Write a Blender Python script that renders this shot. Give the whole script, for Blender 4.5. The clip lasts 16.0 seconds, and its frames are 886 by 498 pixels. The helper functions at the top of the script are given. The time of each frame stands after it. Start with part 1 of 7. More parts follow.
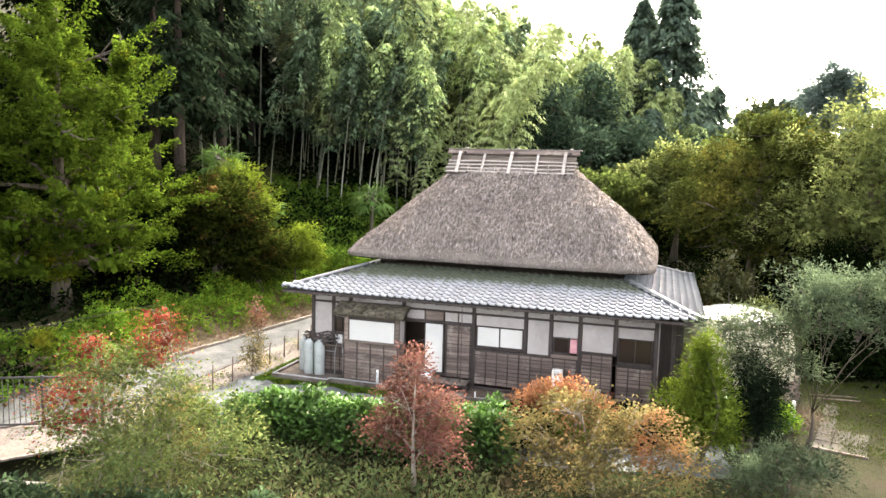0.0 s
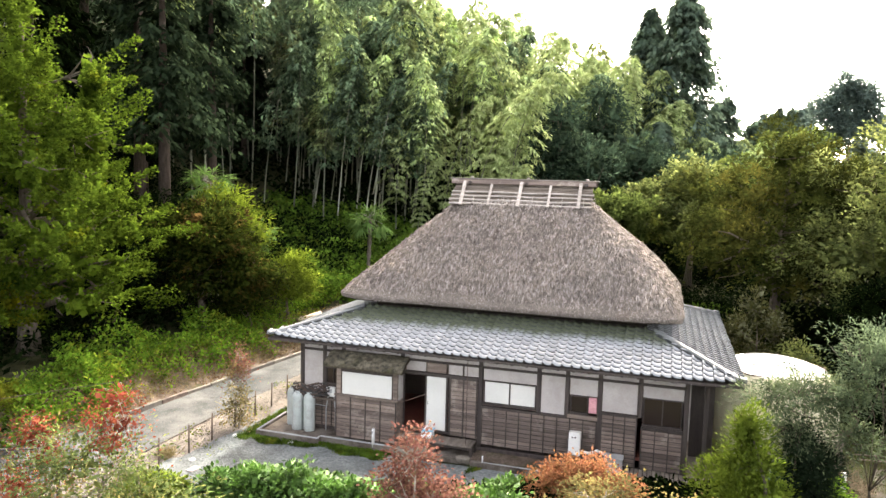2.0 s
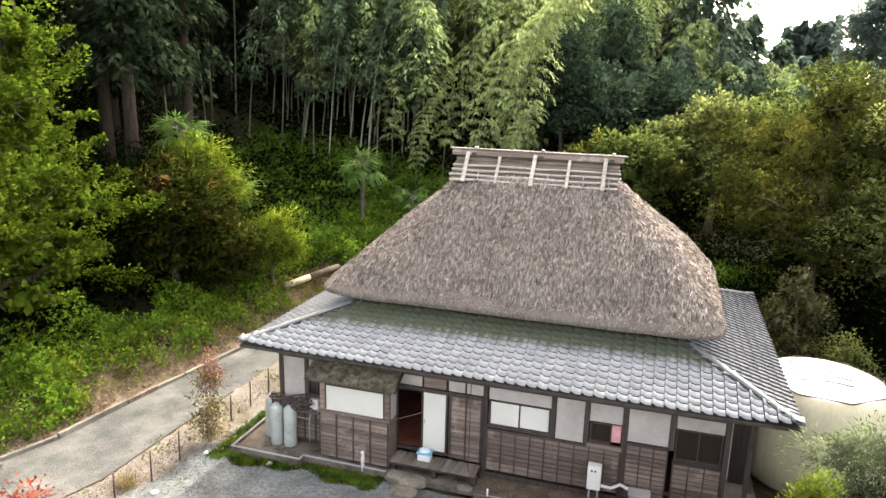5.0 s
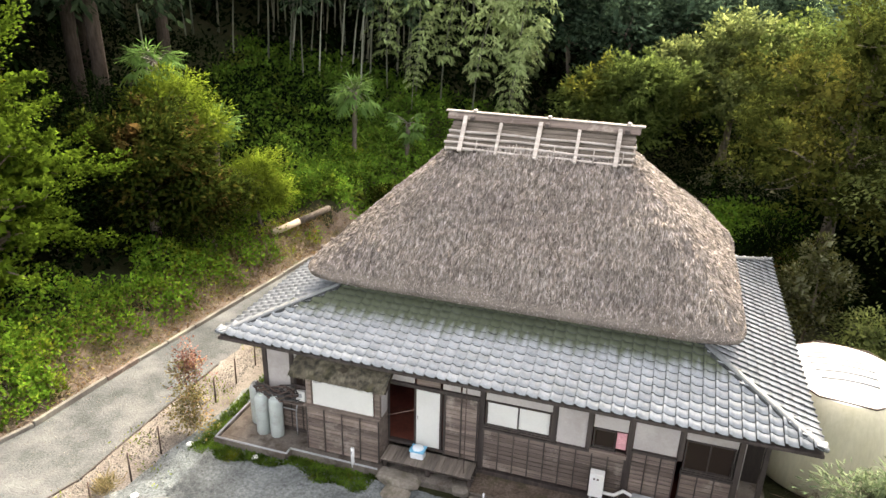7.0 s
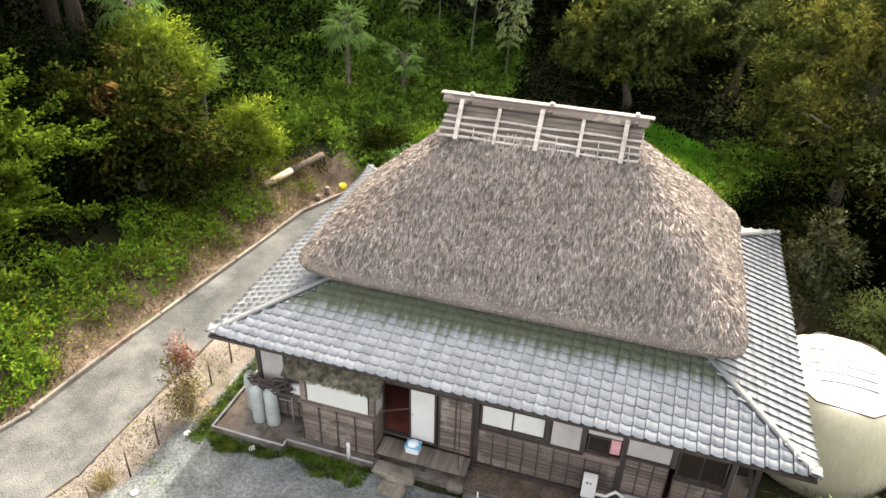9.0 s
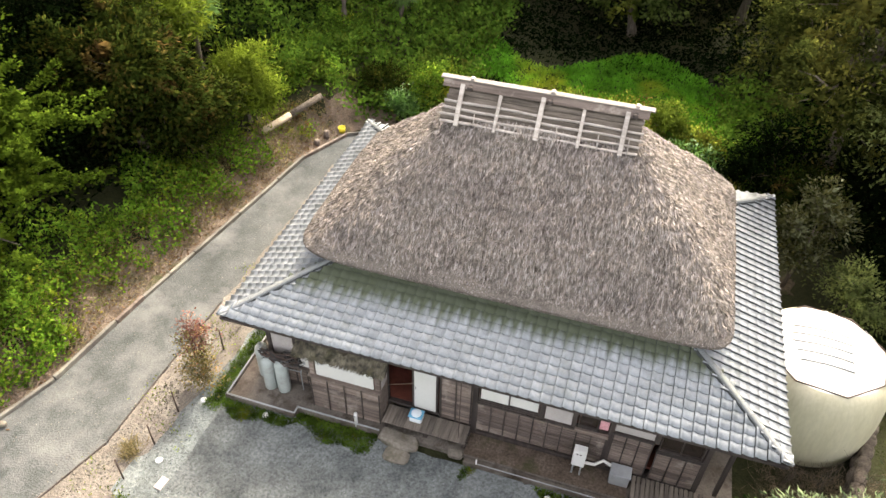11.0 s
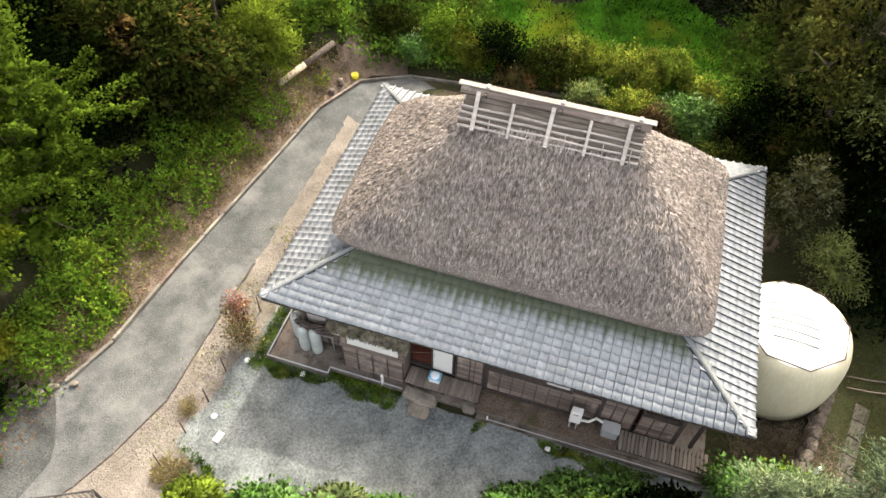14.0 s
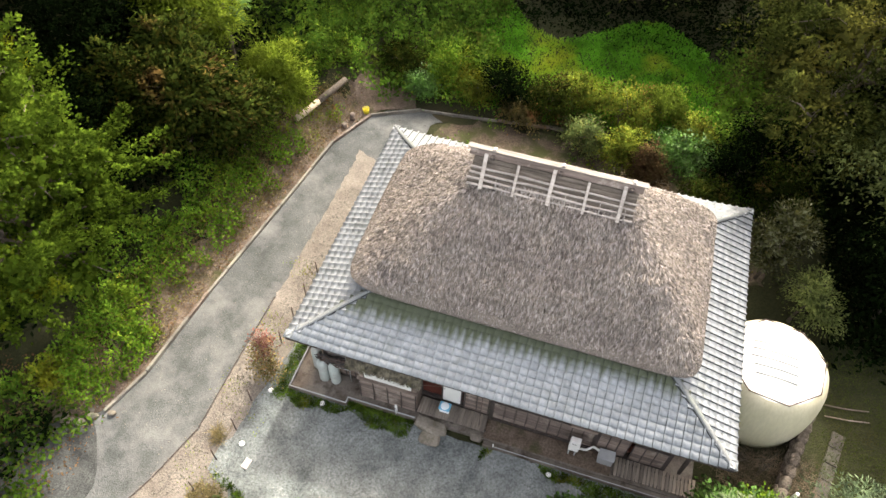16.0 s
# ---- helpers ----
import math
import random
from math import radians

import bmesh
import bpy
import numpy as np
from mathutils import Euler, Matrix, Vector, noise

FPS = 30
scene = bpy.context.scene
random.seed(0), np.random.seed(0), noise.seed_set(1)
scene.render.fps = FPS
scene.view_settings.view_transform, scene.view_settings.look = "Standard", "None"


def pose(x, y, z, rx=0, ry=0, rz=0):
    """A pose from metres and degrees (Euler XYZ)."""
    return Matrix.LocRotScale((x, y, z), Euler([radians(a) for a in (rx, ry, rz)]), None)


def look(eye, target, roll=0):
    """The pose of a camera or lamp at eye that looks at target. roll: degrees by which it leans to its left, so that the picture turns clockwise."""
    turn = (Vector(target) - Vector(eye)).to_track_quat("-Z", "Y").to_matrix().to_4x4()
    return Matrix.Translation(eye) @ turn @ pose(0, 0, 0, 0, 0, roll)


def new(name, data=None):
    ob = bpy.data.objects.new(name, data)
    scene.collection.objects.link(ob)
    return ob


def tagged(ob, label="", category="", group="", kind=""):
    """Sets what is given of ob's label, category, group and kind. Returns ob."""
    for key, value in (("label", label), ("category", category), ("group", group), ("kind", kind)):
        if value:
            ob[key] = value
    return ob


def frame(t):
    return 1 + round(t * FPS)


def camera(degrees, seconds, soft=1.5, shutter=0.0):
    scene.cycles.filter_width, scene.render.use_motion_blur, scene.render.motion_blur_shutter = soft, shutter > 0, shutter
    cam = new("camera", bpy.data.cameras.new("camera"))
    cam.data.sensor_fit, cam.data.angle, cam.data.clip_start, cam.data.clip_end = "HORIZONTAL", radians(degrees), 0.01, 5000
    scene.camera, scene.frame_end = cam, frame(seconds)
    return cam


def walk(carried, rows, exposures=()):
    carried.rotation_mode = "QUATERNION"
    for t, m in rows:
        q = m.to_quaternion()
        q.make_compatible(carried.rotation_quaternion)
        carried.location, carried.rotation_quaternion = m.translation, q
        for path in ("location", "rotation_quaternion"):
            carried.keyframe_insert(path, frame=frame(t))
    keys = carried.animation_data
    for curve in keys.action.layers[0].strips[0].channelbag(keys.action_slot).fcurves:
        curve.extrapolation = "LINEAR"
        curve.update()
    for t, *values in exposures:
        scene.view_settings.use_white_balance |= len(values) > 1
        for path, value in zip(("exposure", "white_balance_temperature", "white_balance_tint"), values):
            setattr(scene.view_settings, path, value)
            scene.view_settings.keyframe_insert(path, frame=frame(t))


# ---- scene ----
cam = camera(64.5, 16.0, 1.5)
PATH = [
    (0.0, 5.461, -20.848, 7.189, 17.40, -6.29, -1.45),
    (0.5, 5.250, -20.293, 7.401, 17.40, -6.23, -1.45),
    (1.0, 5.032, -19.718, 7.622, 17.40, -6.12, -1.45),
    (1.5, 4.816, -19.133, 7.858, 17.40, -5.99, -1.45),
    (2.0, 4.605, -18.546, 8.110, 17.40, -5.92, -1.45),
    (2.5, 4.404, -17.961, 8.376, 17.41, -5.92, -1.44),
    (3.0, 4.211, -17.379, 8.656, 17.40, -6.12, -1.44),
    (3.5, 4.026, -16.800, 8.952, 17.38, -7.02, -1.43),
    (4.0, 3.847, -16.222, 9.272, 17.35, -8.79, -1.42),
    (4.5, 3.674, -15.642, 9.618, 17.33, -11.16, -1.41),
    (7.0, 2.901, -12.706, 11.787, 17.18, -22.60, -1.40),
    (7.5, 2.784, -12.208, 12.283, 17.16, -24.98, -1.41),
    (8.0, 2.675, -11.748, 12.793, 17.15, -27.35, -1.41),
    (8.5, 2.569, -11.328, 13.313, 17.12, -29.55, -1.42),
    (9.0, 2.463, -10.953, 13.842, 17.07, -31.73, -1.43),
    (11.5, 1.947, -9.807, 16.636, 16.58, -43.35, -1.52),
    (12.0, 1.832, -9.650, 17.218, 16.52, -45.74, -1.55),
    (12.5, 1.710, -9.515, 17.808, 16.47, -48.19, -1.57),
    (13.0, 1.578, -9.401, 18.406, 16.43, -50.18, -1.59),
    (13.5, 1.439, -9.304, 19.013, 16.40, -51.16, -1.61),
    (14.0, 1.300, -9.226, 19.625, 16.37, -51.59, -1.62),
    (14.5, 1.169, -9.166, 20.237, 16.33, -52.00, -1.64),
    (15.0, 1.054, -9.122, 20.846, 16.31, -52.42, -1.65),
    (15.5, 0.960, -9.095, 21.445, 16.30, -52.65, -1.66),
    (16.0, 0.894, -9.080, 22.029, 16.34, -52.53, -1.66),
]
# seconds, metres, then degrees of yaw, pitch and roll
walk(cam, [(t, pose(x, y, z, 0, 0, yaw) @ pose(0, 0, 0, 90 + pitch, 0, 0) @ pose(0, 0, 0, 0, 0, -roll)) for t, x, y, z, yaw, pitch, roll in PATH],
     [(0.0, 3.96, 8280, 13.5), (2.0, 3.77, 8450, 13), (4.0, 3.65, 8650, 12.5), (8.0, 3.62, 8700, 11.5), (12.0, 3.38, 8550, 11), (16.0, 3.29, 8400, 10.5)])

# ---- light ----
SUN_WAY = Vector((0.06, 0.98, 1.0)).normalized()
world = bpy.data.worlds.new("world")
scene.world = world
world.use_nodes = True
_wn = world.node_tree
_sky = _wn.nodes.new("ShaderNodeTexSky")
_sky.sky_type = "NISHITA"
_sky.sun_disc = False
_sky.sun_elevation = math.asin(SUN_WAY.z)
_sky.sun_rotation = math.atan2(SUN_WAY.x, SUN_WAY.y)
_sky.air_density, _sky.dust_density, _sky.ozone_density = 0.45, 2.0, 0.4
_wn.nodes["Background"].inputs["Strength"].default_value = 0.15
# a hazy sky, paler than clear air
_haze = _wn.nodes.new("ShaderNodeHueSaturation")
_haze.inputs["Saturation"].default_value = 0.62
_wn.links.new(_sky.outputs[0], _haze.inputs["Color"])
_wn.links.new(_haze.outputs[0], _wn.nodes["Background"].inputs[0])
_sun = bpy.data.lights.new("sun", "SUN")
_sun.energy, _sun.angle, _sun.color = 0.74, radians(1.4), (0.84, 0.925, 1.0)
_sun_ob = new("sun", _sun)
_sun_ob.matrix_world = look(SUN_WAY * 60, (0, 0, 0))

# ---- materials ----
def nodes_of(name):
    m = bpy.data.materials.new(name)
    m.use_nodes = True
    nt = m.node_tree
    return m, nt, nt.nodes["Principled BSDF"]


def ramp(nt, fac, stops):
    r = nt.nodes.new("ShaderNodeValToRGB")
    e = r.color_ramp.elements
    while len(e) < len(stops):
        e.new(0.5)
    for el, (p, c) in zip(e, stops):
        el.position, el.color = p, (*c, 1)
    nt.links.new(fac, r.inputs[0])
    return r.outputs[0]


def noise_tex(nt, vec, scale, detail=4, rough=0.55):
    n = nt.nodes.new("ShaderNodeTexNoise")
    n.inputs["Scale"].default_value, n.inputs["Detail"].default_value, n.inputs["Roughness"].default_value = scale, detail, rough
    if vec:
        nt.links.new(vec, n.inputs["Vector"])
    return n.outputs["Fac"]


def mixed(nt, fac, a, b, mode="MIX"):
    x = nt.nodes.new("ShaderNodeMix")
    x.data_type, x.blend_type = "RGBA", mode
    for sock, v in ((0, fac), (6, a), (7, b)):
        if hasattr(v, "is_output"):
            nt.links.new(v, x.inputs[sock])
        else:
            x.inputs[sock].default_value = v if sock == 0 else (*v, 1)
    return x.outputs[2]


def coords(nt, stretch=(1, 1, 1), turn=0.0):
    """Object coordinates, so that grain stays at its real size."""
    g = nt.nodes.new("ShaderNodeNewGeometry")
    m = nt.nodes.new("ShaderNodeMapping")
    m.inputs["Scale"].default_value = stretch
    m.inputs["Rotation"].default_value = (0, 0, turn)
    nt.links.new(g.outputs["Position"], m.inputs[0])
    return m.outputs[0]


def surface(name, a, b, rough=0.8, coarse=0.8, fine=18.0, stretch=(1, 1, 1), bump=0.3, dist=0.02, metal=0.0, stain=None, stain_scale=0.6,
            stain_at=(0.5, 0.68), fine_mix=0.45, random_mix=0.0, turn=0.0, spec=0.5):
    m, nt, p = nodes_of(name)
    vec = coords(nt, stretch, turn)
    n1, n2 = noise_tex(nt, vec, coarse, 5), noise_tex(nt, vec, fine, 6, 0.65)
    col = ramp(nt, n1, [(0.32, a), (0.68, b)])
    grain = ramp(nt, n2, [(0.3, (0.45, 0.45, 0.45)), (0.7, (1.4, 1.4, 1.4))])
    col = mixed(nt, fine_mix, col, mixed(nt, 1.0, col, grain, "MULTIPLY"))
    if random_mix:
        o = nt.nodes.new("ShaderNodeObjectInfo")
        r = ramp(nt, o.outputs["Random"], [(0, (1 - random_mix,) * 3), (1, (1 + random_mix,) * 3)])
        col = mixed(nt, 1.0, col, r, "MULTIPLY")
    if stain:
        n3 = noise_tex(nt, coords(nt), stain_scale, 6, 0.7)
        col = mixed(nt, ramp(nt, n3, [(stain_at[0], (0, 0, 0)), (stain_at[1], (1, 1, 1))]), col, stain)
    nt.links.new(col, p.inputs["Base Color"])
    p.inputs["Roughness"].default_value, p.inputs["Metallic"].default_value = rough, metal
    p.inputs["Specular IOR Level"].default_value = spec if rough < 0.9 else min(spec, 0.12)
    if bump:
        bn = nt.nodes.new("ShaderNodeBump")
        bn.inputs["Strength"].default_value, bn.inputs["Distance"].default_value = bump, dist
        nt.links.new(n2, bn.inputs["Height"])
        nt.links.new(bn.outputs[0], p.inputs["Normal"])
    return m


def leafy(name, stops, through_light=0.35, rough=0.55, patch=None, patch_scale=0.35, patch_at=(0.52, 0.7), gloss=0.0, tufts=0.0):
    """Leaves: a colour for each leaf, patches at the scale of limbs, and light that comes through."""
    m, nt, p = nodes_of(name)
    g = nt.nodes.new("ShaderNodeNewGeometry")
    n = len(stops)
    mean = [sum(c[i] for c in stops) / n for i in range(3)]
    stops = [tuple(0.6 * c[i] + 0.4 * mean[i] + (0.0, 0.0, 0.04 * c[1] if c[1] > c[0] else 0.0)[i] for i in range(3)) for c in stops]
    col = ramp(nt, g.outputs["Random Per Island"], [(i / max(1, n - 1), c) for i, c in enumerate(stops)])
    big = noise_tex(nt, coords(nt), 0.9, 3)
    col = mixed(nt, 1.0, col, ramp(nt, big, [(0.3, (0.6, 0.6, 0.6)), (0.7, (1.3, 1.3, 1.3))]), "MULTIPLY")
    if patch:
        f = ramp(nt, noise_tex(nt, coords(nt), patch_scale, 4), [(patch_at[0], (0, 0, 0)), (patch_at[1], (1, 1, 1))])
        col = mixed(nt, f, col, patch)
    if tufts:
        t = ramp(nt, noise_tex(nt, coords(nt), tufts, 3), [(0.34, (0.42, 0.44, 0.46)), (0.66, (1.42, 1.4, 1.3))])
        col = mixed(nt, 1.0, col, t, "MULTIPLY")
    nt.links.new(col, p.inputs["Base Color"])
    p.inputs["Roughness"].default_value = rough
    p.inputs["Specular IOR Level"].default_value = gloss
    tr = nt.nodes.new("ShaderNodeBsdfTranslucent")
    nt.links.new(col, tr.inputs["Color"])
    mx = nt.nodes.new("ShaderNodeMixShader")
    mx.inputs[0].default_value = through_light
    nt.links.new(p.outputs[0], mx.inputs[1])
    nt.links.new(tr.outputs[0], mx.inputs[2])
    nt.links.new(mx.outputs[0], nt.nodes["Material Output"].inputs["Surface"])
    return m


M = {}


def straw_cover(name):
    """Weathered straw: each stalk its own tone, lying in light and dark tufts a hand wide, with broad warm and grey patches."""
    m, nt, p = nodes_of(name)
    g = nt.nodes.new("ShaderNodeNewGeometry")
    col = ramp(nt, g.outputs["Random Per Island"], [(0, (0.096, 0.083, 0.072)), (0.3, (0.228, 0.2, 0.177)), (0.7, (0.292, 0.262, 0.238)), (1, (0.352, 0.33, 0.312))])
    tuft = noise_tex(nt, coords(nt, (1, 0.62, 0.55)), 11.0, 3, 0.6)
    col = mixed(nt, 1.0, col, ramp(nt, tuft, [(0.34, (0.55, 0.54, 0.53)), (0.5, (0.97, 0.97, 0.97)), (0.66, (1.38, 1.38, 1.4))]), "MULTIPLY")
    patch = noise_tex(nt, coords(nt, (1, 1, 1)), 0.8, 4)
    col = mixed(nt, 1.0, col, ramp(nt, patch, [(0.34, (0.86, 0.84, 0.84)), (0.66, (1.09, 1.07, 1.04))]), "MULTIPLY")
    nt.links.new(col, p.inputs["Base Color"])
    p.inputs["Roughness"].default_value, p.inputs["Specular IOR Level"].default_value = 0.9, 0.05
    return m


M["straw"] = straw_cover("straw")
M["awning_straw"] = leafy("awning_straw", [(0.075, 0.065, 0.05), (0.13, 0.114, 0.09), (0.185, 0.165, 0.13), (0.09, 0.085, 0.055)], 0.05, 0.9,
                          (0.065, 0.062, 0.036), 1.6, (0.52, 0.66), 0.05, 7.0)
# dark grey that paints shade onto tile lips and roll sides
M["tile_edge_shade"] = surface("tile_edge_shade", (0.04, 0.043, 0.043), (0.075, 0.08, 0.078), 0.9, 3, 30, bump=0.2)
M["thatch"] = surface("thatch", (0.125, 0.107, 0.091), (0.22, 0.191, 0.164), 0.95, 1.2, 26, (1, 1, 1), 0.8, 0.05, stain=(0.14, 0.112, 0.09), spec=0.1)
# near black: the shade below the thatch eave painted into the colour
M["thatch_under_shade"] = surface("thatch_under_shade", (0.018, 0.014, 0.011), (0.034, 0.027, 0.022), 0.95, 1.6, 22, (1, 1, 1), 0.8, 0.05)
M["step_stone"] = surface("step_stone", (0.15, 0.132, 0.108), (0.26, 0.232, 0.192), 0.92, 2.4, 12, bump=0.7, dist=0.04, stain=(0.11, 0.10, 0.065), stain_scale=2.0)
M["awning_thatch"] = surface("awning_thatch", (0.06, 0.05, 0.036), (0.11, 0.092, 0.066), 0.95, 1.6, 22, (1, 1, 1), 0.8, 0.05, stain=(0.075, 0.072, 0.042), spec=0.1)
M["tile_joined"] = surface("tile_joined", (0.2, 0.218, 0.23), (0.28, 0.30, 0.313), 0.33, 3.0, 40, (1, 1, 1), 0.15, 0.01,
                           stain=(0.13, 0.145, 0.14), stain_scale=1.6, stain_at=(0.5, 0.76), spec=0.6)


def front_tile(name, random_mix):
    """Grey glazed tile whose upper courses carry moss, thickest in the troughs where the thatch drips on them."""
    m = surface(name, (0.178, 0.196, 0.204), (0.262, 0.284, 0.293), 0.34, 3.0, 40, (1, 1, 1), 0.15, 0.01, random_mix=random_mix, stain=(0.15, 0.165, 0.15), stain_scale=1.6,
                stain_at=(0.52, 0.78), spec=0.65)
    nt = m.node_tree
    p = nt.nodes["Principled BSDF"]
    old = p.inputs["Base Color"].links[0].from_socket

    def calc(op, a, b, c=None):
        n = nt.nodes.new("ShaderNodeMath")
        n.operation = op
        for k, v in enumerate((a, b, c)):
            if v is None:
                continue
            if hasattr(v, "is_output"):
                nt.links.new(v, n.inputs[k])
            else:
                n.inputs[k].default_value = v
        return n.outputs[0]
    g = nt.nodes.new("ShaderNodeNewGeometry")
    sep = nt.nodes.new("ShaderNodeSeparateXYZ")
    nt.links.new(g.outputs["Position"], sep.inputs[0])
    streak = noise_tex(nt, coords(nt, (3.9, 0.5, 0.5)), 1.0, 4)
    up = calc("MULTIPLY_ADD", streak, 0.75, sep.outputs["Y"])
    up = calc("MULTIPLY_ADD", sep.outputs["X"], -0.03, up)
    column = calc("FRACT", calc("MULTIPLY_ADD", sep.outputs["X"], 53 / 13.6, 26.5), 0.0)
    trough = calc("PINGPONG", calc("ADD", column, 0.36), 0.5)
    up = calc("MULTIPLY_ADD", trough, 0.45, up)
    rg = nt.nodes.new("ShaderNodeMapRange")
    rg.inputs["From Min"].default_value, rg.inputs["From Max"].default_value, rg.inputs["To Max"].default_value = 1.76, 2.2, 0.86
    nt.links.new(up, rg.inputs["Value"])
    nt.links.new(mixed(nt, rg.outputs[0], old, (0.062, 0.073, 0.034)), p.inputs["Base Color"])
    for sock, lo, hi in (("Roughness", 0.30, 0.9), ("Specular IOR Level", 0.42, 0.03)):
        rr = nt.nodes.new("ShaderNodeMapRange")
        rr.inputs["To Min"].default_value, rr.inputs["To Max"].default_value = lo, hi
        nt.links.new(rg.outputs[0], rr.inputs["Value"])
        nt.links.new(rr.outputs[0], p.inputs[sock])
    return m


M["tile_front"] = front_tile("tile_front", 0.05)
M["hip_tile"] = surface("hip_tile", (0.13, 0.14, 0.138), (0.19, 0.2, 0.198), 0.45, 2, 30, bump=0.2, stain=(0.15, 0.17, 0.14))
M["old_wood"] = surface("old_wood", (0.10, 0.073, 0.058), (0.215, 0.165, 0.136), 0.8, 1.3, 9, (0.5, 6, 14), 0.4, 0.012, random_mix=0.34,
                        stain=(0.36, 0.31, 0.26), stain_scale=2.2, stain_at=(0.55, 0.8))
M["dark_wood"] = surface("dark_wood", (0.03, 0.022, 0.019), (0.06, 0.046, 0.039), 0.75, 1.5, 12, (6, 6, 0.6), 0.3, 0.01, random_mix=0.2)
M["deck_wood"] = surface("deck_wood", (0.12, 0.098, 0.078), (0.215, 0.18, 0.145), 0.85, 2, 10, (10, 0.6, 4), 0.4, 0.01, random_mix=0.28)
M["ridge_wood"] = surface("ridge_wood", (0.27, 0.24, 0.21), (0.43, 0.392, 0.35), 0.85, 1.6, 12, (0.7, 9, 9), 0.5, 0.012, random_mix=0.18,
                          stain=(0.2, 0.175, 0.15), stain_scale=1.8)
M["cap_wood"] = surface("cap_wood", (0.16, 0.145, 0.127), (0.27, 0.247, 0.22), 0.9, 1.6, 12, (0.7, 9, 9), 0.5, 0.012)
M["ridge_dark"] = surface("ridge_dark", (0.06, 0.05, 0.04), (0.165, 0.138, 0.112), 0.9, 1.6, 12, (0.7, 9, 9), 0.5, 0.012, random_mix=0.2)
M["plaster"] = surface("plaster", (0.36, 0.33, 0.308), (0.44, 0.408, 0.38), 0.9, 1.4, 22, bump=0.12, fine_mix=0.15, stain=(0.31, 0.278, 0.255), stain_scale=0.9)
M["white_board"] = surface("white_board", (0.57, 0.565, 0.52), (0.65, 0.645, 0.595), 0.6, 1.0, 30, bump=0.05, fine_mix=0.1)
M["concrete"] = surface("concrete", (0.115, 0.096, 0.078), (0.20, 0.176, 0.15), 0.9, 1.6, 20, bump=0.4, stain=(0.045, 0.034, 0.024), stain_scale=1.3)
M["kerb"] = surface("kerb", (0.10, 0.092, 0.08), (0.21, 0.195, 0.17), 0.9, 1.1, 22, bump=0.3, stain=(0.26, 0.25, 0.2), stain_scale=0.9)
M["stone"] = surface("stone", (0.13, 0.112, 0.09), (0.23, 0.202, 0.165), 0.9, 2.2, 16, bump=0.6, dist=0.04, stain=(0.17, 0.17, 0.12), stain_scale=1.5)
M["gravel"] = surface("gravel", (0.088, 0.1, 0.098), (0.2, 0.22, 0.214), 0.95, 0.9, 15, bump=1.0, dist=0.03, fine_mix=1.0, stain=(0.20, 0.202, 0.197),
                      stain_scale=0.5, stain_at=(0.58, 0.85))
M["drive_soil"] = surface("drive_soil", (0.046, 0.05, 0.048), (0.094, 0.098, 0.094), 0.95, 1.4, 16, bump=0.9, dist=0.04, fine_mix=0.9, stain=(0.10, 0.10, 0.094),
                          stain_scale=0.8, stain_at=(0.5, 0.7))
M["road"] = surface("road", (0.056, 0.062, 0.061), (0.108, 0.114, 0.111), 0.95, 0.9, 20, bump=0.9, dist=0.04, fine_mix=0.9, stain=(0.195, 0.196, 0.19),
                    stain_scale=0.38, stain_at=(0.46, 0.74))
M["sand"] = surface("sand", (0.142, 0.124, 0.105), (0.22, 0.196, 0.17), 0.95, 1.2, 22, bump=0.9, dist=0.04, fine_mix=0.8, stain=(0.095, 0.083, 0.066),
                    stain_scale=0.9, stain_at=(0.52, 0.8))
M["flagstone"] = surface("flagstone", (0.055, 0.05, 0.042), (0.105, 0.096, 0.08), 0.92, 2.2, 14, bump=0.6, dist=0.03, stain=(0.05, 0.06, 0.03), stain_scale=1.5)
M["soil"] = surface("soil", (0.062, 0.047, 0.034), (0.12, 0.093, 0.068), 0.95, 1.6, 13, bump=0.9, dist=0.05, fine_mix=0.9, stain=(0.045, 0.05, 0.02),
                    stain_scale=0.9, stain_at=(0.46, 0.58))
M["bank_soil"] = surface("bank_soil", (0.10, 0.074, 0.055), (0.17, 0.13, 0.10), 0.95, 1.8, 16, bump=0.9, dist=0.05, fine_mix=0.9, stain=(0.06, 0.06, 0.028),
                         stain_scale=1.1, stain_at=(0.52, 0.66))
M["earth"] = surface("earth", (0.024, 0.026, 0.012), (0.04, 0.042, 0.018), 0.95, 0.5, 14, bump=0.9, dist=0.06, fine_mix=0.7, stain=(0.042, 0.034, 0.021),
                     stain_scale=0.25, stain_at=(0.55, 0.7))
M["bark"] = surface("bark", (0.075, 0.06, 0.048), (0.16, 0.135, 0.11), 0.95, 2.5, 9, (5, 5, 1), 0.8, 0.05)
M["cedar_bark"] = surface("cedar_bark", (0.03, 0.022, 0.017), (0.065, 0.05, 0.04), 0.95, 2.5, 9, (5, 5, 1), 0.8, 0.05)
M["pale_bark"] = surface("pale_bark", (0.22, 0.19, 0.15), (0.34, 0.30, 0.25), 0.9, 2.5, 9, (5, 5, 1), 0.5, 0.03)
M["culm"] = surface("culm", (0.05, 0.06, 0.035), (0.16, 0.16, 0.11), 0.5, 0.9, 6, (3, 3, 0.6), 0.1, 0.01)
M["tank"] = surface("tank", (0.47, 0.435, 0.29), (0.55, 0.515, 0.37), 0.5, 0.9, 8, (1.5, 1.5, 0.35), 0.05, 0.01, fine_mix=0.2, stain=(0.52, 0.48, 0.33),
                    stain_scale=0.8, stain_at=(0.58, 0.85))
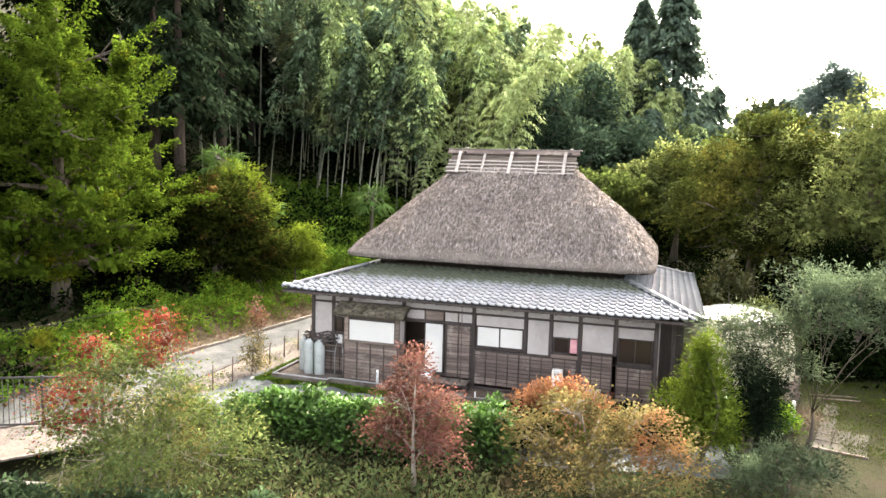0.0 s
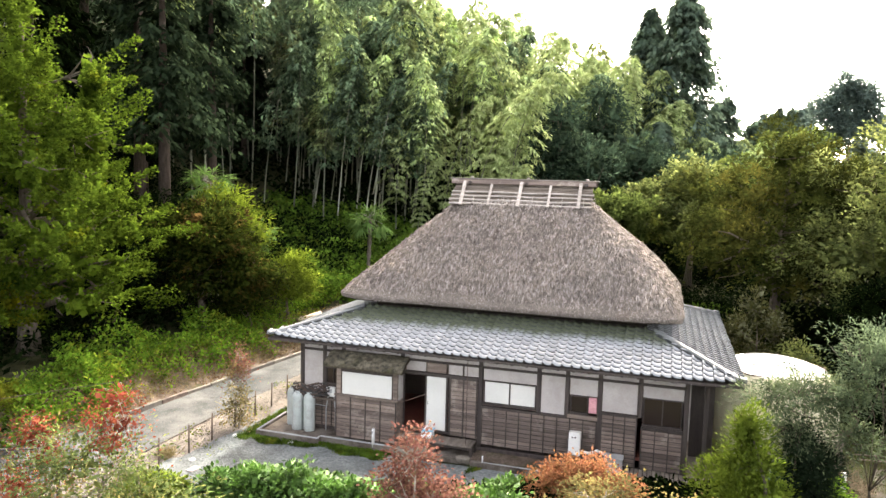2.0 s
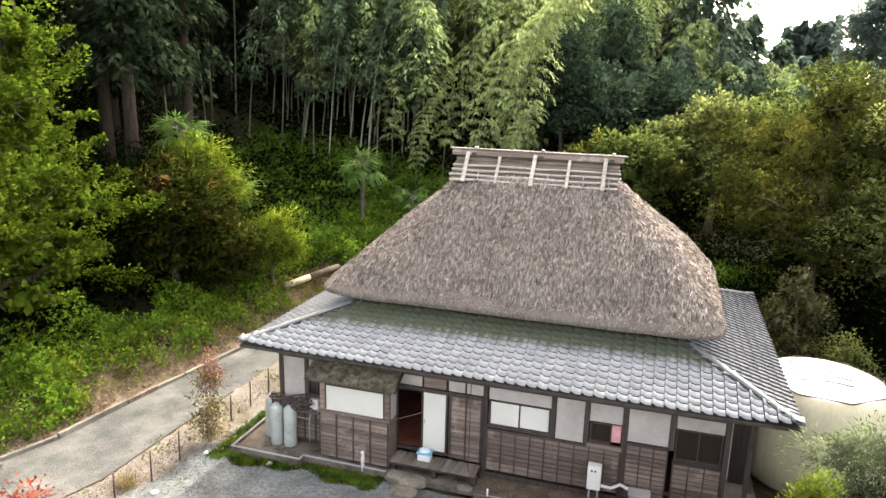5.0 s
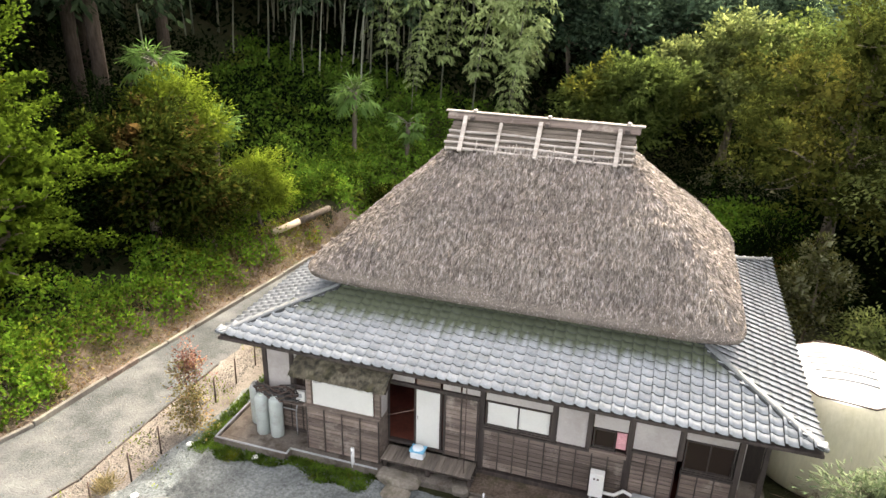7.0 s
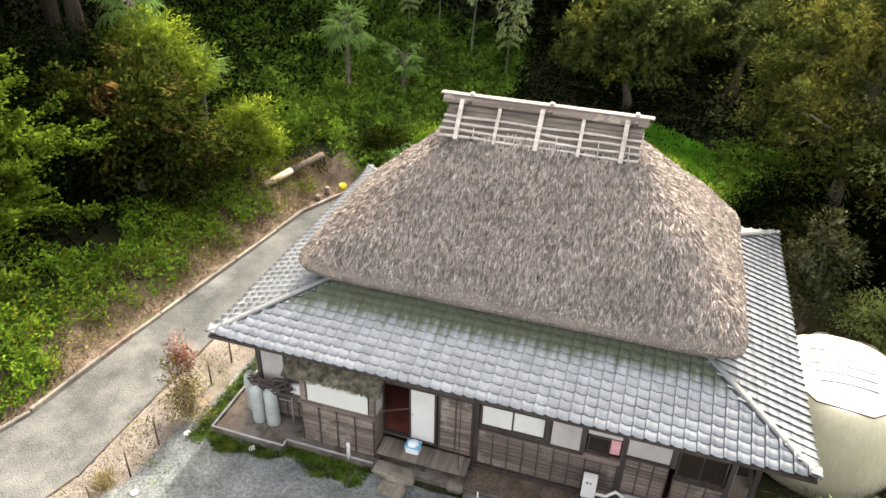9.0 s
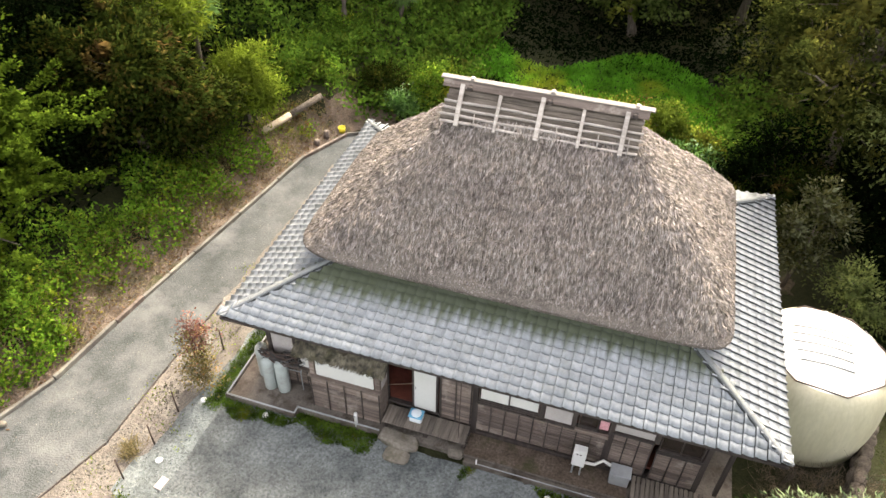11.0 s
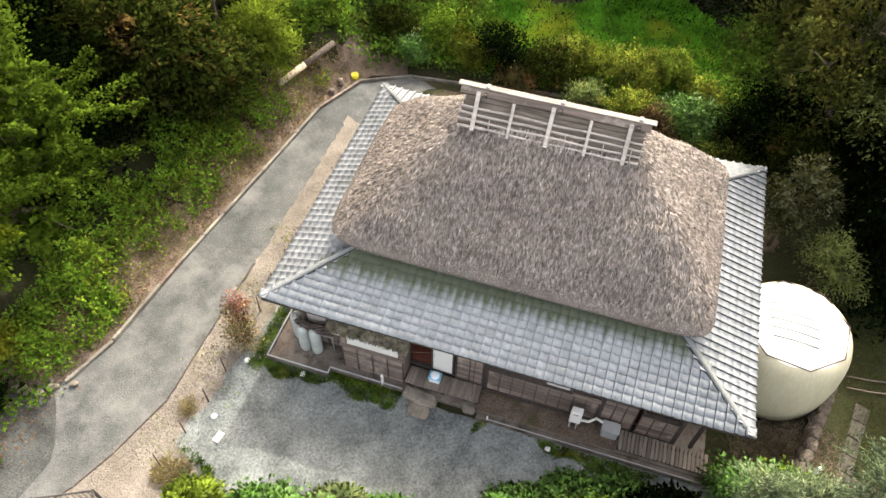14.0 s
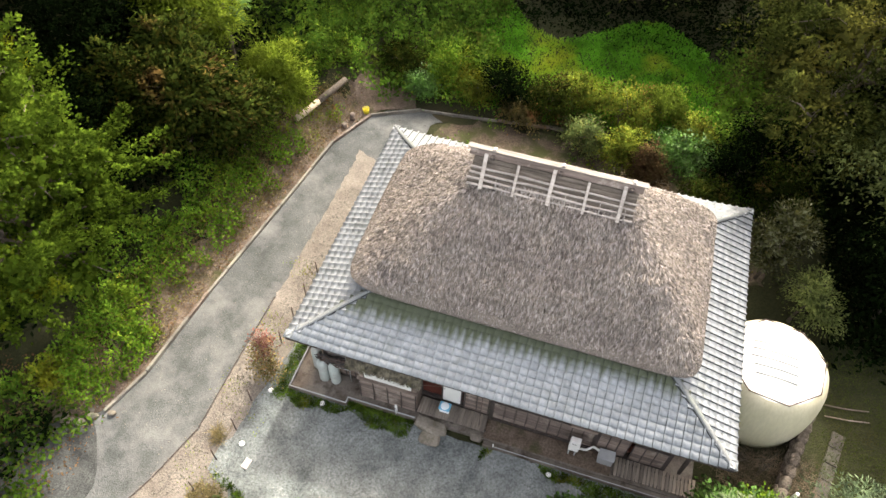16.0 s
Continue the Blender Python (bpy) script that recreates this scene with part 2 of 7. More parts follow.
M["tank_top"] = surface("tank_top", (0.52, 0.52, 0.485), (0.60, 0.60, 0.56), 0.5, 0.9, 8, bump=0.05, fine_mix=0.15)
M["steel"] = surface("steel", (0.33, 0.37, 0.345), (0.43, 0.47, 0.44), 0.45, 2, 30, bump=0.05, fine_mix=0.2, stain=(0.3, 0.29, 0.27), stain_scale=3)
M["appliance"] = surface("appliance", (0.66, 0.65, 0.6), (0.74, 0.73, 0.69), 0.5, 2, 30, bump=0.04, fine_mix=0.15)
M["grey_metal"] = surface("grey_metal", (0.26, 0.27, 0.27), (0.38, 0.39, 0.38), 0.5, 2, 30, bump=0.05, fine_mix=0.2)
M["rust"] = surface("rust", (0.05, 0.035, 0.03), (0.10, 0.065, 0.05), 0.85, 3, 40, bump=0.3)
M["iron"] = surface("iron", (0.02, 0.018, 0.017), (0.04, 0.036, 0.033), 0.6, 3, 40, bump=0.15)
M["pvc"] = surface("pvc", (0.70, 0.70, 0.68), (0.78, 0.78, 0.76), 0.5, 2, 30, bump=0.03, fine_mix=0.1)
M["blue"] = surface("blue", (0.10, 0.36, 0.52), (0.16, 0.46, 0.62), 0.4, 3, 30, bump=0.03, fine_mix=0.15)
M["clear_white"] = surface("clear_white", (0.66, 0.72, 0.74), (0.78, 0.82, 0.83), 0.35, 3, 30, bump=0.03, fine_mix=0.15)
M["pink"] = surface("pink", (0.55, 0.25, 0.27), (0.66, 0.34, 0.35), 0.9, 4, 30, bump=0.1)
M["red_floor"] = surface("red_floor", (0.16, 0.045, 0.03), (0.24, 0.075, 0.05), 0.5, 2, 12, bump=0.1)
M["room"] = surface("room", (0.10, 0.075, 0.06), (0.15, 0.115, 0.09), 0.9, 1.5, 20, bump=0.1)
M["log_wood"] = surface("log_wood", (0.34, 0.27, 0.19), (0.46, 0.38, 0.28), 0.85, 2, 14, (1, 1, 1), 0.4, 0.02)
M["yellow"] = surface("yellow", (0.65, 0.52, 0.03), (0.75, 0.62, 0.05), 0.5, 3, 30, bump=0.03)
_g, _nt, _p = nodes_of("window_glass")
_p.inputs["Base Color"].default_value, _p.inputs["Roughness"].default_value = (0.028, 0.02, 0.016, 1), 0.12
M["glass"] = _g

M["leaf_ginkgo"] = leafy("leaf_ginkgo", [(0.047, 0.088, 0.007), (0.075, 0.129, 0.012), (0.111, 0.164, 0.014), (0.054, 0.103, 0.007)], 0.55, 0.5, (0.22, 0.205, 0.008), 0.35, (0.62, 0.8), tufts=2.2)
# near-black greens; as undergrowth they stand in for deep shade under trees
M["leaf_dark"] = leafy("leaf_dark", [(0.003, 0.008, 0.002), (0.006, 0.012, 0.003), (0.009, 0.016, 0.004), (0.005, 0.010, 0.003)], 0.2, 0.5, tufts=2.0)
M["leaf_mixed"] = leafy("leaf_mixed", [(0.012, 0.026, 0.004), (0.023, 0.042, 0.007), (0.039, 0.056, 0.008), (0.053, 0.043, 0.009)], 0.25, 0.5, (0.14, 0.085, 0.03), 0.7, (0.56, 0.7), tufts=2.0)
M["leaf_olive"] = leafy("leaf_olive", [(0.080, 0.117, 0.031), (0.110, 0.154, 0.037), (0.145, 0.193, 0.048), (0.092, 0.134, 0.031)], 0.6, 0.6, (0.155, 0.16, 0.03), 0.3, (0.53, 0.7), tufts=1.6)
M["leaf_oak"] = leafy("leaf_oak", [(0.030, 0.039, 0.008), (0.046, 0.059, 0.013), (0.071, 0.086, 0.018)], 0.45, 0.6, (0.13, 0.127, 0.03), 0.45, (0.52, 0.68), tufts=1.5)
M["leaf_gold"] = leafy("leaf_gold", [(0.158, 0.208, 0.067), (0.215, 0.262, 0.079), (0.259, 0.291, 0.096), (0.126, 0.174, 0.058)], 0.6, 0.6, tufts=1.6)
M["leaf_bright"] = leafy("leaf_bright", [(0.05, 0.125, 0.022), (0.078, 0.185, 0.03), (0.12, 0.25, 0.042)], 0.35, 0.45, gloss=0.25, tufts=3.0)
M["leaf_lime"] = leafy("leaf_lime", [(0.111, 0.170, 0.018), (0.153, 0.225, 0.024), (0.200, 0.267, 0.032)], 0.4, 0.5, tufts=2.6)
M["leaf_bamboo"] = leafy("leaf_bamboo", [(0.202, 0.295, 0.128), (0.332, 0.451, 0.174), (0.499, 0.610, 0.236), (0.257, 0.380, 0.188)], 0.25, 0.5, (0.16, 0.17, 0.055), 0.13, (0.52, 0.68), tufts=0.9)
# darker, bluer bamboo green: the grove's shade put into the leaf colour
M["leaf_bamboo_shaded"] = leafy("leaf_bamboo_shaded", [(0.068, 0.115, 0.071), (0.106, 0.170, 0.096), (0.167, 0.241, 0.122)], 0.2, 0.5, (0.17, 0.17, 0.07), 0.22, (0.56, 0.7), tufts=0.9)
M["leaf_palm"] = leafy("leaf_palm", [(0.06, 0.125, 0.03), (0.09, 0.17, 0.04), (0.14, 0.22, 0.055)], 0.3, 0.45)
M["leaf_bamboo_pale"] = leafy("leaf_bamboo_pale", [(0.243, 0.340, 0.121), (0.328, 0.421, 0.160), (0.428, 0.490, 0.222)], 0.3, 0.5)
M["leaf_feather"] = leafy("leaf_feather", [(0.098, 0.155, 0.011), (0.143, 0.202, 0.016), (0.187, 0.236, 0.027)], 0.4, 0.5, tufts=2.0)
M["culm_pale"] = surface("culm_pale", (0.17, 0.18, 0.12), (0.34, 0.34, 0.27), 0.5, 0.9, 6, (3, 3, 0.6), 0.1, 0.01)
M["leaf_evergreen"] = leafy("leaf_evergreen", [(0.026, 0.05, 0.032), (0.045, 0.078, 0.046), (0.075, 0.115, 0.064)], 0.3, 0.6, tufts=1.0)
# far cedars only: paled towards blue so the colour includes distance haze
M["leaf_cedar_hazed"] = leafy("leaf_cedar_hazed", [(0.077, 0.123, 0.089), (0.107, 0.163, 0.114), (0.149, 0.207, 0.135)], 0.4, 0.7, tufts=0.8)
M["leaf_red"] = leafy("leaf_red", [(0.20, 0.04, 0.03), (0.30, 0.065, 0.045), (0.36, 0.11, 0.06), (0.20, 0.08, 0.045)], 0.4, 0.5)
M["leaf_maroon"] = leafy("leaf_maroon", [(0.170, 0.065, 0.060), (0.246, 0.097, 0.084), (0.306, 0.151, 0.114), (0.187, 0.140, 0.078)], 0.4, 0.5)
M["leaf_orange"] = leafy("leaf_orange", [(0.22, 0.165, 0.075), (0.29, 0.205, 0.09), (0.205, 0.19, 0.075), (0.15, 0.165, 0.065)], 0.45, 0.5, (0.36, 0.15, 0.085), 0.8, (0.54, 0.7), tufts=1.6)
M["leaf_albizia"] = leafy("leaf_albizia", [(0.075, 0.115, 0.062), (0.105, 0.15, 0.082), (0.145, 0.19, 0.108)], 0.45, 0.5, tufts=1.8)
M["leaf_silver"] = leafy("leaf_silver", [(0.10, 0.145, 0.072), (0.15, 0.2, 0.105), (0.22, 0.265, 0.155), (0.08, 0.12, 0.05)], 0.4, 0.5, tufts=1.6)
M["leaf_coral"] = leafy("leaf_coral", [(0.34, 0.12, 0.07), (0.42, 0.17, 0.095), (0.40, 0.21, 0.10), (0.28, 0.16, 0.07)], 0.45, 0.5)
M["leaf_russet"] = leafy("leaf_russet", [(0.055, 0.035, 0.02), (0.09, 0.05, 0.028), (0.07, 0.06, 0.025)], 0.3, 0.6, tufts=2.0)
M["leaf_tawny"] = leafy("leaf_tawny", [(0.110, 0.176, 0.055), (0.158, 0.219, 0.065), (0.231, 0.224, 0.080), (0.094, 0.176, 0.060)], 0.4, 0.5, (0.30, 0.16, 0.07), 0.5, (0.54, 0.7), tufts=1.6)
M["leaf_sage"] = leafy("leaf_sage", [(0.051, 0.087, 0.031), (0.088, 0.129, 0.048), (0.140, 0.182, 0.072), (0.110, 0.109, 0.042)], 0.3, 0.6, (0.10, 0.075, 0.045), 0.45, (0.55, 0.7), tufts=1.4)
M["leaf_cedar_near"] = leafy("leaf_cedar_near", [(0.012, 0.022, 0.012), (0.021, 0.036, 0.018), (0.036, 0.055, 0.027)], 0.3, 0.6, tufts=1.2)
M["leaf_white"] = leafy("leaf_white", [(0.045, 0.055, 0.014), (0.085, 0.092, 0.022), (0.260, 0.27, 0.16), (0.06, 0.068, 0.016), (0.12, 0.105, 0.028)], 0.3, 0.5)
M["leaf_autumn"] = leafy("leaf_autumn", [(0.113, 0.204, 0.021), (0.176, 0.226, 0.027), (0.216, 0.182, 0.030), (0.081, 0.161, 0.019)], 0.3, 0.5, (0.22, 0.09, 0.045), 0.5, (0.6, 0.72), tufts=1.8)
M["leaf_ground"] = leafy("leaf_ground", [(0.042, 0.112, 0.011), (0.078, 0.191, 0.014), (0.151, 0.281, 0.022), (0.210, 0.250, 0.024)], 0.35, 0.5, (0.21, 0.20, 0.022), 0.6, (0.57, 0.72), tufts=2.0)
M["leaf_slope"] = leafy("leaf_slope", [(0.038, 0.092, 0.011), (0.066, 0.147, 0.015), (0.110, 0.210, 0.021), (0.125, 0.168, 0.021)], 0.3, 0.5, (0.10, 0.10, 0.02), 0.5, (0.58, 0.74), tufts=1.1)
M["leaf_teal"] = leafy("leaf_teal", [(0.05, 0.095, 0.045), (0.075, 0.13, 0.06), (0.11, 0.165, 0.075)], 0.35, 0.6, tufts=1.5)
M["grass"] = leafy("grass", [(0.069, 0.250, 0.012), (0.111, 0.346, 0.018), (0.167, 0.413, 0.027)], 0.45, 0.6, (0.33, 0.38, 0.045), 0.35)
M["dry_grass"] = leafy("dry_grass", [(0.188, 0.140, 0.075), (0.263, 0.206, 0.122), (0.150, 0.150, 0.048)], 0.25, 0.7)
M["moss"] = leafy("moss", [(0.045, 0.10, 0.012), (0.075, 0.14, 0.017), (0.12, 0.165, 0.022)], 0.3, 0.7, (0.15, 0.15, 0.02), 1.1, (0.56, 0.7), tufts=3.0)
M["lawn"] = leafy("lawn", [(0.035, 0.06, 0.008), (0.055, 0.085, 0.011), (0.08, 0.10, 0.015)], 0.3, 0.7, (0.09, 0.075, 0.03), 0.6, (0.56, 0.72))
M["litter"] = leafy("litter", [(0.13, 0.07, 0.035), (0.19, 0.11, 0.055), (0.10, 0.06, 0.035), (0.22, 0.15, 0.085)], 0.15, 0.8)
M["dead_twig"] = leafy("dead_twig", [(0.15, 0.11, 0.08), (0.22, 0.17, 0.12), (0.1, 0.075, 0.055)], 0.1, 0.8)
# haze of the far ridge is mixed into these pale bluish greens
M["far_wood_hazed"] = leafy("far_wood_hazed", [(0.089, 0.138, 0.116), (0.124, 0.184, 0.151), (0.169, 0.229, 0.174)], 0.55, 0.6)
M["gravel_stone"] = leafy("gravel_stone", [(0.085, 0.097, 0.098), (0.14, 0.155, 0.155), (0.2, 0.218, 0.216), (0.27, 0.285, 0.28)], 0.0, 0.9)
M["rubble"] = leafy("rubble", [(0.11, 0.097, 0.082), (0.175, 0.158, 0.136), (0.24, 0.22, 0.192), (0.13, 0.13, 0.127)], 0.0, 0.9)

# ---- building helpers ----
def mesh_from(name, V, F, mat, smooth=False, normals=None, second=None):
    """A mesh from an array of corners and arrays of faces (three or four corners each)."""
    F = F if isinstance(F, (list, tuple)) else [F]
    F = [np.asarray(f, np.int32) for f in F if len(f)]
    if normals is not None:
        # turn each leaf so that its own side agrees with its shading
        Vn, Nn = np.asarray(V, float), np.asarray(normals, float)
        for i, f in enumerate(F):
            own = np.cross(Vn[f[:, 2]] - Vn[f[:, 0]], Vn[f[:, -1]] - Vn[f[:, 1]])
            back = np.sum(own * Nn[f[:, 0]], 1) < 0
            F[i] = np.where(back[:, None], f[:, ::-1], f).astype(np.int32)
    me = bpy.data.meshes.new(name)
    V = np.asarray(V, np.float32)
    me.vertices.add(len(V))
    me.vertices.foreach_set("co", V.ravel())
    loops = np.concatenate([f.ravel() for f in F])
    totals = np.concatenate([np.full(len(f), f.shape[1], np.int32) for f in F])
    me.loops.add(len(loops))
    me.loops.foreach_set("vertex_index", loops)
    me.polygons.add(len(totals))
    me.polygons.foreach_set("loop_start", np.concatenate([[0], np.cumsum(totals)[:-1]]).astype(np.int32))
    me.polygons.foreach_set("loop_total", totals)
    if smooth or normals is not None:
        me.polygons.foreach_set("use_smooth", np.ones(len(totals), bool))
    me.update(calc_edges=True)
    if normals is not None:
        me.normals_split_custom_set_from_vertices(np.asarray(normals, np.float32))
    me.materials.append(mat)
    if second:
        me.materials.append(second[0])
        me.polygons.foreach_set("material_index", np.asarray(second[1], np.int32))
    return me


def put(name, me, parent=None, label="", at=None):
    ob = new(name, me)
    if at is not None:
        ob.matrix_basis = at
    if parent:
        ob.parent = parent
    if label:
        ob["label"] = label
    return ob


def part(name, bm, mat, parent=None, label="", smooth=False):
    me = bpy.data.meshes.new(name)
    bm.to_mesh(me)
    bm.free()
    me.materials.append(mat)
    if smooth:
        for p in me.polygons:
            p.use_smooth = True
    return put(name, me, parent, label)


def thing(name, label, category, at=(0, 0, 0), group="", kind=""):
    ob = new(name)
    ob.location = at
    return tagged(ob, label, category, group, kind)


def chamfered(bm, x0, x1, y0, y1, z0, z1, b=0.006):
    """A box with worn edges."""
    b = min(b, (x1 - x0) * 0.3, (y1 - y0) * 0.3, (z1 - z0) * 0.3)
    vs = []
    for x, sx in ((x0, 1), (x1, -1)):
        for y, sy in ((y0, 1), (y1, -1)):
            for z, sz in ((z0, 1), (z1, -1)):
                for k in range(3):
                    d = [b * sx, b * sy, b * sz]
                    d[k] = 0
                    vs.append(bm.verts.new((x + d[0], y + d[1], z + d[2])))
    bmesh.ops.convex_hull(bm, input=vs)


def block(name, x0, x1, y0, y1, z0, z1, mat, parent=None, label="", b=0.006):
    bm = bmesh.new()
    chamfered(bm, x0, x1, y0, y1, z0, z1, b)
    return part(name, bm, mat, parent, label)


def tube(points, radii, n=8, closed=True):
    """Corners and faces of a tapered pipe along points."""
    P = np.asarray(points, float)
    R = np.asarray(radii, float)
    T = np.gradient(P, axis=0)
    T /= np.linalg.norm(T, axis=1)[:, None] + 1e-9
    ref = np.array([0.0, 0.0, 1.0]) if abs(T[0, 2]) < 0.8 else np.array([1.0, 0.0, 0.0])
    A = np.cross(T, ref)
    A /= np.linalg.norm(A, axis=1)[:, None] + 1e-9
    B = np.cross(T, A)
    a = np.arange(n) * 2 * np.pi / n
    V = P[:, None] + R[:, None, None] * (np.cos(a)[None, :, None] * A[:, None] + np.sin(a)[None, :, None] * B[:, None])
    i, j = np.meshgrid(np.arange(len(P) - 1), np.arange(n), indexing="ij")
    k = (j + 1) % n
    F = np.stack([i * n + j, i * n + k, (i + 1) * n + k, (i + 1) * n + j], -1).reshape(-1, 4)
    V = V.reshape(-1, 3)
    if closed:
        V = np.vstack([V, P[:1], P[-1:]])
        j = np.arange(n)
        k = (j + 1) % n
        c0, c1, e = len(V) - 2, len(V) - 1, (len(P) - 1) * n
        caps = np.vstack([np.stack([np.full(n, c0), k, j], 1), np.stack([np.full(n, c1), e + j, e + k], 1)])
        return V, [F, caps]
    return V, [F]


def joined(pieces):
    """Several (V, [F...]) as one."""
    Vs, quads, tris, off = [], [], [], 0
    for V, Fs in pieces:
        Vs.append(V)
        for f in Fs:
            f = np.asarray(f)
            if len(f):
                (quads if f.shape[1] == 4 else tris).append(f + off)
        off += len(V)
    return np.vstack(Vs), [np.vstack(x) for x in (quads, tris) if x]


def pipe(name, points, radii, mat, parent=None, label="", n=10, smooth=True):
    V, F = tube(points, radii, n)
    return put(name, mesh_from(name, V, F, mat, smooth), parent, label)


def lathe(profile, n=24):
    """Corners and faces turned round z from (radius, height) pairs."""
    pr = np.asarray(profile, float)
    a = np.arange(n) * 2 * np.pi / n
    V = np.stack([pr[:, 0, None] * np.cos(a), pr[:, 0, None] * np.sin(a), np.repeat(pr[:, 1, None], n, 1)], -1).reshape(-1, 3)
    i, j = np.meshgrid(np.arange(len(pr) - 1), np.arange(n), indexing="ij")
    k = (j + 1) % n
    return V, [np.stack([i * n + j, i * n + k, (i + 1) * n + k, (i + 1) * n + j], -1).reshape(-1, 4)]


def rough_stone(name, size, mat, seed, parent=None, label="", at=None, square=0.75):
    bm = bmesh.new()
    bmesh.ops.create_icosphere(bm, subdivisions=2, radius=1)
    for v in bm.verts:
        d = 1 + 0.28 * noise.noise(v.co * 1.3 + Vector((seed * 7.1, seed, 0)))
        c = v.co * d
        v.co = Vector((math.copysign(abs(c.x) ** square, c.x) * size[0], math.copysign(abs(c.y) ** square, c.y) * size[1], math.copysign(abs(c.z) ** 0.6, c.z) * size[2]))
    ob = part(name, bm, mat, parent, label)
    if at is not None:
        ob.matrix_basis = at
    return ob


# ---- ground ----
KERB = [(-22.0, -9.6), (-16.0, -5.6), (-13.9, -3.85), (-12.46, -2.95), (-11.9, -1.16), (-11.5, 2.75), (-10.94, 6.5), (-10.3, 11.26), (-9.8, 12.8), (-9.0, 13.9), (-7.5, 14.45),
        (-4.1, 14.88), (-1.7, 15.25), (1.5, 15.4)]
KX = np.array(KERB)


def smooth01(v):
    v = np.clip(v, 0, 1)
    return v * v * (3 - 2 * v)


def height(x, y):
    """The lie of the land: a level yard, a bank beyond the road, a hill of bamboo behind, and a fall towards the front."""
    x, y = np.asarray(x, float), np.asarray(y, float)
    edge = np.interp(y, KX[:10, 1], KX[:10, 0])
    d = np.where(y < 14.2, edge - x, -9.0 - x)
    left = 0.75 * smooth01((d - 0.1) / 1.6) + 0.16 * np.clip(d - 1.0, 0, 14) + 0.45 * np.clip(d - 15, 0, 30)
    b = y - np.interp(x, [-9.5, -7.5, 1.5, 8, 14], [13.6, 14.5, 15.5, 15.5, 17])
    back = 0.35 * smooth01(b / 1.0) + 0.09 * np.clip(b, 0, 12) + np.interp(x, [-30, -8, 4, 20], [0.36, 0.30, 0.20, 0.06]) * np.clip(b - 11, 0, 40)
    front = -0.16 * np.clip(-5.0 - y, 0, 10)
    front = front * smooth01((x + 13) / 4)
    right = 0.10 * np.clip(x - 13, 0, 12)
    wob = 0.10 * np.sin(0.9 * x + 0.4 * y) * np.sin(0.7 * y - 0.3 * x) * smooth01((np.maximum(d, b) - 0.5) / 3)
    return left + np.maximum(back, 0) + front + right + wob


def make_ground():
    def axis(lo, hi, step):
        mid = np.arange(lo, hi + 1e-6, step)
        out = 40 * 1.45 ** np.arange(1, 10) - 40
        return np.concatenate([(lo - out)[::-1], mid, hi + out])
    X, Y = axis(-34, 30, 0.4), axis(-26, 62, 0.4)
    gx, gy = np.meshgrid(X, Y, indexing="ij")
    cx, cy = np.clip(gx, -60, 60), np.clip(gy, -40, 80)
    gz = height(cx, cy) - 0.03
    yard = (gx > np.interp(gy, KX[:10, 1], KX[:10, 0]) + 0.3) & (gy > -4.5) & (gy < 13.4) & (gx < 12.5)
    gz = gz + np.where(yard, 0, 0.035 * np.sin(gx * 5.1 + gy * 2.2) * np.sin(gy * 4.3))
    nx, ny = len(X), len(Y)
    i, j = np.meshgrid(np.arange(nx - 1), np.arange(ny - 1), indexing="ij")
    F = np.stack([i * ny + j, (i + 1) * ny + j, (i + 1) * ny + j + 1, i * ny + j + 1], -1).reshape(-1, 4)
    me = mesh_from("ground", np.stack([gx, gy, gz], -1).reshape(-1, 3), F, M["earth"], True)
    return tagged(put("ground", me), "leafy earth ground rising into a wooded hill", "ground", kind="structure")


make_ground()


def sheet(name, ring, z, mat, label, category, thick=0.05, step=0.35, rag=0.12):
    """A flat laid surface with a ragged rim."""
    rng = np.random.default_rng(len(name) * 7 + 3)
    pts = []
    for (ax, ay), (bx, by) in zip(ring, ring[1:] + ring[:1]):
        n = max(1, int(math.hypot(bx - ax, by - ay) / step))
        for k in range(n):
            f = k / n
            pts.append((ax + (bx - ax) * f + rng.normal(0, rag), ay + (by - ay) * f + rng.normal(0, rag)))
    bm = bmesh.new()
    top = [bm.verts.new((x, y, z)) for x, y in pts]
    low = [bm.verts.new((x, y, z - thick)) for x, y in pts]
    bm.faces.new(top)
    for a in range(len(top)):
        b = (a + 1) % len(top)
        bm.faces.new((top[a], low[a], low[b], top[b]))
    bmesh.ops.recalc_face_normals(bm, faces=bm.faces)
    bmesh.ops.triangulate(bm, faces=bm.faces)
    return tagged(part(name, bm, mat), label, category, kind="structure")


sheet("road", [(-22, -9.4), (-16, -5.4), (-14.0, -3.8), (-12.62, -2.95), (-12.06, -1.16), (-11.66, 2.75), (-11.1, 6.5), (-10.46, 11.26), (-9.95, 12.85), (-9.1, 13.95), (-7.5, 14.5),
               (-6.2, 14.3), (-6.6, 12.4), (-7.8, 10.6), (-8.2, 8.0), (-8.4, 3.0), (-8.4, -0.8), (-8.9, -3.6), (-9.6, -5.3), (-11.5, -8.2), (-15, -11.5), (-21, -15)],
      0.0, M["road"], "pale grey compacted gravel road curving past the house", "road")
sheet("path_verge", [(-9.0, 11.2), (-7.0, 10.4), (-6.95, 1.2), (-6.9, -1.0), (-6.9, -3.6), (-7.0, -5.2), (-9.4, -8.5), (-12.0, -10.7), (-12.4, -8.6), (-10.3, -5.6), (-9.8, -4.4), (-9.2, -2.5), (-9.18, 0.2),
                     (-9.1, 3.0), (-9.0, 8.0)],
      0.022, M["sand"], "sandy tan verge of stones beside the road", "verge", step=0.2, rag=0.035)
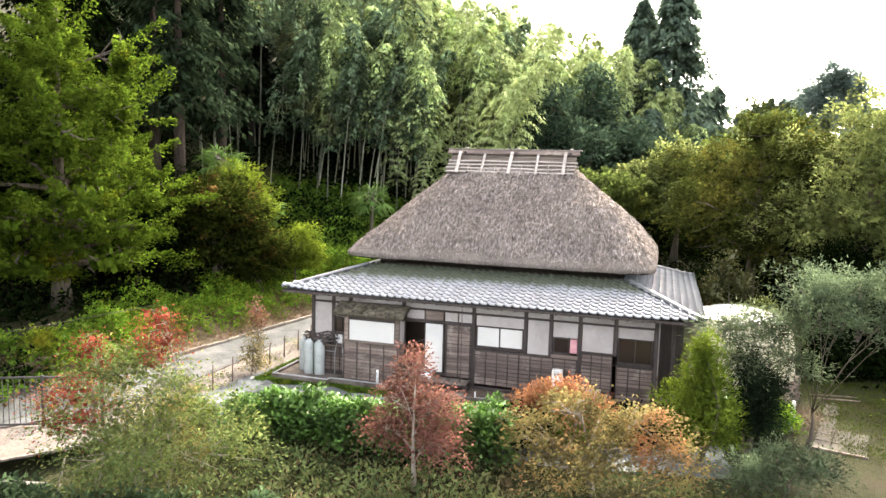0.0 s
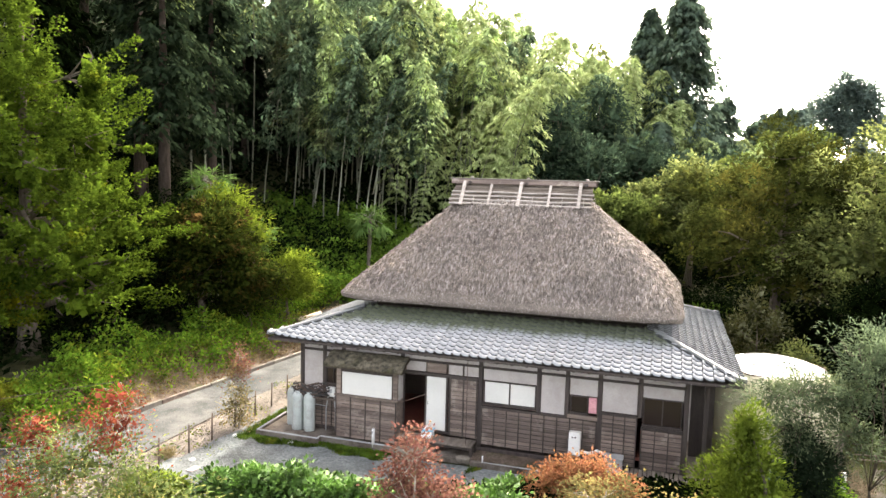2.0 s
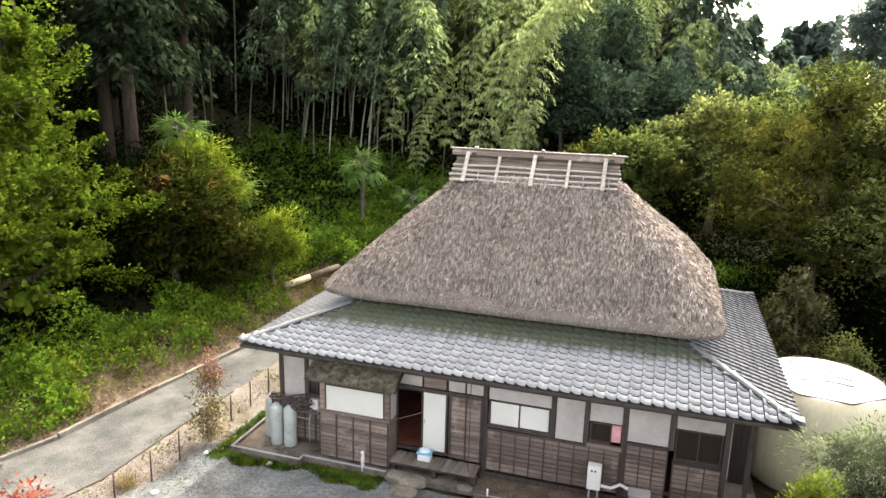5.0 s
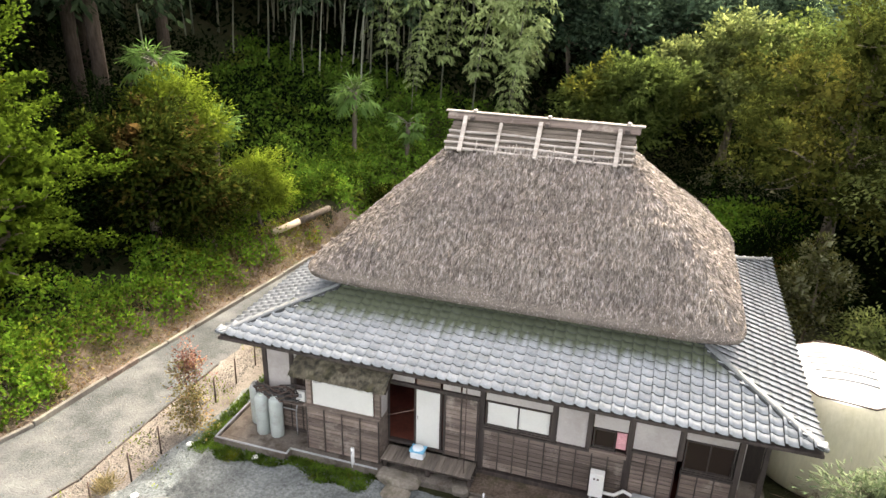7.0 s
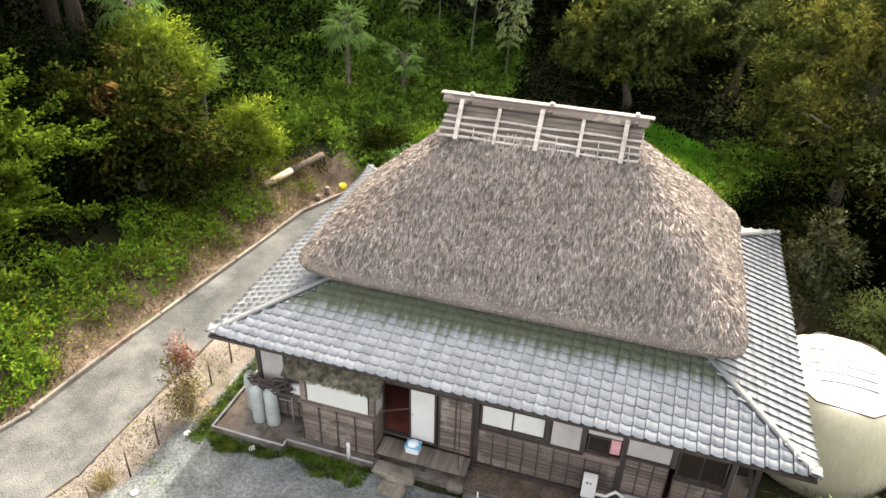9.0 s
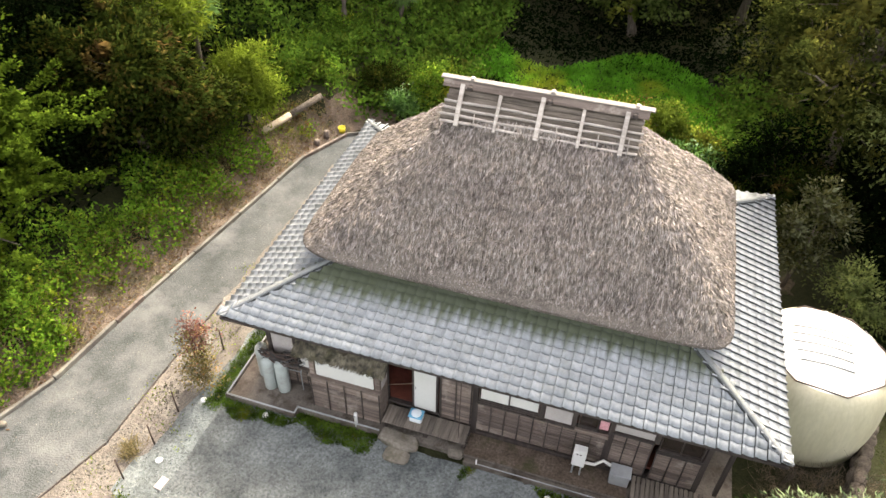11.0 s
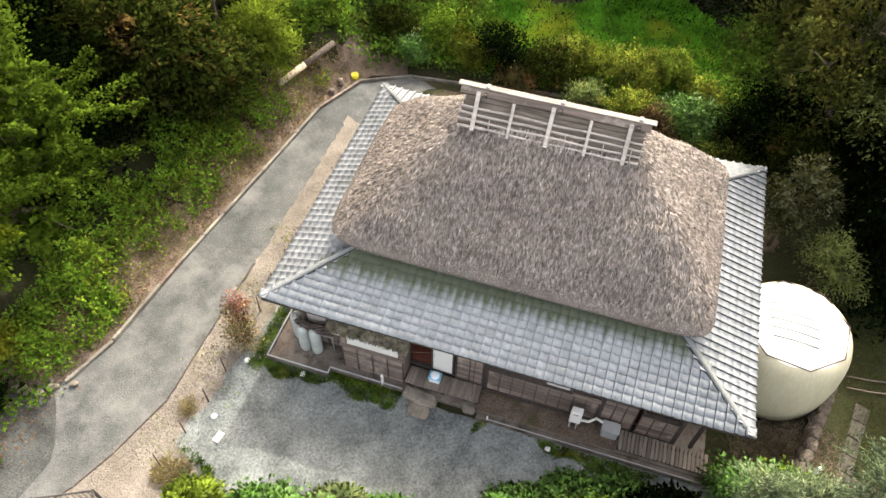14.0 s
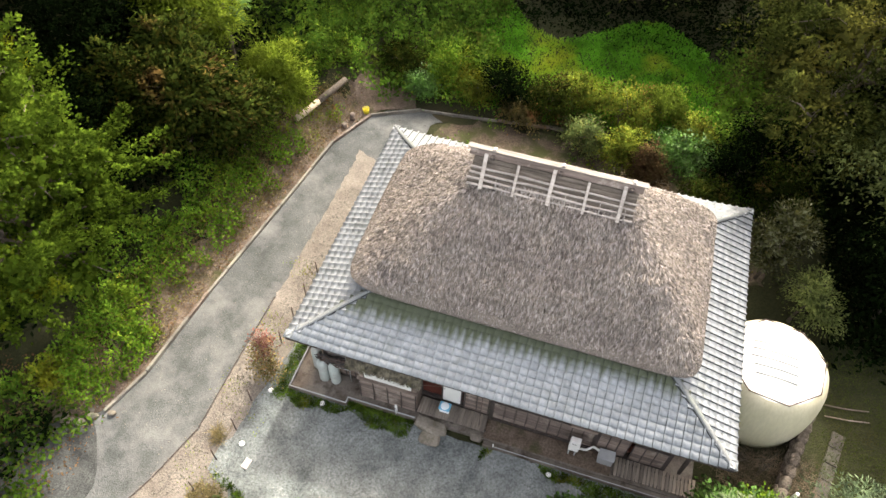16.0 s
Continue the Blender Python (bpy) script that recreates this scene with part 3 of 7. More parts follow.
sheet("yard", [(-6.98, 4.0), (-6.98, -0.25), (7.2, -0.1), (7.4, -3.2), (3.0, -4.2), (-2.0, -4.6), (-5.4, -5.0), (-6.9, -4.7), (-7.4, -3.9), (-8.35, -3.6), (-8.1, -2.37), (-7.9, -1.1), (-7.72, 0.6), (-7.55, 2.0), (-7.5, 4.0)], 0.03, M["gravel"],
      "blue grey gravel yard before the house", "gravel yard", rag=0.06)
sheet("drive_soil", [(-12.7, -3.2), (-12.2, -3.75), (-11.6, -4.5), (-11.25, -5.6), (-11.6, -7.4), (-14, -10), (-20, -13), (-21, -8.8), (-16, -5.2), (-14, -3.7)], 0.008, M["drive_soil"],
      "dark grey soil and leaf litter at the side of the drive", "soil", step=0.5, rag=0.1)
sheet("back_yard", [(-8.3, 10.5), (-6.4, 12.4), (-6.0, 14.2), (-3.8, 14.7), (0.5, 15.0), (6.5, 14.6), (8.2, 11), (8.4, 9.2), (-7.1, 9.4)], 0.014, M["soil"],
      "brown bare soil behind the house", "soil", rag=0.12)


def make_kerb():
    """Long pale kerb stones end to end, lying a little uneven."""
    road_kerb = thing("kerb", "weathered pale concrete kerb along the road bank", "kerb", (0, 0, 0), kind="structure")
    rng = np.random.default_rng(5)
    line = KX[3:]
    seg = np.concatenate([[0], np.cumsum(np.hypot(*np.diff(line, axis=0).T))])
    s = 0.0
    while s < seg[-1] - 0.3:
        ln = rng.choice([1.2, 1.8, 1.8, 2.4])
        e = min(s + ln, seg[-1])
        a, b = [np.array([np.interp(q, seg, line[:, k]) for k in (0, 1)]) for q in (s + 0.012, e - 0.012)]
        bm = bmesh.new()
        L = float(np.hypot(*(b - a)))
        thin = 0.045 if a[1] > 12.5 else 0.055
        chamfered(bm, 0, L, -thin, thin, -0.12, 0.12 + rng.normal(0, 0.015), 0.014)
        ob = part("kerb_stone", bm, M["kerb"] if rng.random() < 0.55 else M["old_wood"], road_kerb)
        ob.matrix_basis = pose(a[0], a[1], float(height(*a)) + 0.02, 0, rng.normal(0, 0.6), math.degrees(math.atan2(b[1] - a[1], b[0] - a[0])))
        s = e
    for k in range(11):
        rough_stone("cobble", (0.11 + 0.05 * rng.random(), 0.08 + 0.04 * rng.random(), 0.08), M["stone"], k, road_kerb, "grey field stone",
                    pose(-14.0 + 0.16 * k + rng.normal(0, 0.12), -3.8 + 0.08 * k + rng.normal(0, 0.16), 0.07, 0, 0, rng.random() * 180))
    return road_kerb


make_kerb()


def bank_strip():
    """Bare soil between the kerb and the weeds of the bank."""
    rng = np.random.default_rng(6)
    line = KX[2:11]
    seg = np.concatenate([[0], np.cumsum(np.hypot(*np.diff(line, axis=0).T))])
    q = np.linspace(0, seg[-1], 90)
    c = np.stack([np.interp(q, seg, line[:, k]) for k in (0, 1)], -1)
    t = unit_rows(np.gradient(c, axis=0))
    nrm = np.stack([-t[:, 1], t[:, 0]], -1)
    rows = []
    for k, d in enumerate((0.05, 0.35, 0.7, 1.1, 1.5, 1.9)):
        w = d * (1 + 0.25 * np.sin(q * 1.3) * (k > 2) + 0.12 * rng.normal(0, 1, len(q)) * (k > 3))
        p = c + nrm * w[:, None]
        rows.append(np.stack([p[:, 0], p[:, 1], height(p[:, 0], p[:, 1]) + (0.03 if k < 5 else -0.06) + rng.normal(0, 0.012, len(q))], -1))
    V = np.stack(rows)
    i, j = np.meshgrid(np.arange(5), np.arange(len(q) - 1), indexing="ij")
    n = len(q)
    F = np.stack([i * n + j, i * n + j + 1, (i + 1) * n + j + 1, (i + 1) * n + j], -1).reshape(-1, 4)
    tagged(put("bank_soil", mesh_from("bank_soil", V.reshape(-1, 3), F, M["bank_soil"], True)), "reddish brown bare soil strip on the road bank", "soil", kind="structure")


def unit_rows(v):
    return v / (np.linalg.norm(v, axis=1)[:, None] + 1e-9)


bank_strip()


def rubble(name, label, mat, n, place, lo, hi, seed):
    """Loose small stones, far too many to count."""
    rng = np.random.default_rng(seed)
    P = place(rng, n)
    n = len(P)
    o = np.array([(1, 0, 0), (-1, 0, 0), (0, 1, 0), (0, -1, 0), (0, 0, 1), (0, 0, -0.5)], float)
    f = np.array([(0, 2, 4), (2, 1, 4), (1, 3, 4), (3, 0, 4), (2, 0, 5), (1, 2, 5), (3, 1, 5), (0, 3, 5)])
    s = rng.uniform(lo, hi, (n, 1, 1)) * rng.uniform(0.6, 1.4, (n, 6, 1)) * np.array([1, 1, 0.6])
    a = rng.random(n) * 6.28
    c, d = np.cos(a), np.sin(a)
    V = o[None] * s
    V = np.stack([V[..., 0] * c[:, None] - V[..., 1] * d[:, None], V[..., 0] * d[:, None] + V[..., 1] * c[:, None], V[..., 2]], -1) + P[:, None]
    F = (f[None] + 6 * np.arange(n)[:, None, None]).reshape(-1, 3)
    tagged(put(name, mesh_from(name, V.reshape(-1, 3), F, mat)), label, "stones", kind="stuff")


def on_verge(rng, n):
    y = rng.uniform(-7.5, 9.0, n)
    mid = np.interp(y, [-8, -4.5, -2, 0, 3, 9], [-10.9, -9.3, -8.75, -8.5, -8.4, -8.2])
    x = mid + rng.normal(0, 0.3, n)
    return np.stack([x, y, np.full(n, 0.028)], -1)


def on_road(rng, n):
    y = rng.uniform(-8, 13, n)
    x = np.interp(y, KX[:10, 1], KX[:10, 0]) + 0.12 + rng.random(n) ** 1.5 * 2.4
    return np.stack([x, y, np.full(n, 0.004)], -1)


def on_soil(rng, n):
    y = rng.uniform(-3, 13, n)
    x = np.interp(y, KX[:10, 1], KX[:10, 0]) - rng.random(n) * 1.4 - 0.1
    return np.stack([x, y, height(x, y) + 0.035], -1)


def on_yard(rng, n):
    return np.stack([rng.uniform(-8.0, 6.5, n), -0.3 - 3.4 * rng.random(n) ** 0.8, np.full(n, 0.04)], -1)


rubble("verge_rubble", "loose tan and grey rubble along the verge", M["rubble"], 3200, on_verge, 0.01, 0.032, 31)
rubble("road_stones", "loose pale gravel stones on the road", M["rubble"], 1500, on_road, 0.008, 0.02, 32)
rubble("bank_stones", "small stones and clods on the bank soil", M["rubble"], 900, on_soil, 0.012, 0.045, 33)

rubble("yard_stones", "loose grey gravel stones before the house", M["gravel_stone"], 4200, on_yard, 0.01, 0.024, 34)

# ---- the house ----
EX, EY0, EY1, EZ, SLOPE = 6.8, 0.0, 9.95, 3.05, 0.30
house = thing("farmhouse", "old thatched Japanese farmhouse with a grey tiled lower roof", "house")


def thatch_surface(s):
    """Half width, half depth and height of the thatch, from the eave (0) to under the ridge (1)."""
    s = np.asarray(s, float)
    hx = 5.36 + (2.25 - 5.36) * s
    hy = 3.36 + (0.62 - 3.36) * s + 0.16 * np.sin(np.pi * np.clip(s, 0, 1))
    return hx, hy, 4.26 + 3.06 * s


def make_thatch():
    nu, rows = 260, []
    a = np.arange(nu) * 2 * np.pi / nu
    c, q = np.cos(a), np.sin(a)

    def ring(hx, hy, z, n, out=-0.02, flare=0.2):
        n = np.where(c > 0, n * 1.5, n)
        return np.stack([(hx + np.where(c > 0, out, flare)) * np.sign(c) * np.abs(c) ** (2 / n), 5.08 + hy * np.sign(q) * np.abs(q) ** (2 / n), np.full(nu, z)], -1)
    for hx, hy, z in ((4.6, 2.5, 4.2), (4.95, 2.95, 4.1), (5.2, 3.2, 4.08), (5.33, 3.32, 4.13)):
        rows.append(ring(hx, hy, z, 9.0))
    for s in np.linspace(0, 1, 34):
        hx, hy, z = thatch_surface(s)
        rows.append(ring(float(hx), float(hy), float(z), 9.0 - 4.4 * min(1, s * 1.5), -0.02 + 3.22 * s - 3.2 * s ** 1.38, 0.2 * (1 - s)))
    V = np.stack(rows)
    for r in range(V.shape[0]):
        for k in range(nu):
            p = Vector(V[r, k])
            d = 0.05 * noise.noise(p * 0.9) + 0.03 * noise.noise(p * 2.7) + (0.03 if r > 5 else 0.008) * noise.noise(p * 6.5)
            V[r, k, 2] += d
            V[r, k, 0] += d * np.sign(p.x) * 0.7
            V[r, k, 1] += d * np.sign(p.y - 5.08) * 0.7
    nr = V.shape[0]
    i, j = np.meshgrid(np.arange(nr - 1), np.arange(nu), indexing="ij")
    k = (j + 1) % nu
    F = np.stack([i * nu + j, i * nu + k, (i + 1) * nu + k, (i + 1) * nu + j], -1).reshape(-1, 4)
    flat = V.reshape(-1, 3)
    top = np.arange(nu) + (nr - 1) * nu
    bot = np.arange(nu)[::-1]
    # the lowest rows are coloured as if already shaded by the eave
    roof = put("thatch_roof", mesh_from("thatch_roof", flat, [F], M["thatch"], True, second=(M["thatch_under_shade"], (np.arange(len(F)) // nu < 3).astype(int))), house, "thick weathered grey brown thatch")
    # straw lying down the slope
    rng = np.random.default_rng(11)
    A, B, C, D = (flat[F[:, n]] for n in range(4))
    area = np.linalg.norm(np.cross(C - A, D - B), axis=1)
    use = F[:, 0] // nu >= 3
    area = area * use
    N = 120000
    f = rng.choice(len(F), N, p=area / area.sum())
    u, v = rng.random((N, 1)), rng.random((N, 1))
    p = (A[f] * (1 - u) + B[f] * u) * (1 - v) + (D[f] * (1 - u) + C[f] * u) * v
    nrm = np.cross(B[f] - A[f], D[f] - A[f])
    nrm /= np.linalg.norm(nrm, axis=1)[:, None] + 1e-9
    down = np.array([0, 0, -1.0]) + nrm * nrm[:, 2:3]
    down /= np.linalg.norm(down, axis=1)[:, None] + 1e-9
    side = np.cross(nrm, down)
    # neighbouring stalks lie the same way and stand off together, in tufts
    lie = np.array([noise.noise(Vector(q) * 4.5) for q in p])[:, None]
    down = down + side * (rng.normal(0, 0.16, (N, 1)) + 0.28 * lie) + nrm * rng.normal(0.03, 0.05, (N, 1))
    trim = np.clip((p[:, 2:3] - 4.28) / 0.35, 0.16, 1)
    ln = rng.uniform(0.07, 0.20, (N, 1)) * trim
    w = rng.uniform(0.004, 0.0105, (N, 1))
    side = side + nrm * rng.normal(0, 0.35, (N, 1))
    base = p - down * ln * 0.5 + nrm * 0.004
    tip = p + down * ln * 0.5 + nrm * (rng.uniform(0.004, 0.035, (N, 1)) + 0.03 * np.clip(lie, 0, 1)) * trim
    Vs = np.stack([base - side * w, base + side * w, tip + side * w * 0.6, tip - side * w * 0.6], 1).reshape(-1, 3)
    sn = nrm * 0.8 + rng.normal(0, 0.55, (N, 3))
    put("straw", mesh_from("straw", Vs, np.arange(N * 4).reshape(-1, 4), M["straw"], normals=np.repeat(sn / np.linalg.norm(sn, axis=1)[:, None], 4, 0)), house)["kind"] = "stuff"


make_thatch()


def make_ridge():
    """The wooden ridge cover: a boarded saddle, poles along it, rafters over them and a cap plank."""
    ridge = put("ridge_cover", None, house, "weathered grey timber ridge cover with poles and rafters")
    rng = np.random.default_rng(3)
    Y0, Z0, YT, ZT = 4.36, 7.2, 5.0, 7.98
    x0, x1 = -2.36, 2.34
    way = np.array([YT - Y0, ZT - Z0])
    slope = math.hypot(*way)
    tilt = math.degrees(math.atan2(way[1], way[0]))
    # core of bark under the boards
    bm = bmesh.new()
    prof = [(Y0 + 0.05, Z0 - 0.25), (YT, ZT - 0.08), (2 * YT - Y0 - 0.05, Z0 - 0.25)]
    vs = [[bm.verts.new((x, y, z)) for y, z in prof] for x in (x0 + 0.03, x1 - 0.03)]
    bm.faces.new(vs[0])
    bm.faces.new(vs[1][::-1])
    for k in range(3):
        m = (k + 1) % 3
        bm.faces.new((vs[0][k], vs[1][k], vs[1][m], vs[0][m]))
    bmesh.ops.recalc_face_normals(bm, faces=bm.faces)
    part("saddle", bm, M["ridge_dark"], ridge)
    for sgn in (1, -1):
        def at(d, lift=0.0):
            y, z = Y0 + (YT - Y0) * d / slope, Z0 + (ZT - Z0) * d / slope
            y, z = y - lift * way[1] / slope, z + lift * way[0] / slope
            return (y if sgn > 0 else 2 * YT - y), z
        # boards
        d = 0.02
        while d < slope - 0.05:
            w = rng.uniform(0.13, 0.2)
            y, z = at(d + w / 2, -0.01)
            bm = bmesh.new()
            chamfered(bm, x0 + rng.normal(0, 0.02), x1 + rng.normal(0, 0.02), -w / 2 + 0.006, w / 2 - 0.006, -0.012, 0.012, 0.004)
            part("board", bm, M["ridge_dark"], ridge).matrix_basis = pose(0, y, z, sgn * tilt + rng.normal(0, 1.2), 0, rng.normal(0, 0.12))
            d += w
        # poles
        for d in (0.0, 0.16, 0.33, 0.5):
            n = 12
            xs = np.linspace(x0 - rng.uniform(0, 0.08), x1 + rng.uniform(0, 0.08), n)
            yz = [at(d + 0.012 * math.sin(3 * x + d * 9), 0.035) for x in xs]
            pipe("pole", [(x, y, z) for x, (y, z) in zip(xs, yz)], np.linspace(0.038, 0.03, n) * rng.uniform(0.85, 1.15), M["ridge_wood"], ridge, n=7)
        # rafters, thick and thin in turn
        for k, x in enumerate((-1.98, -1.03, -0.02, 0.98, 1.96)):
            r = 0.055 if k % 2 == 0 else 0.04
            a, b = at(-0.10, 0.085), at(slope - (0.08 if k % 2 == 0 else 0.2), 0.085)
            bm = bmesh.new()
            chamfered(bm, -r, r, 0, math.hypot(b[0] - a[0], b[1] - a[1]), -0.035, 0.035, 0.012)
            ob = part("rafter", bm, M["ridge_wood"], ridge)
            ob.matrix_basis = pose(x, a[0], a[1], tilt if sgn > 0 else 180 - tilt, 0, rng.normal(0, 1.0))
        # short pegs at the hem
        for x in np.linspace(x0 + 0.25, x1 - 0.25, 9):
            y, z = at(-0.02, 0.03)
            bm = bmesh.new()
            chamfered(bm, -0.045, 0.045, -0.06, 0.09, -0.03, 0.03, 0.01)
            part("peg", bm, M["dark_wood"], ridge).matrix_basis = pose(x + rng.normal(0, 0.05), y, z, sgn * tilt, 0, rng.normal(0, 6))
        # thin upright sticks tied to the lower poles
        for x in (-1.55, -0.55, 0.45, 1.42, 2.12):
            a, b = at(-0.02, 0.07), at(0.24 + rng.uniform(0, 0.1), 0.075)
            pipe("stick", [(x, *a), (x + rng.normal(0, 0.02), *b)], [0.014, 0.011], M["ridge_wood"], ridge, n=6)
        # wide boards under the cap
        y, z = at(slope - 0.07, 0.07)
        bm = bmesh.new()
        chamfered(bm, x0 - 0.12, x1 + 0.1, -0.12, 0.12, -0.02, 0.02, 0.006)
        part("cap_board", bm, M["old_wood"], ridge).matrix_basis = pose(0, y, z, sgn * tilt, 0, 0)
    bm = bmesh.new()
    chamfered(bm, x0 - 0.2, x1 + 0.2, YT - 0.10, YT + 0.10, ZT + 0.06, ZT + 0.095, 0.01)
    part("cap_plank", bm, M["cap_wood"], ridge)
    for x in (-1.93, 0.03, 2.0):
        block("yoke", x + 0.07, x + 0.19, YT - 0.24, YT - 0.1, ZT - 0.12, ZT + 0.0, M["dark_wood"], ridge, b=0.02)
        block("peg_top", x + 0.1, x + 0.2, YT - 0.07, YT + 0.07, ZT + 0.1, ZT + 0.15, M["ridge_wood"], ridge, b=0.02)


make_ridge()

# walls
WY, WX0, WX1, BACK, TOPZ = 0.78, -6.0, 6.0, 9.2, 2.95
walls = put("wall", None, house, "timber frame walls with plaster panels over weathered boards")


def planked(x0, x1, y, z0, z1, every=0.36, rows=0.118, front=0.03):
    """Lapped boards with upright battens, on the front wall."""
    rng = np.random.default_rng(int(abs(x0 * 100)) + 7)
    block("board_backing", x0, x1, y - 0.012, y + 0.02, z0, z1, M["dark_wood"], walls)
    n = max(1, round((z1 - z0) / rows))
    h = (z1 - z0) / n
    for k in range(n):
        bm = bmesh.new()
        chamfered(bm, x0, x1, -0.011, 0.011, 0, h - 0.027, 0.003)
        part("plank", bm, M["old_wood"], walls).matrix_basis = pose(0, y - front, z0 + k * h, -6 + rng.normal(0, 1.0), 0, 0)
    m = max(1, round((x1 - x0) / every))
    for k in range(m + 1):
        x = x0 + (x1 - x0) * k / m
        block("batten", x - 0.014, x + 0.014, y - front - 0.045, y - front - 0.018, z0 - 0.01, z1 + 0.02, M["dark_wood"], walls, b=0.004)
    block("rail", x0 - 0.03, x1 + 0.03, y - front - 0.05, y + 0.02, z1 + 0.012, z1 + 0.06, M["dark_wood"], walls)


def panel(name, x0, x1, z0, z1, mat, y=WY, deep=0.06):
    return block(name, x0, x1, y, y + deep, z0, z1, mat, walls, b=0.003)


def post(x, z0=0.18, z1=TOPZ, w=0.06, y=WY):
    return block("post", x - w, x + w, y - 0.045, y + 0.075, z0, z1, M["dark_wood"], walls, b=0.008)


# side and back walls, with plaster over boards
for name, x0, x1, y0, y1 in (("side_wall", WX0, WX0 + 0.1, WY + 0.08, BACK), ("side_wall", 5.46, 5.56, WY + 0.08, BACK), ("back_wall", WX0 + 0.1, 5.46, BACK - 0.1, BACK)):
    block(name, x0, x1, y0, y1, 1.2, TOPZ, M["plaster"], walls)
    block(name, x0 - 0.005, x1 + 0.005, y0, y1 + 0.004, 0.16, 1.195, M["old_wood"], walls)
# this wall's colour holds the darkness of the recess
block("upper_wall", -4.3, 4.3, 2.72, 7.4, 3.5, 4.4, M["thatch_under_shade"], walls, "timber under the thatch, coloured near black for the eave shade")
block("floor_room", WX0 + 0.1, 5.46, WY + 0.1, BACK - 0.1, 0.45, 0.55, M["red_floor"], walls, "dark red floor inside")
block("ceiling_room", WX0 + 0.1, 5.46, WY + 0.1, BACK - 0.1, 2.9, 2.96, M["room"], walls)
block("inner_wall", WX0 + 0.1, 5.46, 3.9, 4.0, 0.55, 2.9, M["room"], walls)

# posts along the front
for x, low in ((-5.97, 0.18), (-5.2, 1.5), (-4.56, 0.18), (-2.62, 0.18), (-0.2, 0.18), (1.5, 1.5), (2.3, 1.5), (3.2, 0.18), (4.27, 1.72), (5.46, 0.18)):
    post(x, low)
block("beam", -6.03, 5.52, WY - 0.055, WY + 0.07, 2.62, 2.68, M["dark_wood"], walls)
block("sill_beam", -6.03, 5.52, WY - 0.05, WY + 0.08, 0.14, 0.26, M["dark_wood"], walls)
# left end
panel("plaster_panel", -5.91, -5.26, 1.2, 2.62, M["plaster"])
planked(-5.92, -4.62, WY, 0.26, 1.12)
panel("plaster_panel", -5.14, -4.62, 2.15, 2.62, M["plaster"])
panel("plaster_panel", -5.14, -4.62, 1.18, 1.4, M["old_wood"])


def make_window(name, label, x0, x1, z0, z1, panes, y, frame_mat, pane_mats, bar=0.028):
    """A window of sliding panes in a frame, with a sill."""
    w = put(name, None, house, label)
    for a, b, c, d in ((x0 - bar, x0, z0 - bar, z1 + bar), (x1, x1 + bar, z0 - bar, z1 + bar), (x0, x1, z1, z1 + bar), (x0, x1, z0 - bar, z0)):
        block("window_frame", a, b, y - 0.035, y + 0.05, c, d, frame_mat, w, b=0.004)
    block("window_sill", x0 - 0.06, x1 + 0.06, y - 0.07, y + 0.04, z0 - bar - 0.035, z0 - bar - 0.003, frame_mat, w, b=0.006)
    for k in range(panes):
        a, b = x0 + (x1 - x0) * k / panes, x0 + (x1 - x0) * (k + 1) / panes
        yy = y + 0.008 + 0.02 * (k % 2)
        block("pane", a + 0.012, b - 0.012, yy, yy + 0.008, z0 + 0.004, z1 - 0.004, pane_mats[k % len(pane_mats)], w, b=0.002)
        if k:
            block("mullion", a - 0.016, a + 0.016, y - 0.012, y + 0.03, z0, z1, frame_mat, w, b=0.004)
    return w


make_window("window_small", "small dark window with a timber frame", -5.12, -4.68, 1.45, 2.1, 2, WY, M["dark_wood"], [M["glass"]])
make_window("window_white", "sliding window of two white papered panes", -0.08, 1.4, 1.62, 2.24, 2, WY, M["dark_wood"], [M["white_board"]])
make_window("window_curtain", "small window with a pink curtain at one side", 2.42, 2.86, 1.66, 2.1, 1, WY, M["dark_wood"], [M["glass"]])
block("sill_board", 2.34, 3.16, WY - 0.13, WY - 0.05, 1.5, 1.6, M["old_wood"], house, "weathered board under the small window")
block("curtain", 2.9, 3.12, WY + 0.01, WY + 0.035, 1.66, 2.1, M["pink"], house, "faded pink curtain", b=0.01)
make_window("window_dark", "wide dark window of two sliding glass panes", 4.38, 5.34, 1.54, 2.26, 2, WY, M["dark_wood"], [M["glass"]])
# main front, boards below and plaster above
planked(-0.13, 3.13, WY, 0.36, 1.46)
panel("plaster_panel", -0.12, 1.44, 2.28, 2.62, M["plaster"])
panel("plaster_panel", 1.57, 2.24, 1.52, 2.62, M["plaster"])
panel("plaster_panel", 2.37, 3.13, 2.14, 2.62, M["plaster"])
panel("plaster_panel", 2.37, 3.13, 1.51, 1.57, M["old_wood"])
planked(3.27, 4.2, WY, 0.3, 1.7)
panel("plaster_panel", 3.27, 4.2, 1.77, 2.62, M["plaster"])
planked(4.34, 5.39, WY, 0.3, 1.4)
panel("plaster_panel", 4.34, 5.39, 2.29, 2.62, M["plaster"])
panel("plaster_panel", 4.34, 5.39, 1.46, 1.5, M["old_wood"])
for x0, x1, z0, z1 in ((-5.98, 5.4, 2.68, TOPZ),):
    panel("plaster_panel", x0, x1, z0, z1, M["plaster"], WY + 0.01)
# doorway
for x0, x1, m in ((-2.5, -1.9, "plaster"), (-1.84, -1.25, "old_wood"), (-1.18, -0.75, "plaster"), (-0.7, -0.26, "plaster")):
    panel("transom_panel", x0, x1, 2.32, 2.62, M[m])
block("lintel", -2.56, -0.26, WY - 0.06, WY + 0.06, 2.22, 2.31, M["dark_wood"], walls)
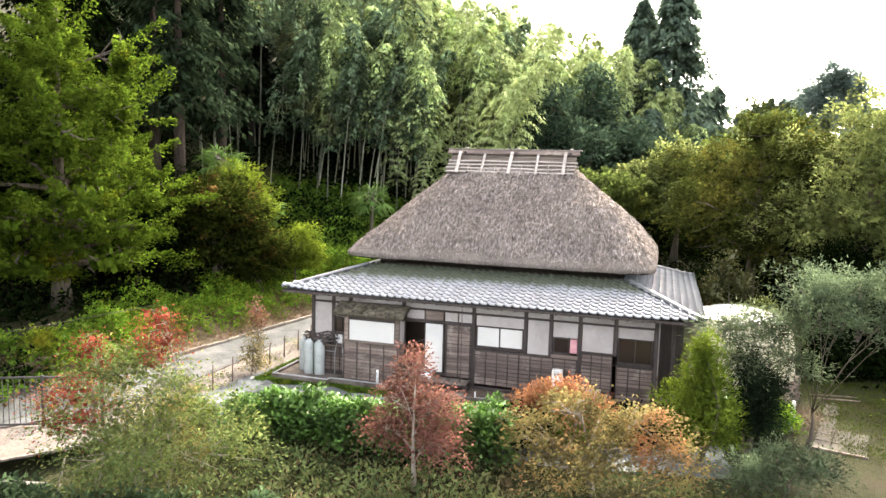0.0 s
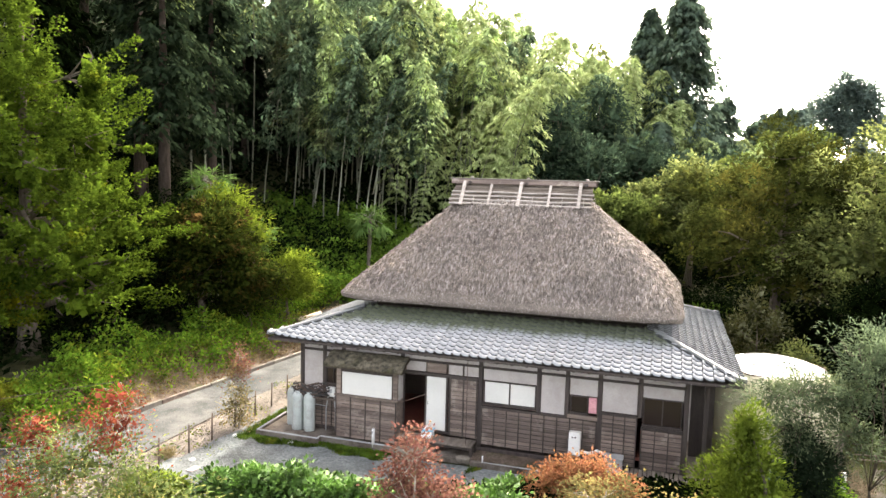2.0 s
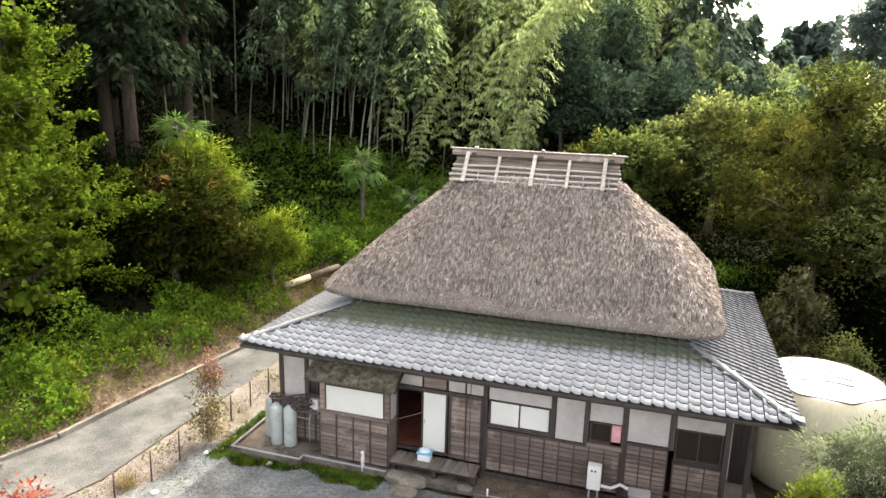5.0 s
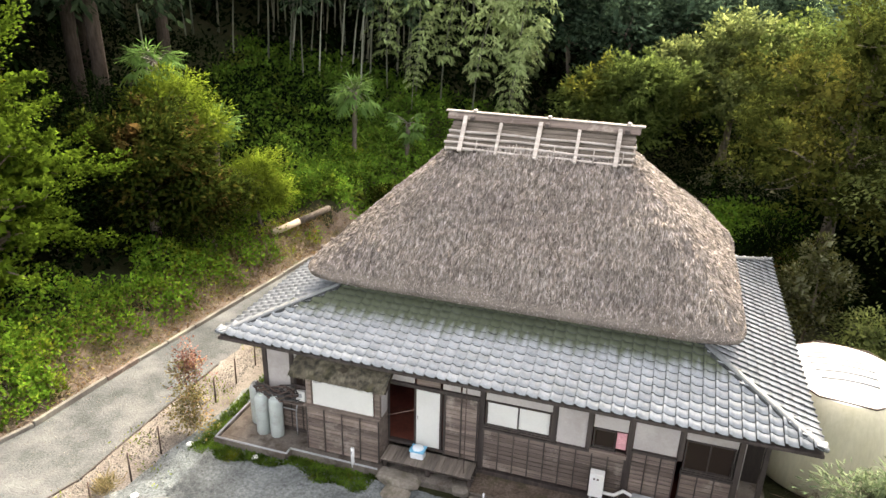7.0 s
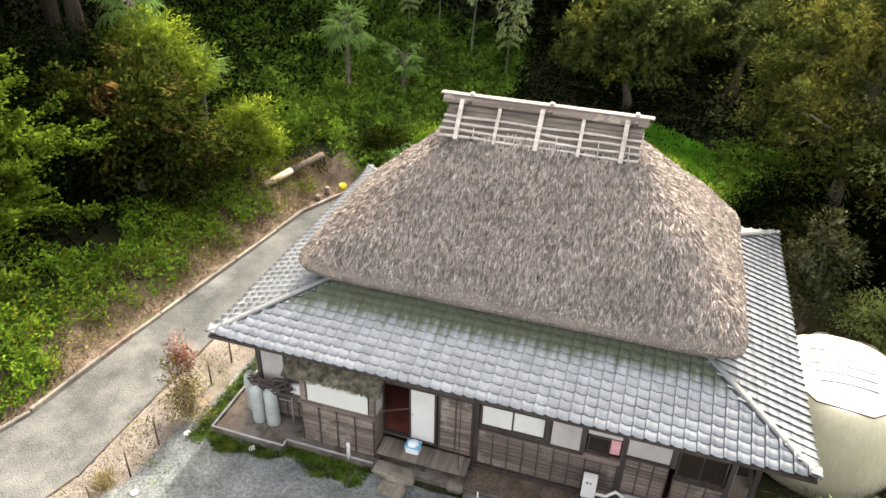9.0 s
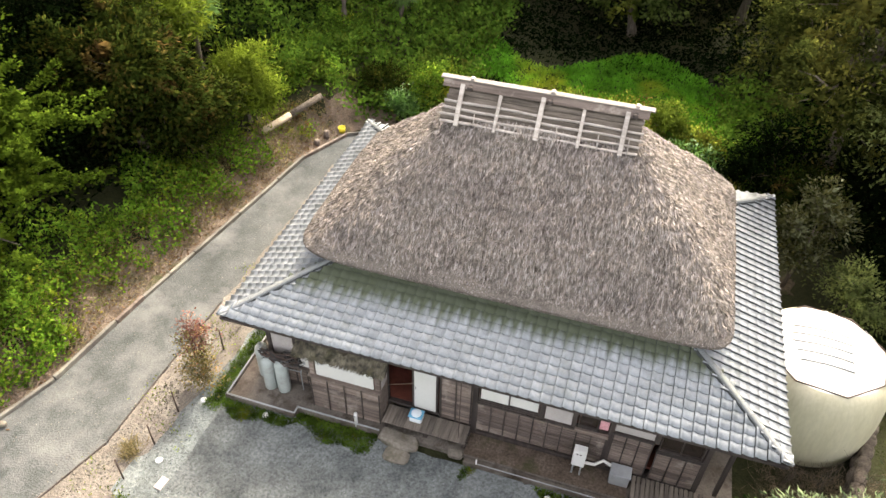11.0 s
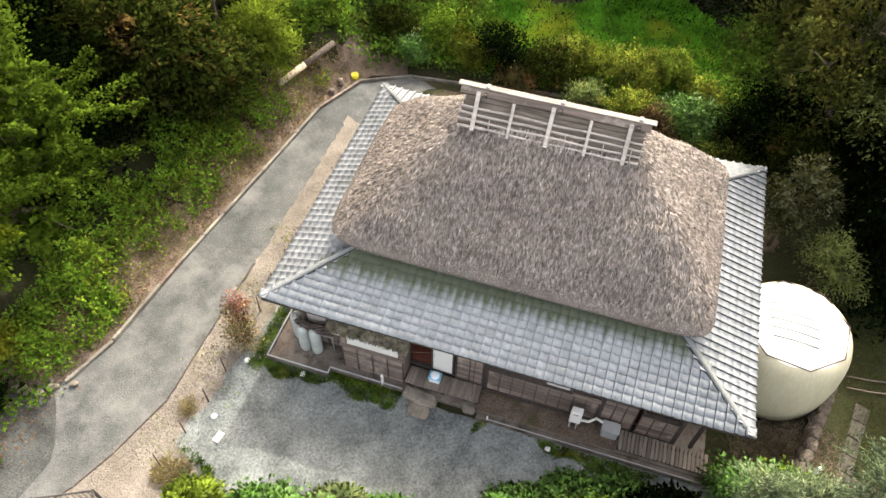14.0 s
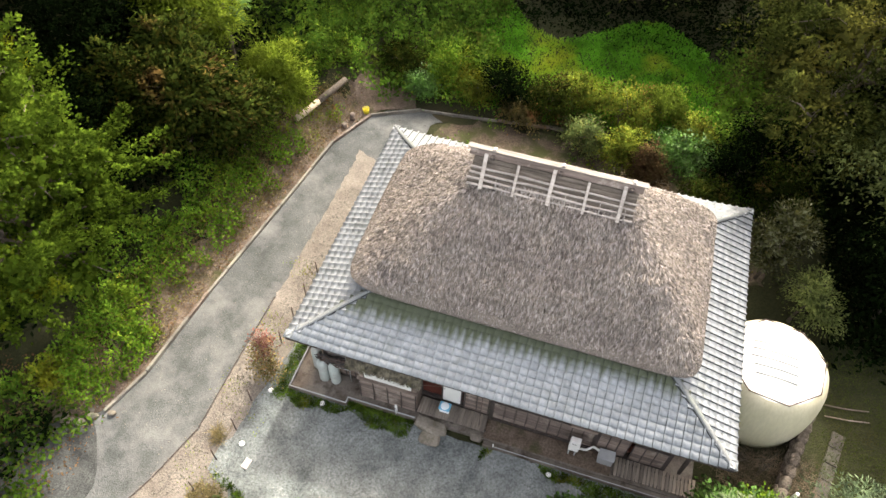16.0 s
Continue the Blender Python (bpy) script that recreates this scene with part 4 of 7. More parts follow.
block("doorsill", -2.56, -0.26, WY - 0.05, WY + 0.08, 0.5, 0.58, M["dark_wood"], walls)
for x in (-1.87, -1.13, -1.215):
    block("post", x - 0.025, x + 0.025, WY - 0.03, WY + 0.03, 0.58, 2.22, M["dark_wood"], walls, b=0.005)
door = put("door", None, house, "white sliding door panel standing shut")
block("door_panel", -1.83, -1.24, WY - 0.052, WY - 0.032, 0.6, 2.2, M["white_board"], door, b=0.003)
block("door_pull", -1.80, -1.785, WY - 0.06, WY - 0.052, 1.35, 1.45, M["dark_wood"], door)
block("door_backing", -1.11, -0.26, WY - 0.045, WY - 0.02, 0.5, 2.22, M["dark_wood"], walls)
side_door = put("side_door", None, house, "weathered board sliding door")
for k in range(14):
    z = 0.5 + k * 0.123
    bm = bmesh.new()
    chamfered(bm, -1.1, -0.27, -0.008, 0.008, 0, 0.106, 0.003)
    part("plank", bm, M["old_wood"], side_door).matrix_basis = pose(0, WY - 0.06, z, -5, 0, 0)
for x in (-1.09, -0.69, -0.29):
    block("batten", x - 0.018, x + 0.018, WY - 0.1, WY - 0.078, 0.48, 2.25, M["dark_wood"], side_door, b=0.004)
bm = bmesh.new()
for k in range(46):
    chamfered(bm, -0.46 - 0.012, -0.46 + 0.012, 0.23, 0.255, 0.36 + k * 0.055, 0.36 + k * 0.055 + 0.04, 0.004)
part("rain_chain", bm, M["rust"], house, "dark hanging rain chain")

# the bay with its white shutter and its own small thatched awning
BY = 0.24
bay = put("bay", None, house, "boarded bay with a white shutter")
block("bay_shutter", -4.36, -2.76, BY, BY + 0.04, 1.52, 2.2, M["white_board"], bay, "plain white shutter board")
for x0, x1 in ((-4.54, -4.40), (-2.72, -2.58)):
    block("bay_post", x0, x1, BY - 0.01, BY + 0.1, 0.2, 2.4, M["old_wood"], bay)
block("bay_side", -4.54, -4.46, BY + 0.1, WY, 0.2, 2.4, M["old_wood"], bay)
block("bay_side", -2.66, -2.58, BY + 0.1, WY, 0.2, 1.46, M["old_wood"], bay)
block("bay_side", -2.66, -2.58, BY + 0.1, WY, 1.46, 2.4, M["plaster"], bay)
block("bay_head", -4.4, -2.72, BY, BY + 0.08, 2.2, 2.4, M["dark_wood"], bay)
rng_bay = np.random.default_rng(2)
for k in range(11):
    bm = bmesh.new()
    chamfered(bm, -4.52, -2.6, -0.011, 0.011, 0, 0.098, 0.003)
    part("plank", bm, M["old_wood"], bay).matrix_basis = pose(0, BY - 0.03, 0.2 + k * 0.1142, -6 + rng_bay.normal(0, 0.5), 0, 0)
for x in (-4.53, -4.05, -3.57, -3.09, -2.6):
    block("batten", x - 0.015, x + 0.015, BY - 0.075, BY - 0.05, 0.2, 1.47, M["dark_wood"], bay, b=0.004)
block("bay_backing", -4.45, -2.67, BY, BY + 0.03, 0.2, 1.5, M["dark_wood"], bay)
block("bay_rail", -4.58, -2.54, BY - 0.1, BY + 0.06, 1.47, 1.52, M["old_wood"], bay)


def make_awning():
    rng = np.random.default_rng(8)
    x0, x1, ya, za, yb, zb = -4.85, -2.36, 0.66, 2.74, 0.04, 2.47
    nx, ny = 60, 12
    gx, gs = np.meshgrid(np.linspace(x0, x1, nx), np.linspace(0, 1, ny), indexing="ij")
    y = ya + (yb - ya) * gs
    z = za + (zb - za) * gs + 0.05 * np.sin(np.pi * gs)
    for a in range(nx):
        for b in range(ny):
            z[a, b] += 0.035 * noise.noise(Vector((gx[a, b] * 3, gs[a, b] * 4, 1)))
    top = np.stack([gx, y, z], -1)
    low = top - np.array([0, -0.03, 0.13])
    V = np.concatenate([top.reshape(-1, 3), low.reshape(-1, 3)])
    i, j = np.meshgrid(np.arange(nx - 1), np.arange(ny - 1), indexing="ij")
    q = np.stack([i * ny + j, i * ny + j + 1, (i + 1) * ny + j + 1, (i + 1) * ny + j], -1).reshape(-1, 4)
    n = nx * ny
    rim = []
    for a in range(nx - 1):
        for b in (0, ny - 1):
            rim.append((a * ny + b, (a + 1) * ny + b, n + (a + 1) * ny + b, n + a * ny + b))
    for b in range(ny - 1):
        for a in (0, nx - 1):
            rim.append((a * ny + b, a * ny + b + 1, n + a * ny + b + 1, n + a * ny + b))
    aw = put("awning", mesh_from("awning", V, [np.vstack([q, q[:, ::-1] + n, np.array(rim)])], M["awning_thatch"], False), house, "small mossy thatched awning over the bay")
    N = 9000
    px, ps = rng.uniform(x0, x1, N), rng.uniform(0.05, 1.05, N)
    P = np.stack([px, ya + (yb - ya) * ps, za + (zb - za) * ps + 0.05 * np.sin(np.pi * ps)], -1)
    d = np.stack([rng.normal(0, 0.15, N), np.full(N, -0.88), np.full(N, -0.4) - 0.25 * rng.random(N)], -1)
    s = np.stack([np.ones(N), rng.normal(0, 0.2, N), rng.normal(0, 0.2, N)], -1) * rng.uniform(0.005, 0.012, (N, 1))
    ln = rng.uniform(0.05, 0.13, (N, 1))
    P[:, 2] += 0.015
    Q = np.stack([P - s, P + s, P + d * ln + s * 0.5, P + d * ln - s * 0.5], 1).reshape(-1, 3)
    put("awning_straw", mesh_from("awning_straw", Q, np.arange(N * 4).reshape(-1, 4), M["awning_straw"]), aw)


make_awning()

# plinth, wooden decks and step stones
plinth = thing("plinth", "stained concrete plinth with a raised rim under the house", "plinth", (0, 0, 0), kind="structure")
block("slab", -6.95, 6.42, 0.02, 9.7, -0.1, 0.13, M["concrete"], plinth)
block("slab_end", -6.95, -4.95, -0.18, 0.02, -0.1, 0.125, M["concrete"], plinth)
for x0, x1, y0, y1 in ((-7.03, -4.95, -0.26, -0.18), (-7.03, -6.95, -0.18, 9.7), (-4.95, -2.55, -0.04, 0.02), (-0.2, 6.48, -0.2, -0.14), (-4.97, -4.91, -0.2, 0.0)):
    block("rim", x0, x1, y0, y1, -0.1, 0.19, M["concrete"], plinth, b=0.012)
block("gutter", -0.2, 6.42, -0.135, 0.02, -0.1, 0.07, M["concrete"], plinth)
block("soil_bed", -0.25, 3.9, 0.06, 0.72, 0.1, 0.165, M["bank_soil"], plinth)
entry_deck = thing("entry_step", "grey weathered plank step before the doorway", "step", (0, 0, 0), kind="structure")
for k in range(15):
    x = -2.53 + k * 0.152
    block("plank", x, x + 0.144, 0.12, 0.70, 0.42, 0.455, M["deck_wood"], entry_deck)
for x in (-2.5, -1.4, -0.35):
    block("leg", x, x + 0.09, 0.2, 0.3, 0.125, 0.42, M["dark_wood"], entry_deck)
    block("leg", x, x + 0.09, 0.6, 0.69, 0.125, 0.42, M["dark_wood"], entry_deck)
block("bearer", -2.55, -0.2, 0.16, 0.22, 0.34, 0.418, M["dark_wood"], entry_deck)
deck = thing("side_deck", "brown weathered slatted deck under the eave", "deck", (0, 0, 0), kind="structure")
rng_deck = np.random.default_rng(4)
for k in range(22):
    x = 3.98 + k * 0.115
    if x < 6.45:
        block("slat", x, x + 0.095, 0.06, 0.70, 0.27 + rng_deck.normal(0, 0.004), 0.30 + rng_deck.normal(0, 0.004), M["deck_wood"], deck)
for y in (0.12, 0.6):
    block("bearer", 3.96, 6.5, y, y + 0.06, 0.125, 0.262, M["dark_wood"], deck)
block("porch_post", 5.9, 6.0, 0.72, 0.82, 0.31, 3.0, M["dark_wood"], house)
block("porch_wall", 5.56, 6.29, 2.6, 2.68, 0.13, 2.95, M["dark_wood"], house)
stones = (((0.54, 0.25, 0.13), (-1.98, -0.1, 0.14)), ((0.36, 0.24, 0.07), (-1.9, -0.5, 0.06)), ((0.2, 0.14, 0.09), (-0.45, -0.02, 0.14)))
for k, (size, at) in enumerate(stones):
    tagged(rough_stone("step_stone", size, M["step_stone"], k + 3, at=pose(*at, 0, 0, 5 * k - 4), square=0.55), "broad flat natural step stone by the doorway", "stone", "step stones")


# tiled lower roof
def tile_mesh(lip, roll):
    """One pan tile: a rolled side and a shallow trough, with a lip at its lower end."""
    w, ln = 0.258, 0.285
    xs = np.array([-0.5, -0.475, -0.40, -0.29, -0.15, 0.08, 0.3, 0.53]) * w
    zs = np.array([-0.006, 0.052, 0.066, 0.055, 0.018, 0.0, 0.0, 0.008]) * roll
    V, n = [], len(xs)
    for yy, lift in ((ln * 0.86, 0.0), (0.0, lip)):
        V += [(x, yy, z + lift) for x, z in zip(xs, zs)]
    V += [(x, 0.008, z - 0.014) for x, z in zip(xs, zs)]
    V += [(x, 0.07, z - 0.014) for x, z in zip(xs, zs)]
    F = []
    for r in range(3):
        for k in range(n - 1):
            F.append((r * n + k, (r + 1) * n + k, (r + 1) * n + k + 1, r * n + k + 1))
    return np.array(V), np.array(F)


def make_tiles():
    roof = put("tile_roof", None, house, "grey glazed pan tile roof, mossy under the thatch")
    TV, TF = tile_mesh(0.024, 1.0)
    SV = tile_mesh(0.012, 0.85)[0]
    # the lower lips and the steep side of each roll are painted dark as shade
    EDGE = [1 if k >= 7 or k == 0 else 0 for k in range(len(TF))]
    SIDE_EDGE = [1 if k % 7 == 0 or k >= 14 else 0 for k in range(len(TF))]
    shared = mesh_from("tile", TV, TF, M["tile_front"], False, second=(M["tile_edge_shade"], EDGE))
    rng = np.random.default_rng(21)
    cols, row = 53, 0.235
    pitch = math.atan(SLOPE)
    W, D = EX * 2, EY1 - EY0
    rest, mossy = [], []
    sides = (("front", W, Matrix.Translation((0, EY0, EZ))), ("right", D, Matrix.Translation((EX, (EY0 + EY1) / 2, EZ)) @ pose(0, 0, 0, 0, 0, 90)),
             ("back", W, Matrix.Translation((0, EY1, EZ)) @ pose(0, 0, 0, 0, 0, 180)), ("left", D, Matrix.Translation((-EX, (EY0 + EY1) / 2, EZ)) @ pose(0, 0, 0, 0, 0, -90)))
    for side, span, base in sides:
        n = round(span / 0.2566)
        loose = 1.0 if side == "front" else 0.35
        cw = span / n
        for r in range(11):
            v = r * row
            plan = v * math.cos(pitch)
            for k in range(n):
                x = -span / 2 + (k + 0.5) * cw
                if abs(x) > span / 2 - plan - 0.03:
                    continue
                # the eave sweeps up a little at the corners
                up = 0.10 * max(0, abs(x) / (span / 2) - 0.72) ** 2 / 0.0784 * max(0, 1 - plan / 2.2)
                m = base @ Matrix.Translation((x, plan, v * math.sin(pitch) + 0.045 + up)) @ pose(0, 0, 0, math.degrees(pitch) + rng.normal(0, 0.45) * loose, rng.normal(0, 0.5) * loose, rng.normal(0, 0.4) * loose)
                m = m @ Matrix.Diagonal((cw / 0.2566, 1, 1, 1))
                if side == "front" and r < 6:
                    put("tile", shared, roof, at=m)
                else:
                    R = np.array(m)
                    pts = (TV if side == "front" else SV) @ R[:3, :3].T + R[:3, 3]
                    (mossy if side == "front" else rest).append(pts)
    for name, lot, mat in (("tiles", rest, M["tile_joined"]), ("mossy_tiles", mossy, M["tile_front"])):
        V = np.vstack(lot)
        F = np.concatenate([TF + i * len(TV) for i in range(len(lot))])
        put(name, mesh_from(name, V, F, mat, False, second=(M["tile_edge_shade"], (EDGE if name == "mossy_tiles" else SIDE_EDGE) * len(lot))), roof)["kind"] = "stuff"
    # boards under the tiles and the eave edge
    bm = bmesh.new()
    ring = lambda inset, z: [bm.verts.new((sx * (EX - inset), y, z)) for sx, y in ((-1, EY0 + inset), (1, EY0 + inset), (1, EY1 - inset), (-1, EY1 - inset))]
    a, b, c, d = ring(0.03, EZ + 0.015), ring(2.7, EZ + 2.7 * SLOPE), ring(2.7, EZ + 2.7 * SLOPE - 0.1), ring(0.03, EZ - 0.06)
    for u, w in ((a, b), (b, c), (c, d), (d, a)):
        for k in range(4):
            m = (k + 1) % 4
            bm.faces.new((u[k], u[m], w[m], w[k]))
    bmesh.ops.recalc_face_normals(bm, faces=bm.faces)
    part("roof_deck", bm, M["dark_wood"], roof)
    # rafters under the front eave
    for x in np.arange(-6.3, 6.4, 0.42):
        bm = bmesh.new()
        chamfered(bm, -0.03, 0.03, 0, 0.95, -0.04, 0.0, 0.005)
        part("eave_rafter", bm, M["dark_wood"], roof).matrix_basis = pose(x, 0.06, EZ - 0.055, math.degrees(pitch), 0, 0)
    # hip ridges with rolled tiles and end ornaments
    for sx in (-1, 1):
        for y, sy in ((EY0, 1), (EY1, -1)):
            hip = put("hip_ridge", None, roof)
            a = Vector((sx * (EX - 0.16), y + 0.16 * sy, EZ + 0.17))
            b = Vector((sx * (EX - 2.25), y + 2.25 * sy, EZ + 2.25 * SLOPE + 0.14))
            n = 9
            for k in range(n):
                p, q = a.lerp(b, k / n), a.lerp(b, (k + 0.985) / n)
                bm = bmesh.new()
                arc = [(0.075 * math.cos(u), 0.062 * math.sin(u) - 0.01) for u in np.linspace(0, math.pi, 9)]
                L = (q - p).length
                ends = [[bm.verts.new((x * f, yy, z * f)) for x, z in arc] for yy, f in ((0.0, 1.06), (L * 0.12, 1.06), (L * 0.14, 1.0), (L, 1.0))]
                for u, w in zip(ends, ends[1:]):
                    for m in range(8):
                        bm.faces.new((u[m], w[m], w[m + 1], u[m + 1]))
                bm.faces.new(ends[0][::-1])
                bm.faces.new(ends[-1])
                bmesh.ops.recalc_face_normals(bm, faces=bm.faces)
                hip_piece = part("ridge_tile", bm, M["hip_tile"], hip)
                hip_piece.matrix_basis = Matrix.Translation(p) @ (b - a).to_track_quat("Y", "Z").to_matrix().to_4x4()
            bm = bmesh.new()
            chamfered(bm, -0.09, 0.09, 0, (b - a).length, -0.15, 0.0, 0.01)
            flat = part("ridge_bed", bm, M["tile_edge_shade"], hip)
            dvec = b - a
            flat.matrix_basis = Matrix.Translation(a - Vector((0, 0, 0.02))) @ dvec.to_track_quat("Y", "Z").to_matrix().to_4x4()
            end = Vector((sx * 0.1, -0.1 * sy, -0.02))
            pipe("ridge_end", [a - end * 0.3, a + end, a + end * 1.5 + Vector((0, 0, 0.04))], [0.08, 0.066, 0.04], M["hip_tile"], hip, n=8)



# ---- plants ----
def unit(v):
    return v / (np.linalg.norm(v, axis=-1, keepdims=True) + 1e-9)


def leaves(P, U, size, width, rng, flat=0.7):
    """Pointed leaves at P along U: size long, width across, lying mostly flat. Returns corners and faces."""
    n = len(P)
    up = unit(np.stack([rng.normal(0, 1, n), rng.normal(0, 1, n), rng.normal(0, 1, n)], -1) * (1 - flat) + np.array([0, 0, 1.0]) * flat)
    U = unit(U)
    S = unit(np.cross(U, up))
    L = size * rng.uniform(0.65, 1.35, (n, 1))
    Wd = width * rng.uniform(0.7, 1.3, (n, 1))
    bend = np.cross(S, U) * L * rng.uniform(-0.15, 0.05, (n, 1))
    V = np.stack([P, P + U * L * 0.45 + S * Wd * 0.5, P + U * L + bend, P + U * L * 0.55 - S * Wd * 0.5], 1)
    return V.reshape(-1, 3), np.arange(n * 4).reshape(-1, 4)


def shell(lobes, n, rng, inner=0.45):
    """n clump centres in the outer part of egg-shaped lobes, thinned where they run into each other; with their outward way."""
    L = np.array(lobes, float)
    vol = (L[:, 3] * L[:, 4] + L[:, 4] * L[:, 5] + L[:, 3] * L[:, 5])
    k = rng.choice(len(L), n, p=vol / vol.sum())
    d = unit(rng.normal(0, 1, (n, 3)))
    d[:, 2] = np.where(d[:, 2] < -0.55, -d[:, 2], d[:, 2])
    r = (inner + (1 - inner) * rng.random(n) ** 0.55) * (1 + 0.27 * np.sin(d[:, 0] * 5 + k) * np.sin(d[:, 1] * 4 + 2 * k) + 0.12 * np.sin(d[:, 2] * 9 + 3 * k) + rng.normal(0, 0.07, n))
    return L[k, :3] + d * L[k, 3:] * r[:, None], d


def foliage(lobes, clumps, per, spread, size, width, seed, inner=0.45, droop=0.25, flat=0.65, layer=0.38, reach=0.0, rise=0.4, core=0.68, heart=0.07):
    rng = np.random.default_rng(seed)
    C, D = shell(lobes, clumps, rng, inner)
    n = clumps * per
    c, d = np.repeat(C, per, 0), np.repeat(D, per, 0)
    sc = np.repeat(rng.uniform(0.6, 1.35, (clumps, 1)), per, 0)
    off = rng.normal(0, 1, (n, 3)) * spread * sc * np.array([1, 1, layer])
    P = c + off
    if reach:
        way = unit(d * np.array([1, 1, 0.5]) + np.array([0, 0, rise]))
        along = rng.random((n, 1))
        P = c + off * (1 - 0.65 * along) + way * along * reach * sc
    P[:, 2] -= 0.25 * np.sum(off[:, :2] ** 2, 1) / max(spread, 0.05)
    U = unit(off * 0.9 / max(spread, 0.05) + d * 0.8 + rng.normal(0, 0.55, (n, 3)) + np.array([0, 0, -droop]))
    V, F = leaves(P, U, size, width, rng, flat)
    # soft shading by clump: each leaf faces out of its clump and up
    N = unit(unit(off) * 0.95 + d * 0.45 + rng.normal(0, 0.25, (n, 3)) + np.array([0, 0, 0.3]))
    # the crowded inner leaves and twigs of each limb, which keep the heart of the crown dark
    m = int(1.4 * heart * n)
    L = np.array(lobes, float)
    k = rng.integers(0, len(L), m)
    di = unit(rng.normal(0, 1, (m, 3)))
    Pi = L[k, :3] + di * L[k, 3:] * rng.uniform(0.15, core, (m, 1))
    Vi, Fi = leaves(Pi, rng.normal(0, 1, (m, 3)), size * 2.4, width * 2.4, rng, 0.2)
    return np.vstack([V, Vi]), np.vstack([F, Fi + len(V)]), np.vstack([np.repeat(N, 4, 0), np.repeat(di, 4, 0)])


def limbs(base, lobes, r0, seed, top=None, twigs=5, trunk_bend=0.25):
    """A tapered trunk with a limb into every lobe and twigs on each limb."""
    rng = np.random.default_rng(seed)
    base = np.array(base, float)
    L = np.array(lobes, float)
    tip = np.array(top if top is not None else [L[:, 0].mean(), L[:, 1].mean(), L[:, 2].max()], float)
    n = 9
    f = np.linspace(0, 1, n)[:, None]
    P = base + (tip - base) * f + np.sin(f * np.pi) * rng.normal(0, trunk_bend, 3) * np.array([1, 1, 0])
    P[0, 2] -= 0.25
    R = r0 * (1 - 0.82 * f[:, 0]) + r0 * 0.5 * np.exp(-f[:, 0] * 14)
    out = [tube(P, R, 9)]
    for lobe in L:
        c = lobe[:3]
        j = int(np.clip(np.searchsorted(P[:, 2], c[2] - 0.9 * max(lobe[3:5])), 1, n - 2))
        mid = (P[j] + c) / 2 + np.array([0, 0, 0.15]) + rng.normal(0, 0.12, 3)
        end = c + rng.normal(0, 0.2, 3) * lobe[3:]
        out.append(tube([P[j], mid, end], [R[j] * 0.62, R[j] * 0.4, 0.012], 6))
        for _ in range(twigs):
            d = unit(rng.normal(0, 1, 3) + np.array([0, 0, 0.25]))
            q = c + d * lobe[3:] * rng.uniform(0.6, 0.95)
            s = mid + (end - mid) * rng.random()
            out.append(tube([s, (s + q) / 2 + rng.normal(0, 0.1, 3), q], [R[j] * 0.26 + 0.006, R[j] * 0.15 + 0.004, 0.004], 5))
    return joined(out)


def tree(name, label, base, lobes, r0, leaf, clumps, per, spread, size, width, seed, bark="bark", top=None, category="tree", group="", **kw):
    """A tree on the ground at base, with its crown in lobes given relative to it."""
    z = float(height(base[0], base[1]))
    t = thing(name, label, category, (base[0], base[1], z), group)
    twigs = kw.pop("twigs", 5)
    V, F = limbs((0, 0, 0), lobes, r0, seed, top, twigs)
    put("trunk", mesh_from("trunk", V, F, M[bark], True), t)
    V, F, N = foliage(lobes, clumps, per, spread, size, width, seed + 1, **kw)
    put("crown", mesh_from("crown", V, F, M[leaf], normals=N), t)
    return t


def around(r, z, n, rx, rz, seed, start=0.0, wob=0.25):
    """A ring of lobes."""
    rng = np.random.default_rng(seed)
    out = []
    for k in range(n):
        a = start + 2 * math.pi * k / n + rng.normal(0, wob)
        q = r * rng.uniform(0.75, 1.2)
        s = rx * rng.uniform(0.8, 1.2)
        out.append((q * math.cos(a), q * math.sin(a), z + rng.normal(0, 0.2 * rz), s, s, rz * rng.uniform(0.8, 1.2)))
    return out


# the tall bright tree beyond the road, with two leading tops
GINKGO = [(0.1, 0, 12.2, 0.65, 0.65, 1.5), (0.1, 0, 10.2, 1.2, 1.2, 1.6), (3.3, -0.2, 9.4, 0.6, 0.6, 1.5), (3.0, 0, 7.7, 1.25, 1.25, 1.4)]
GINKGO += around(1.5, 8.4, 5, 1.15, 1.0, 1) + around(2.6, 6.4, 7, 1.45, 1.1, 2) + around(3.3, 4.6, 8, 1.45, 1.0, 3) + around(2.6, 3.2, 6, 1.2, 0.75, 4) + around(2.8, 2.0, 7, 1.3, 0.7, 5)
tree("ginkgo_tree", "tall bright green ginkgo tree with a few yellowing sprays", (-16.9, 0.6), GINKGO, 0.3, "leaf_ginkgo", 470, 180, 0.18, 0.115, 0.10, 31,
     top=(0.2, 0, 12.5), droop=0.0, twigs=6, reach=1.35, rise=0.3, layer=0.3, core=0.6)
# more of the same kind, at its sides and behind
tree("ginkgo_tree", "dark green tree beside the road bank", (-20.8, -1.6), [(0, 0, 9.5, 1.2, 1.2, 2.0)] + around(1.8, 7.0, 5, 1.5, 1.2, 7) + around(2.5, 4.4, 6, 1.5, 1.1, 8), 0.25, "leaf_dark",
     300, 44, 0.22, 0.17, 0.14, 35, top=(0, 0, 10), droop=0.0, reach=1.0, rise=0.35)

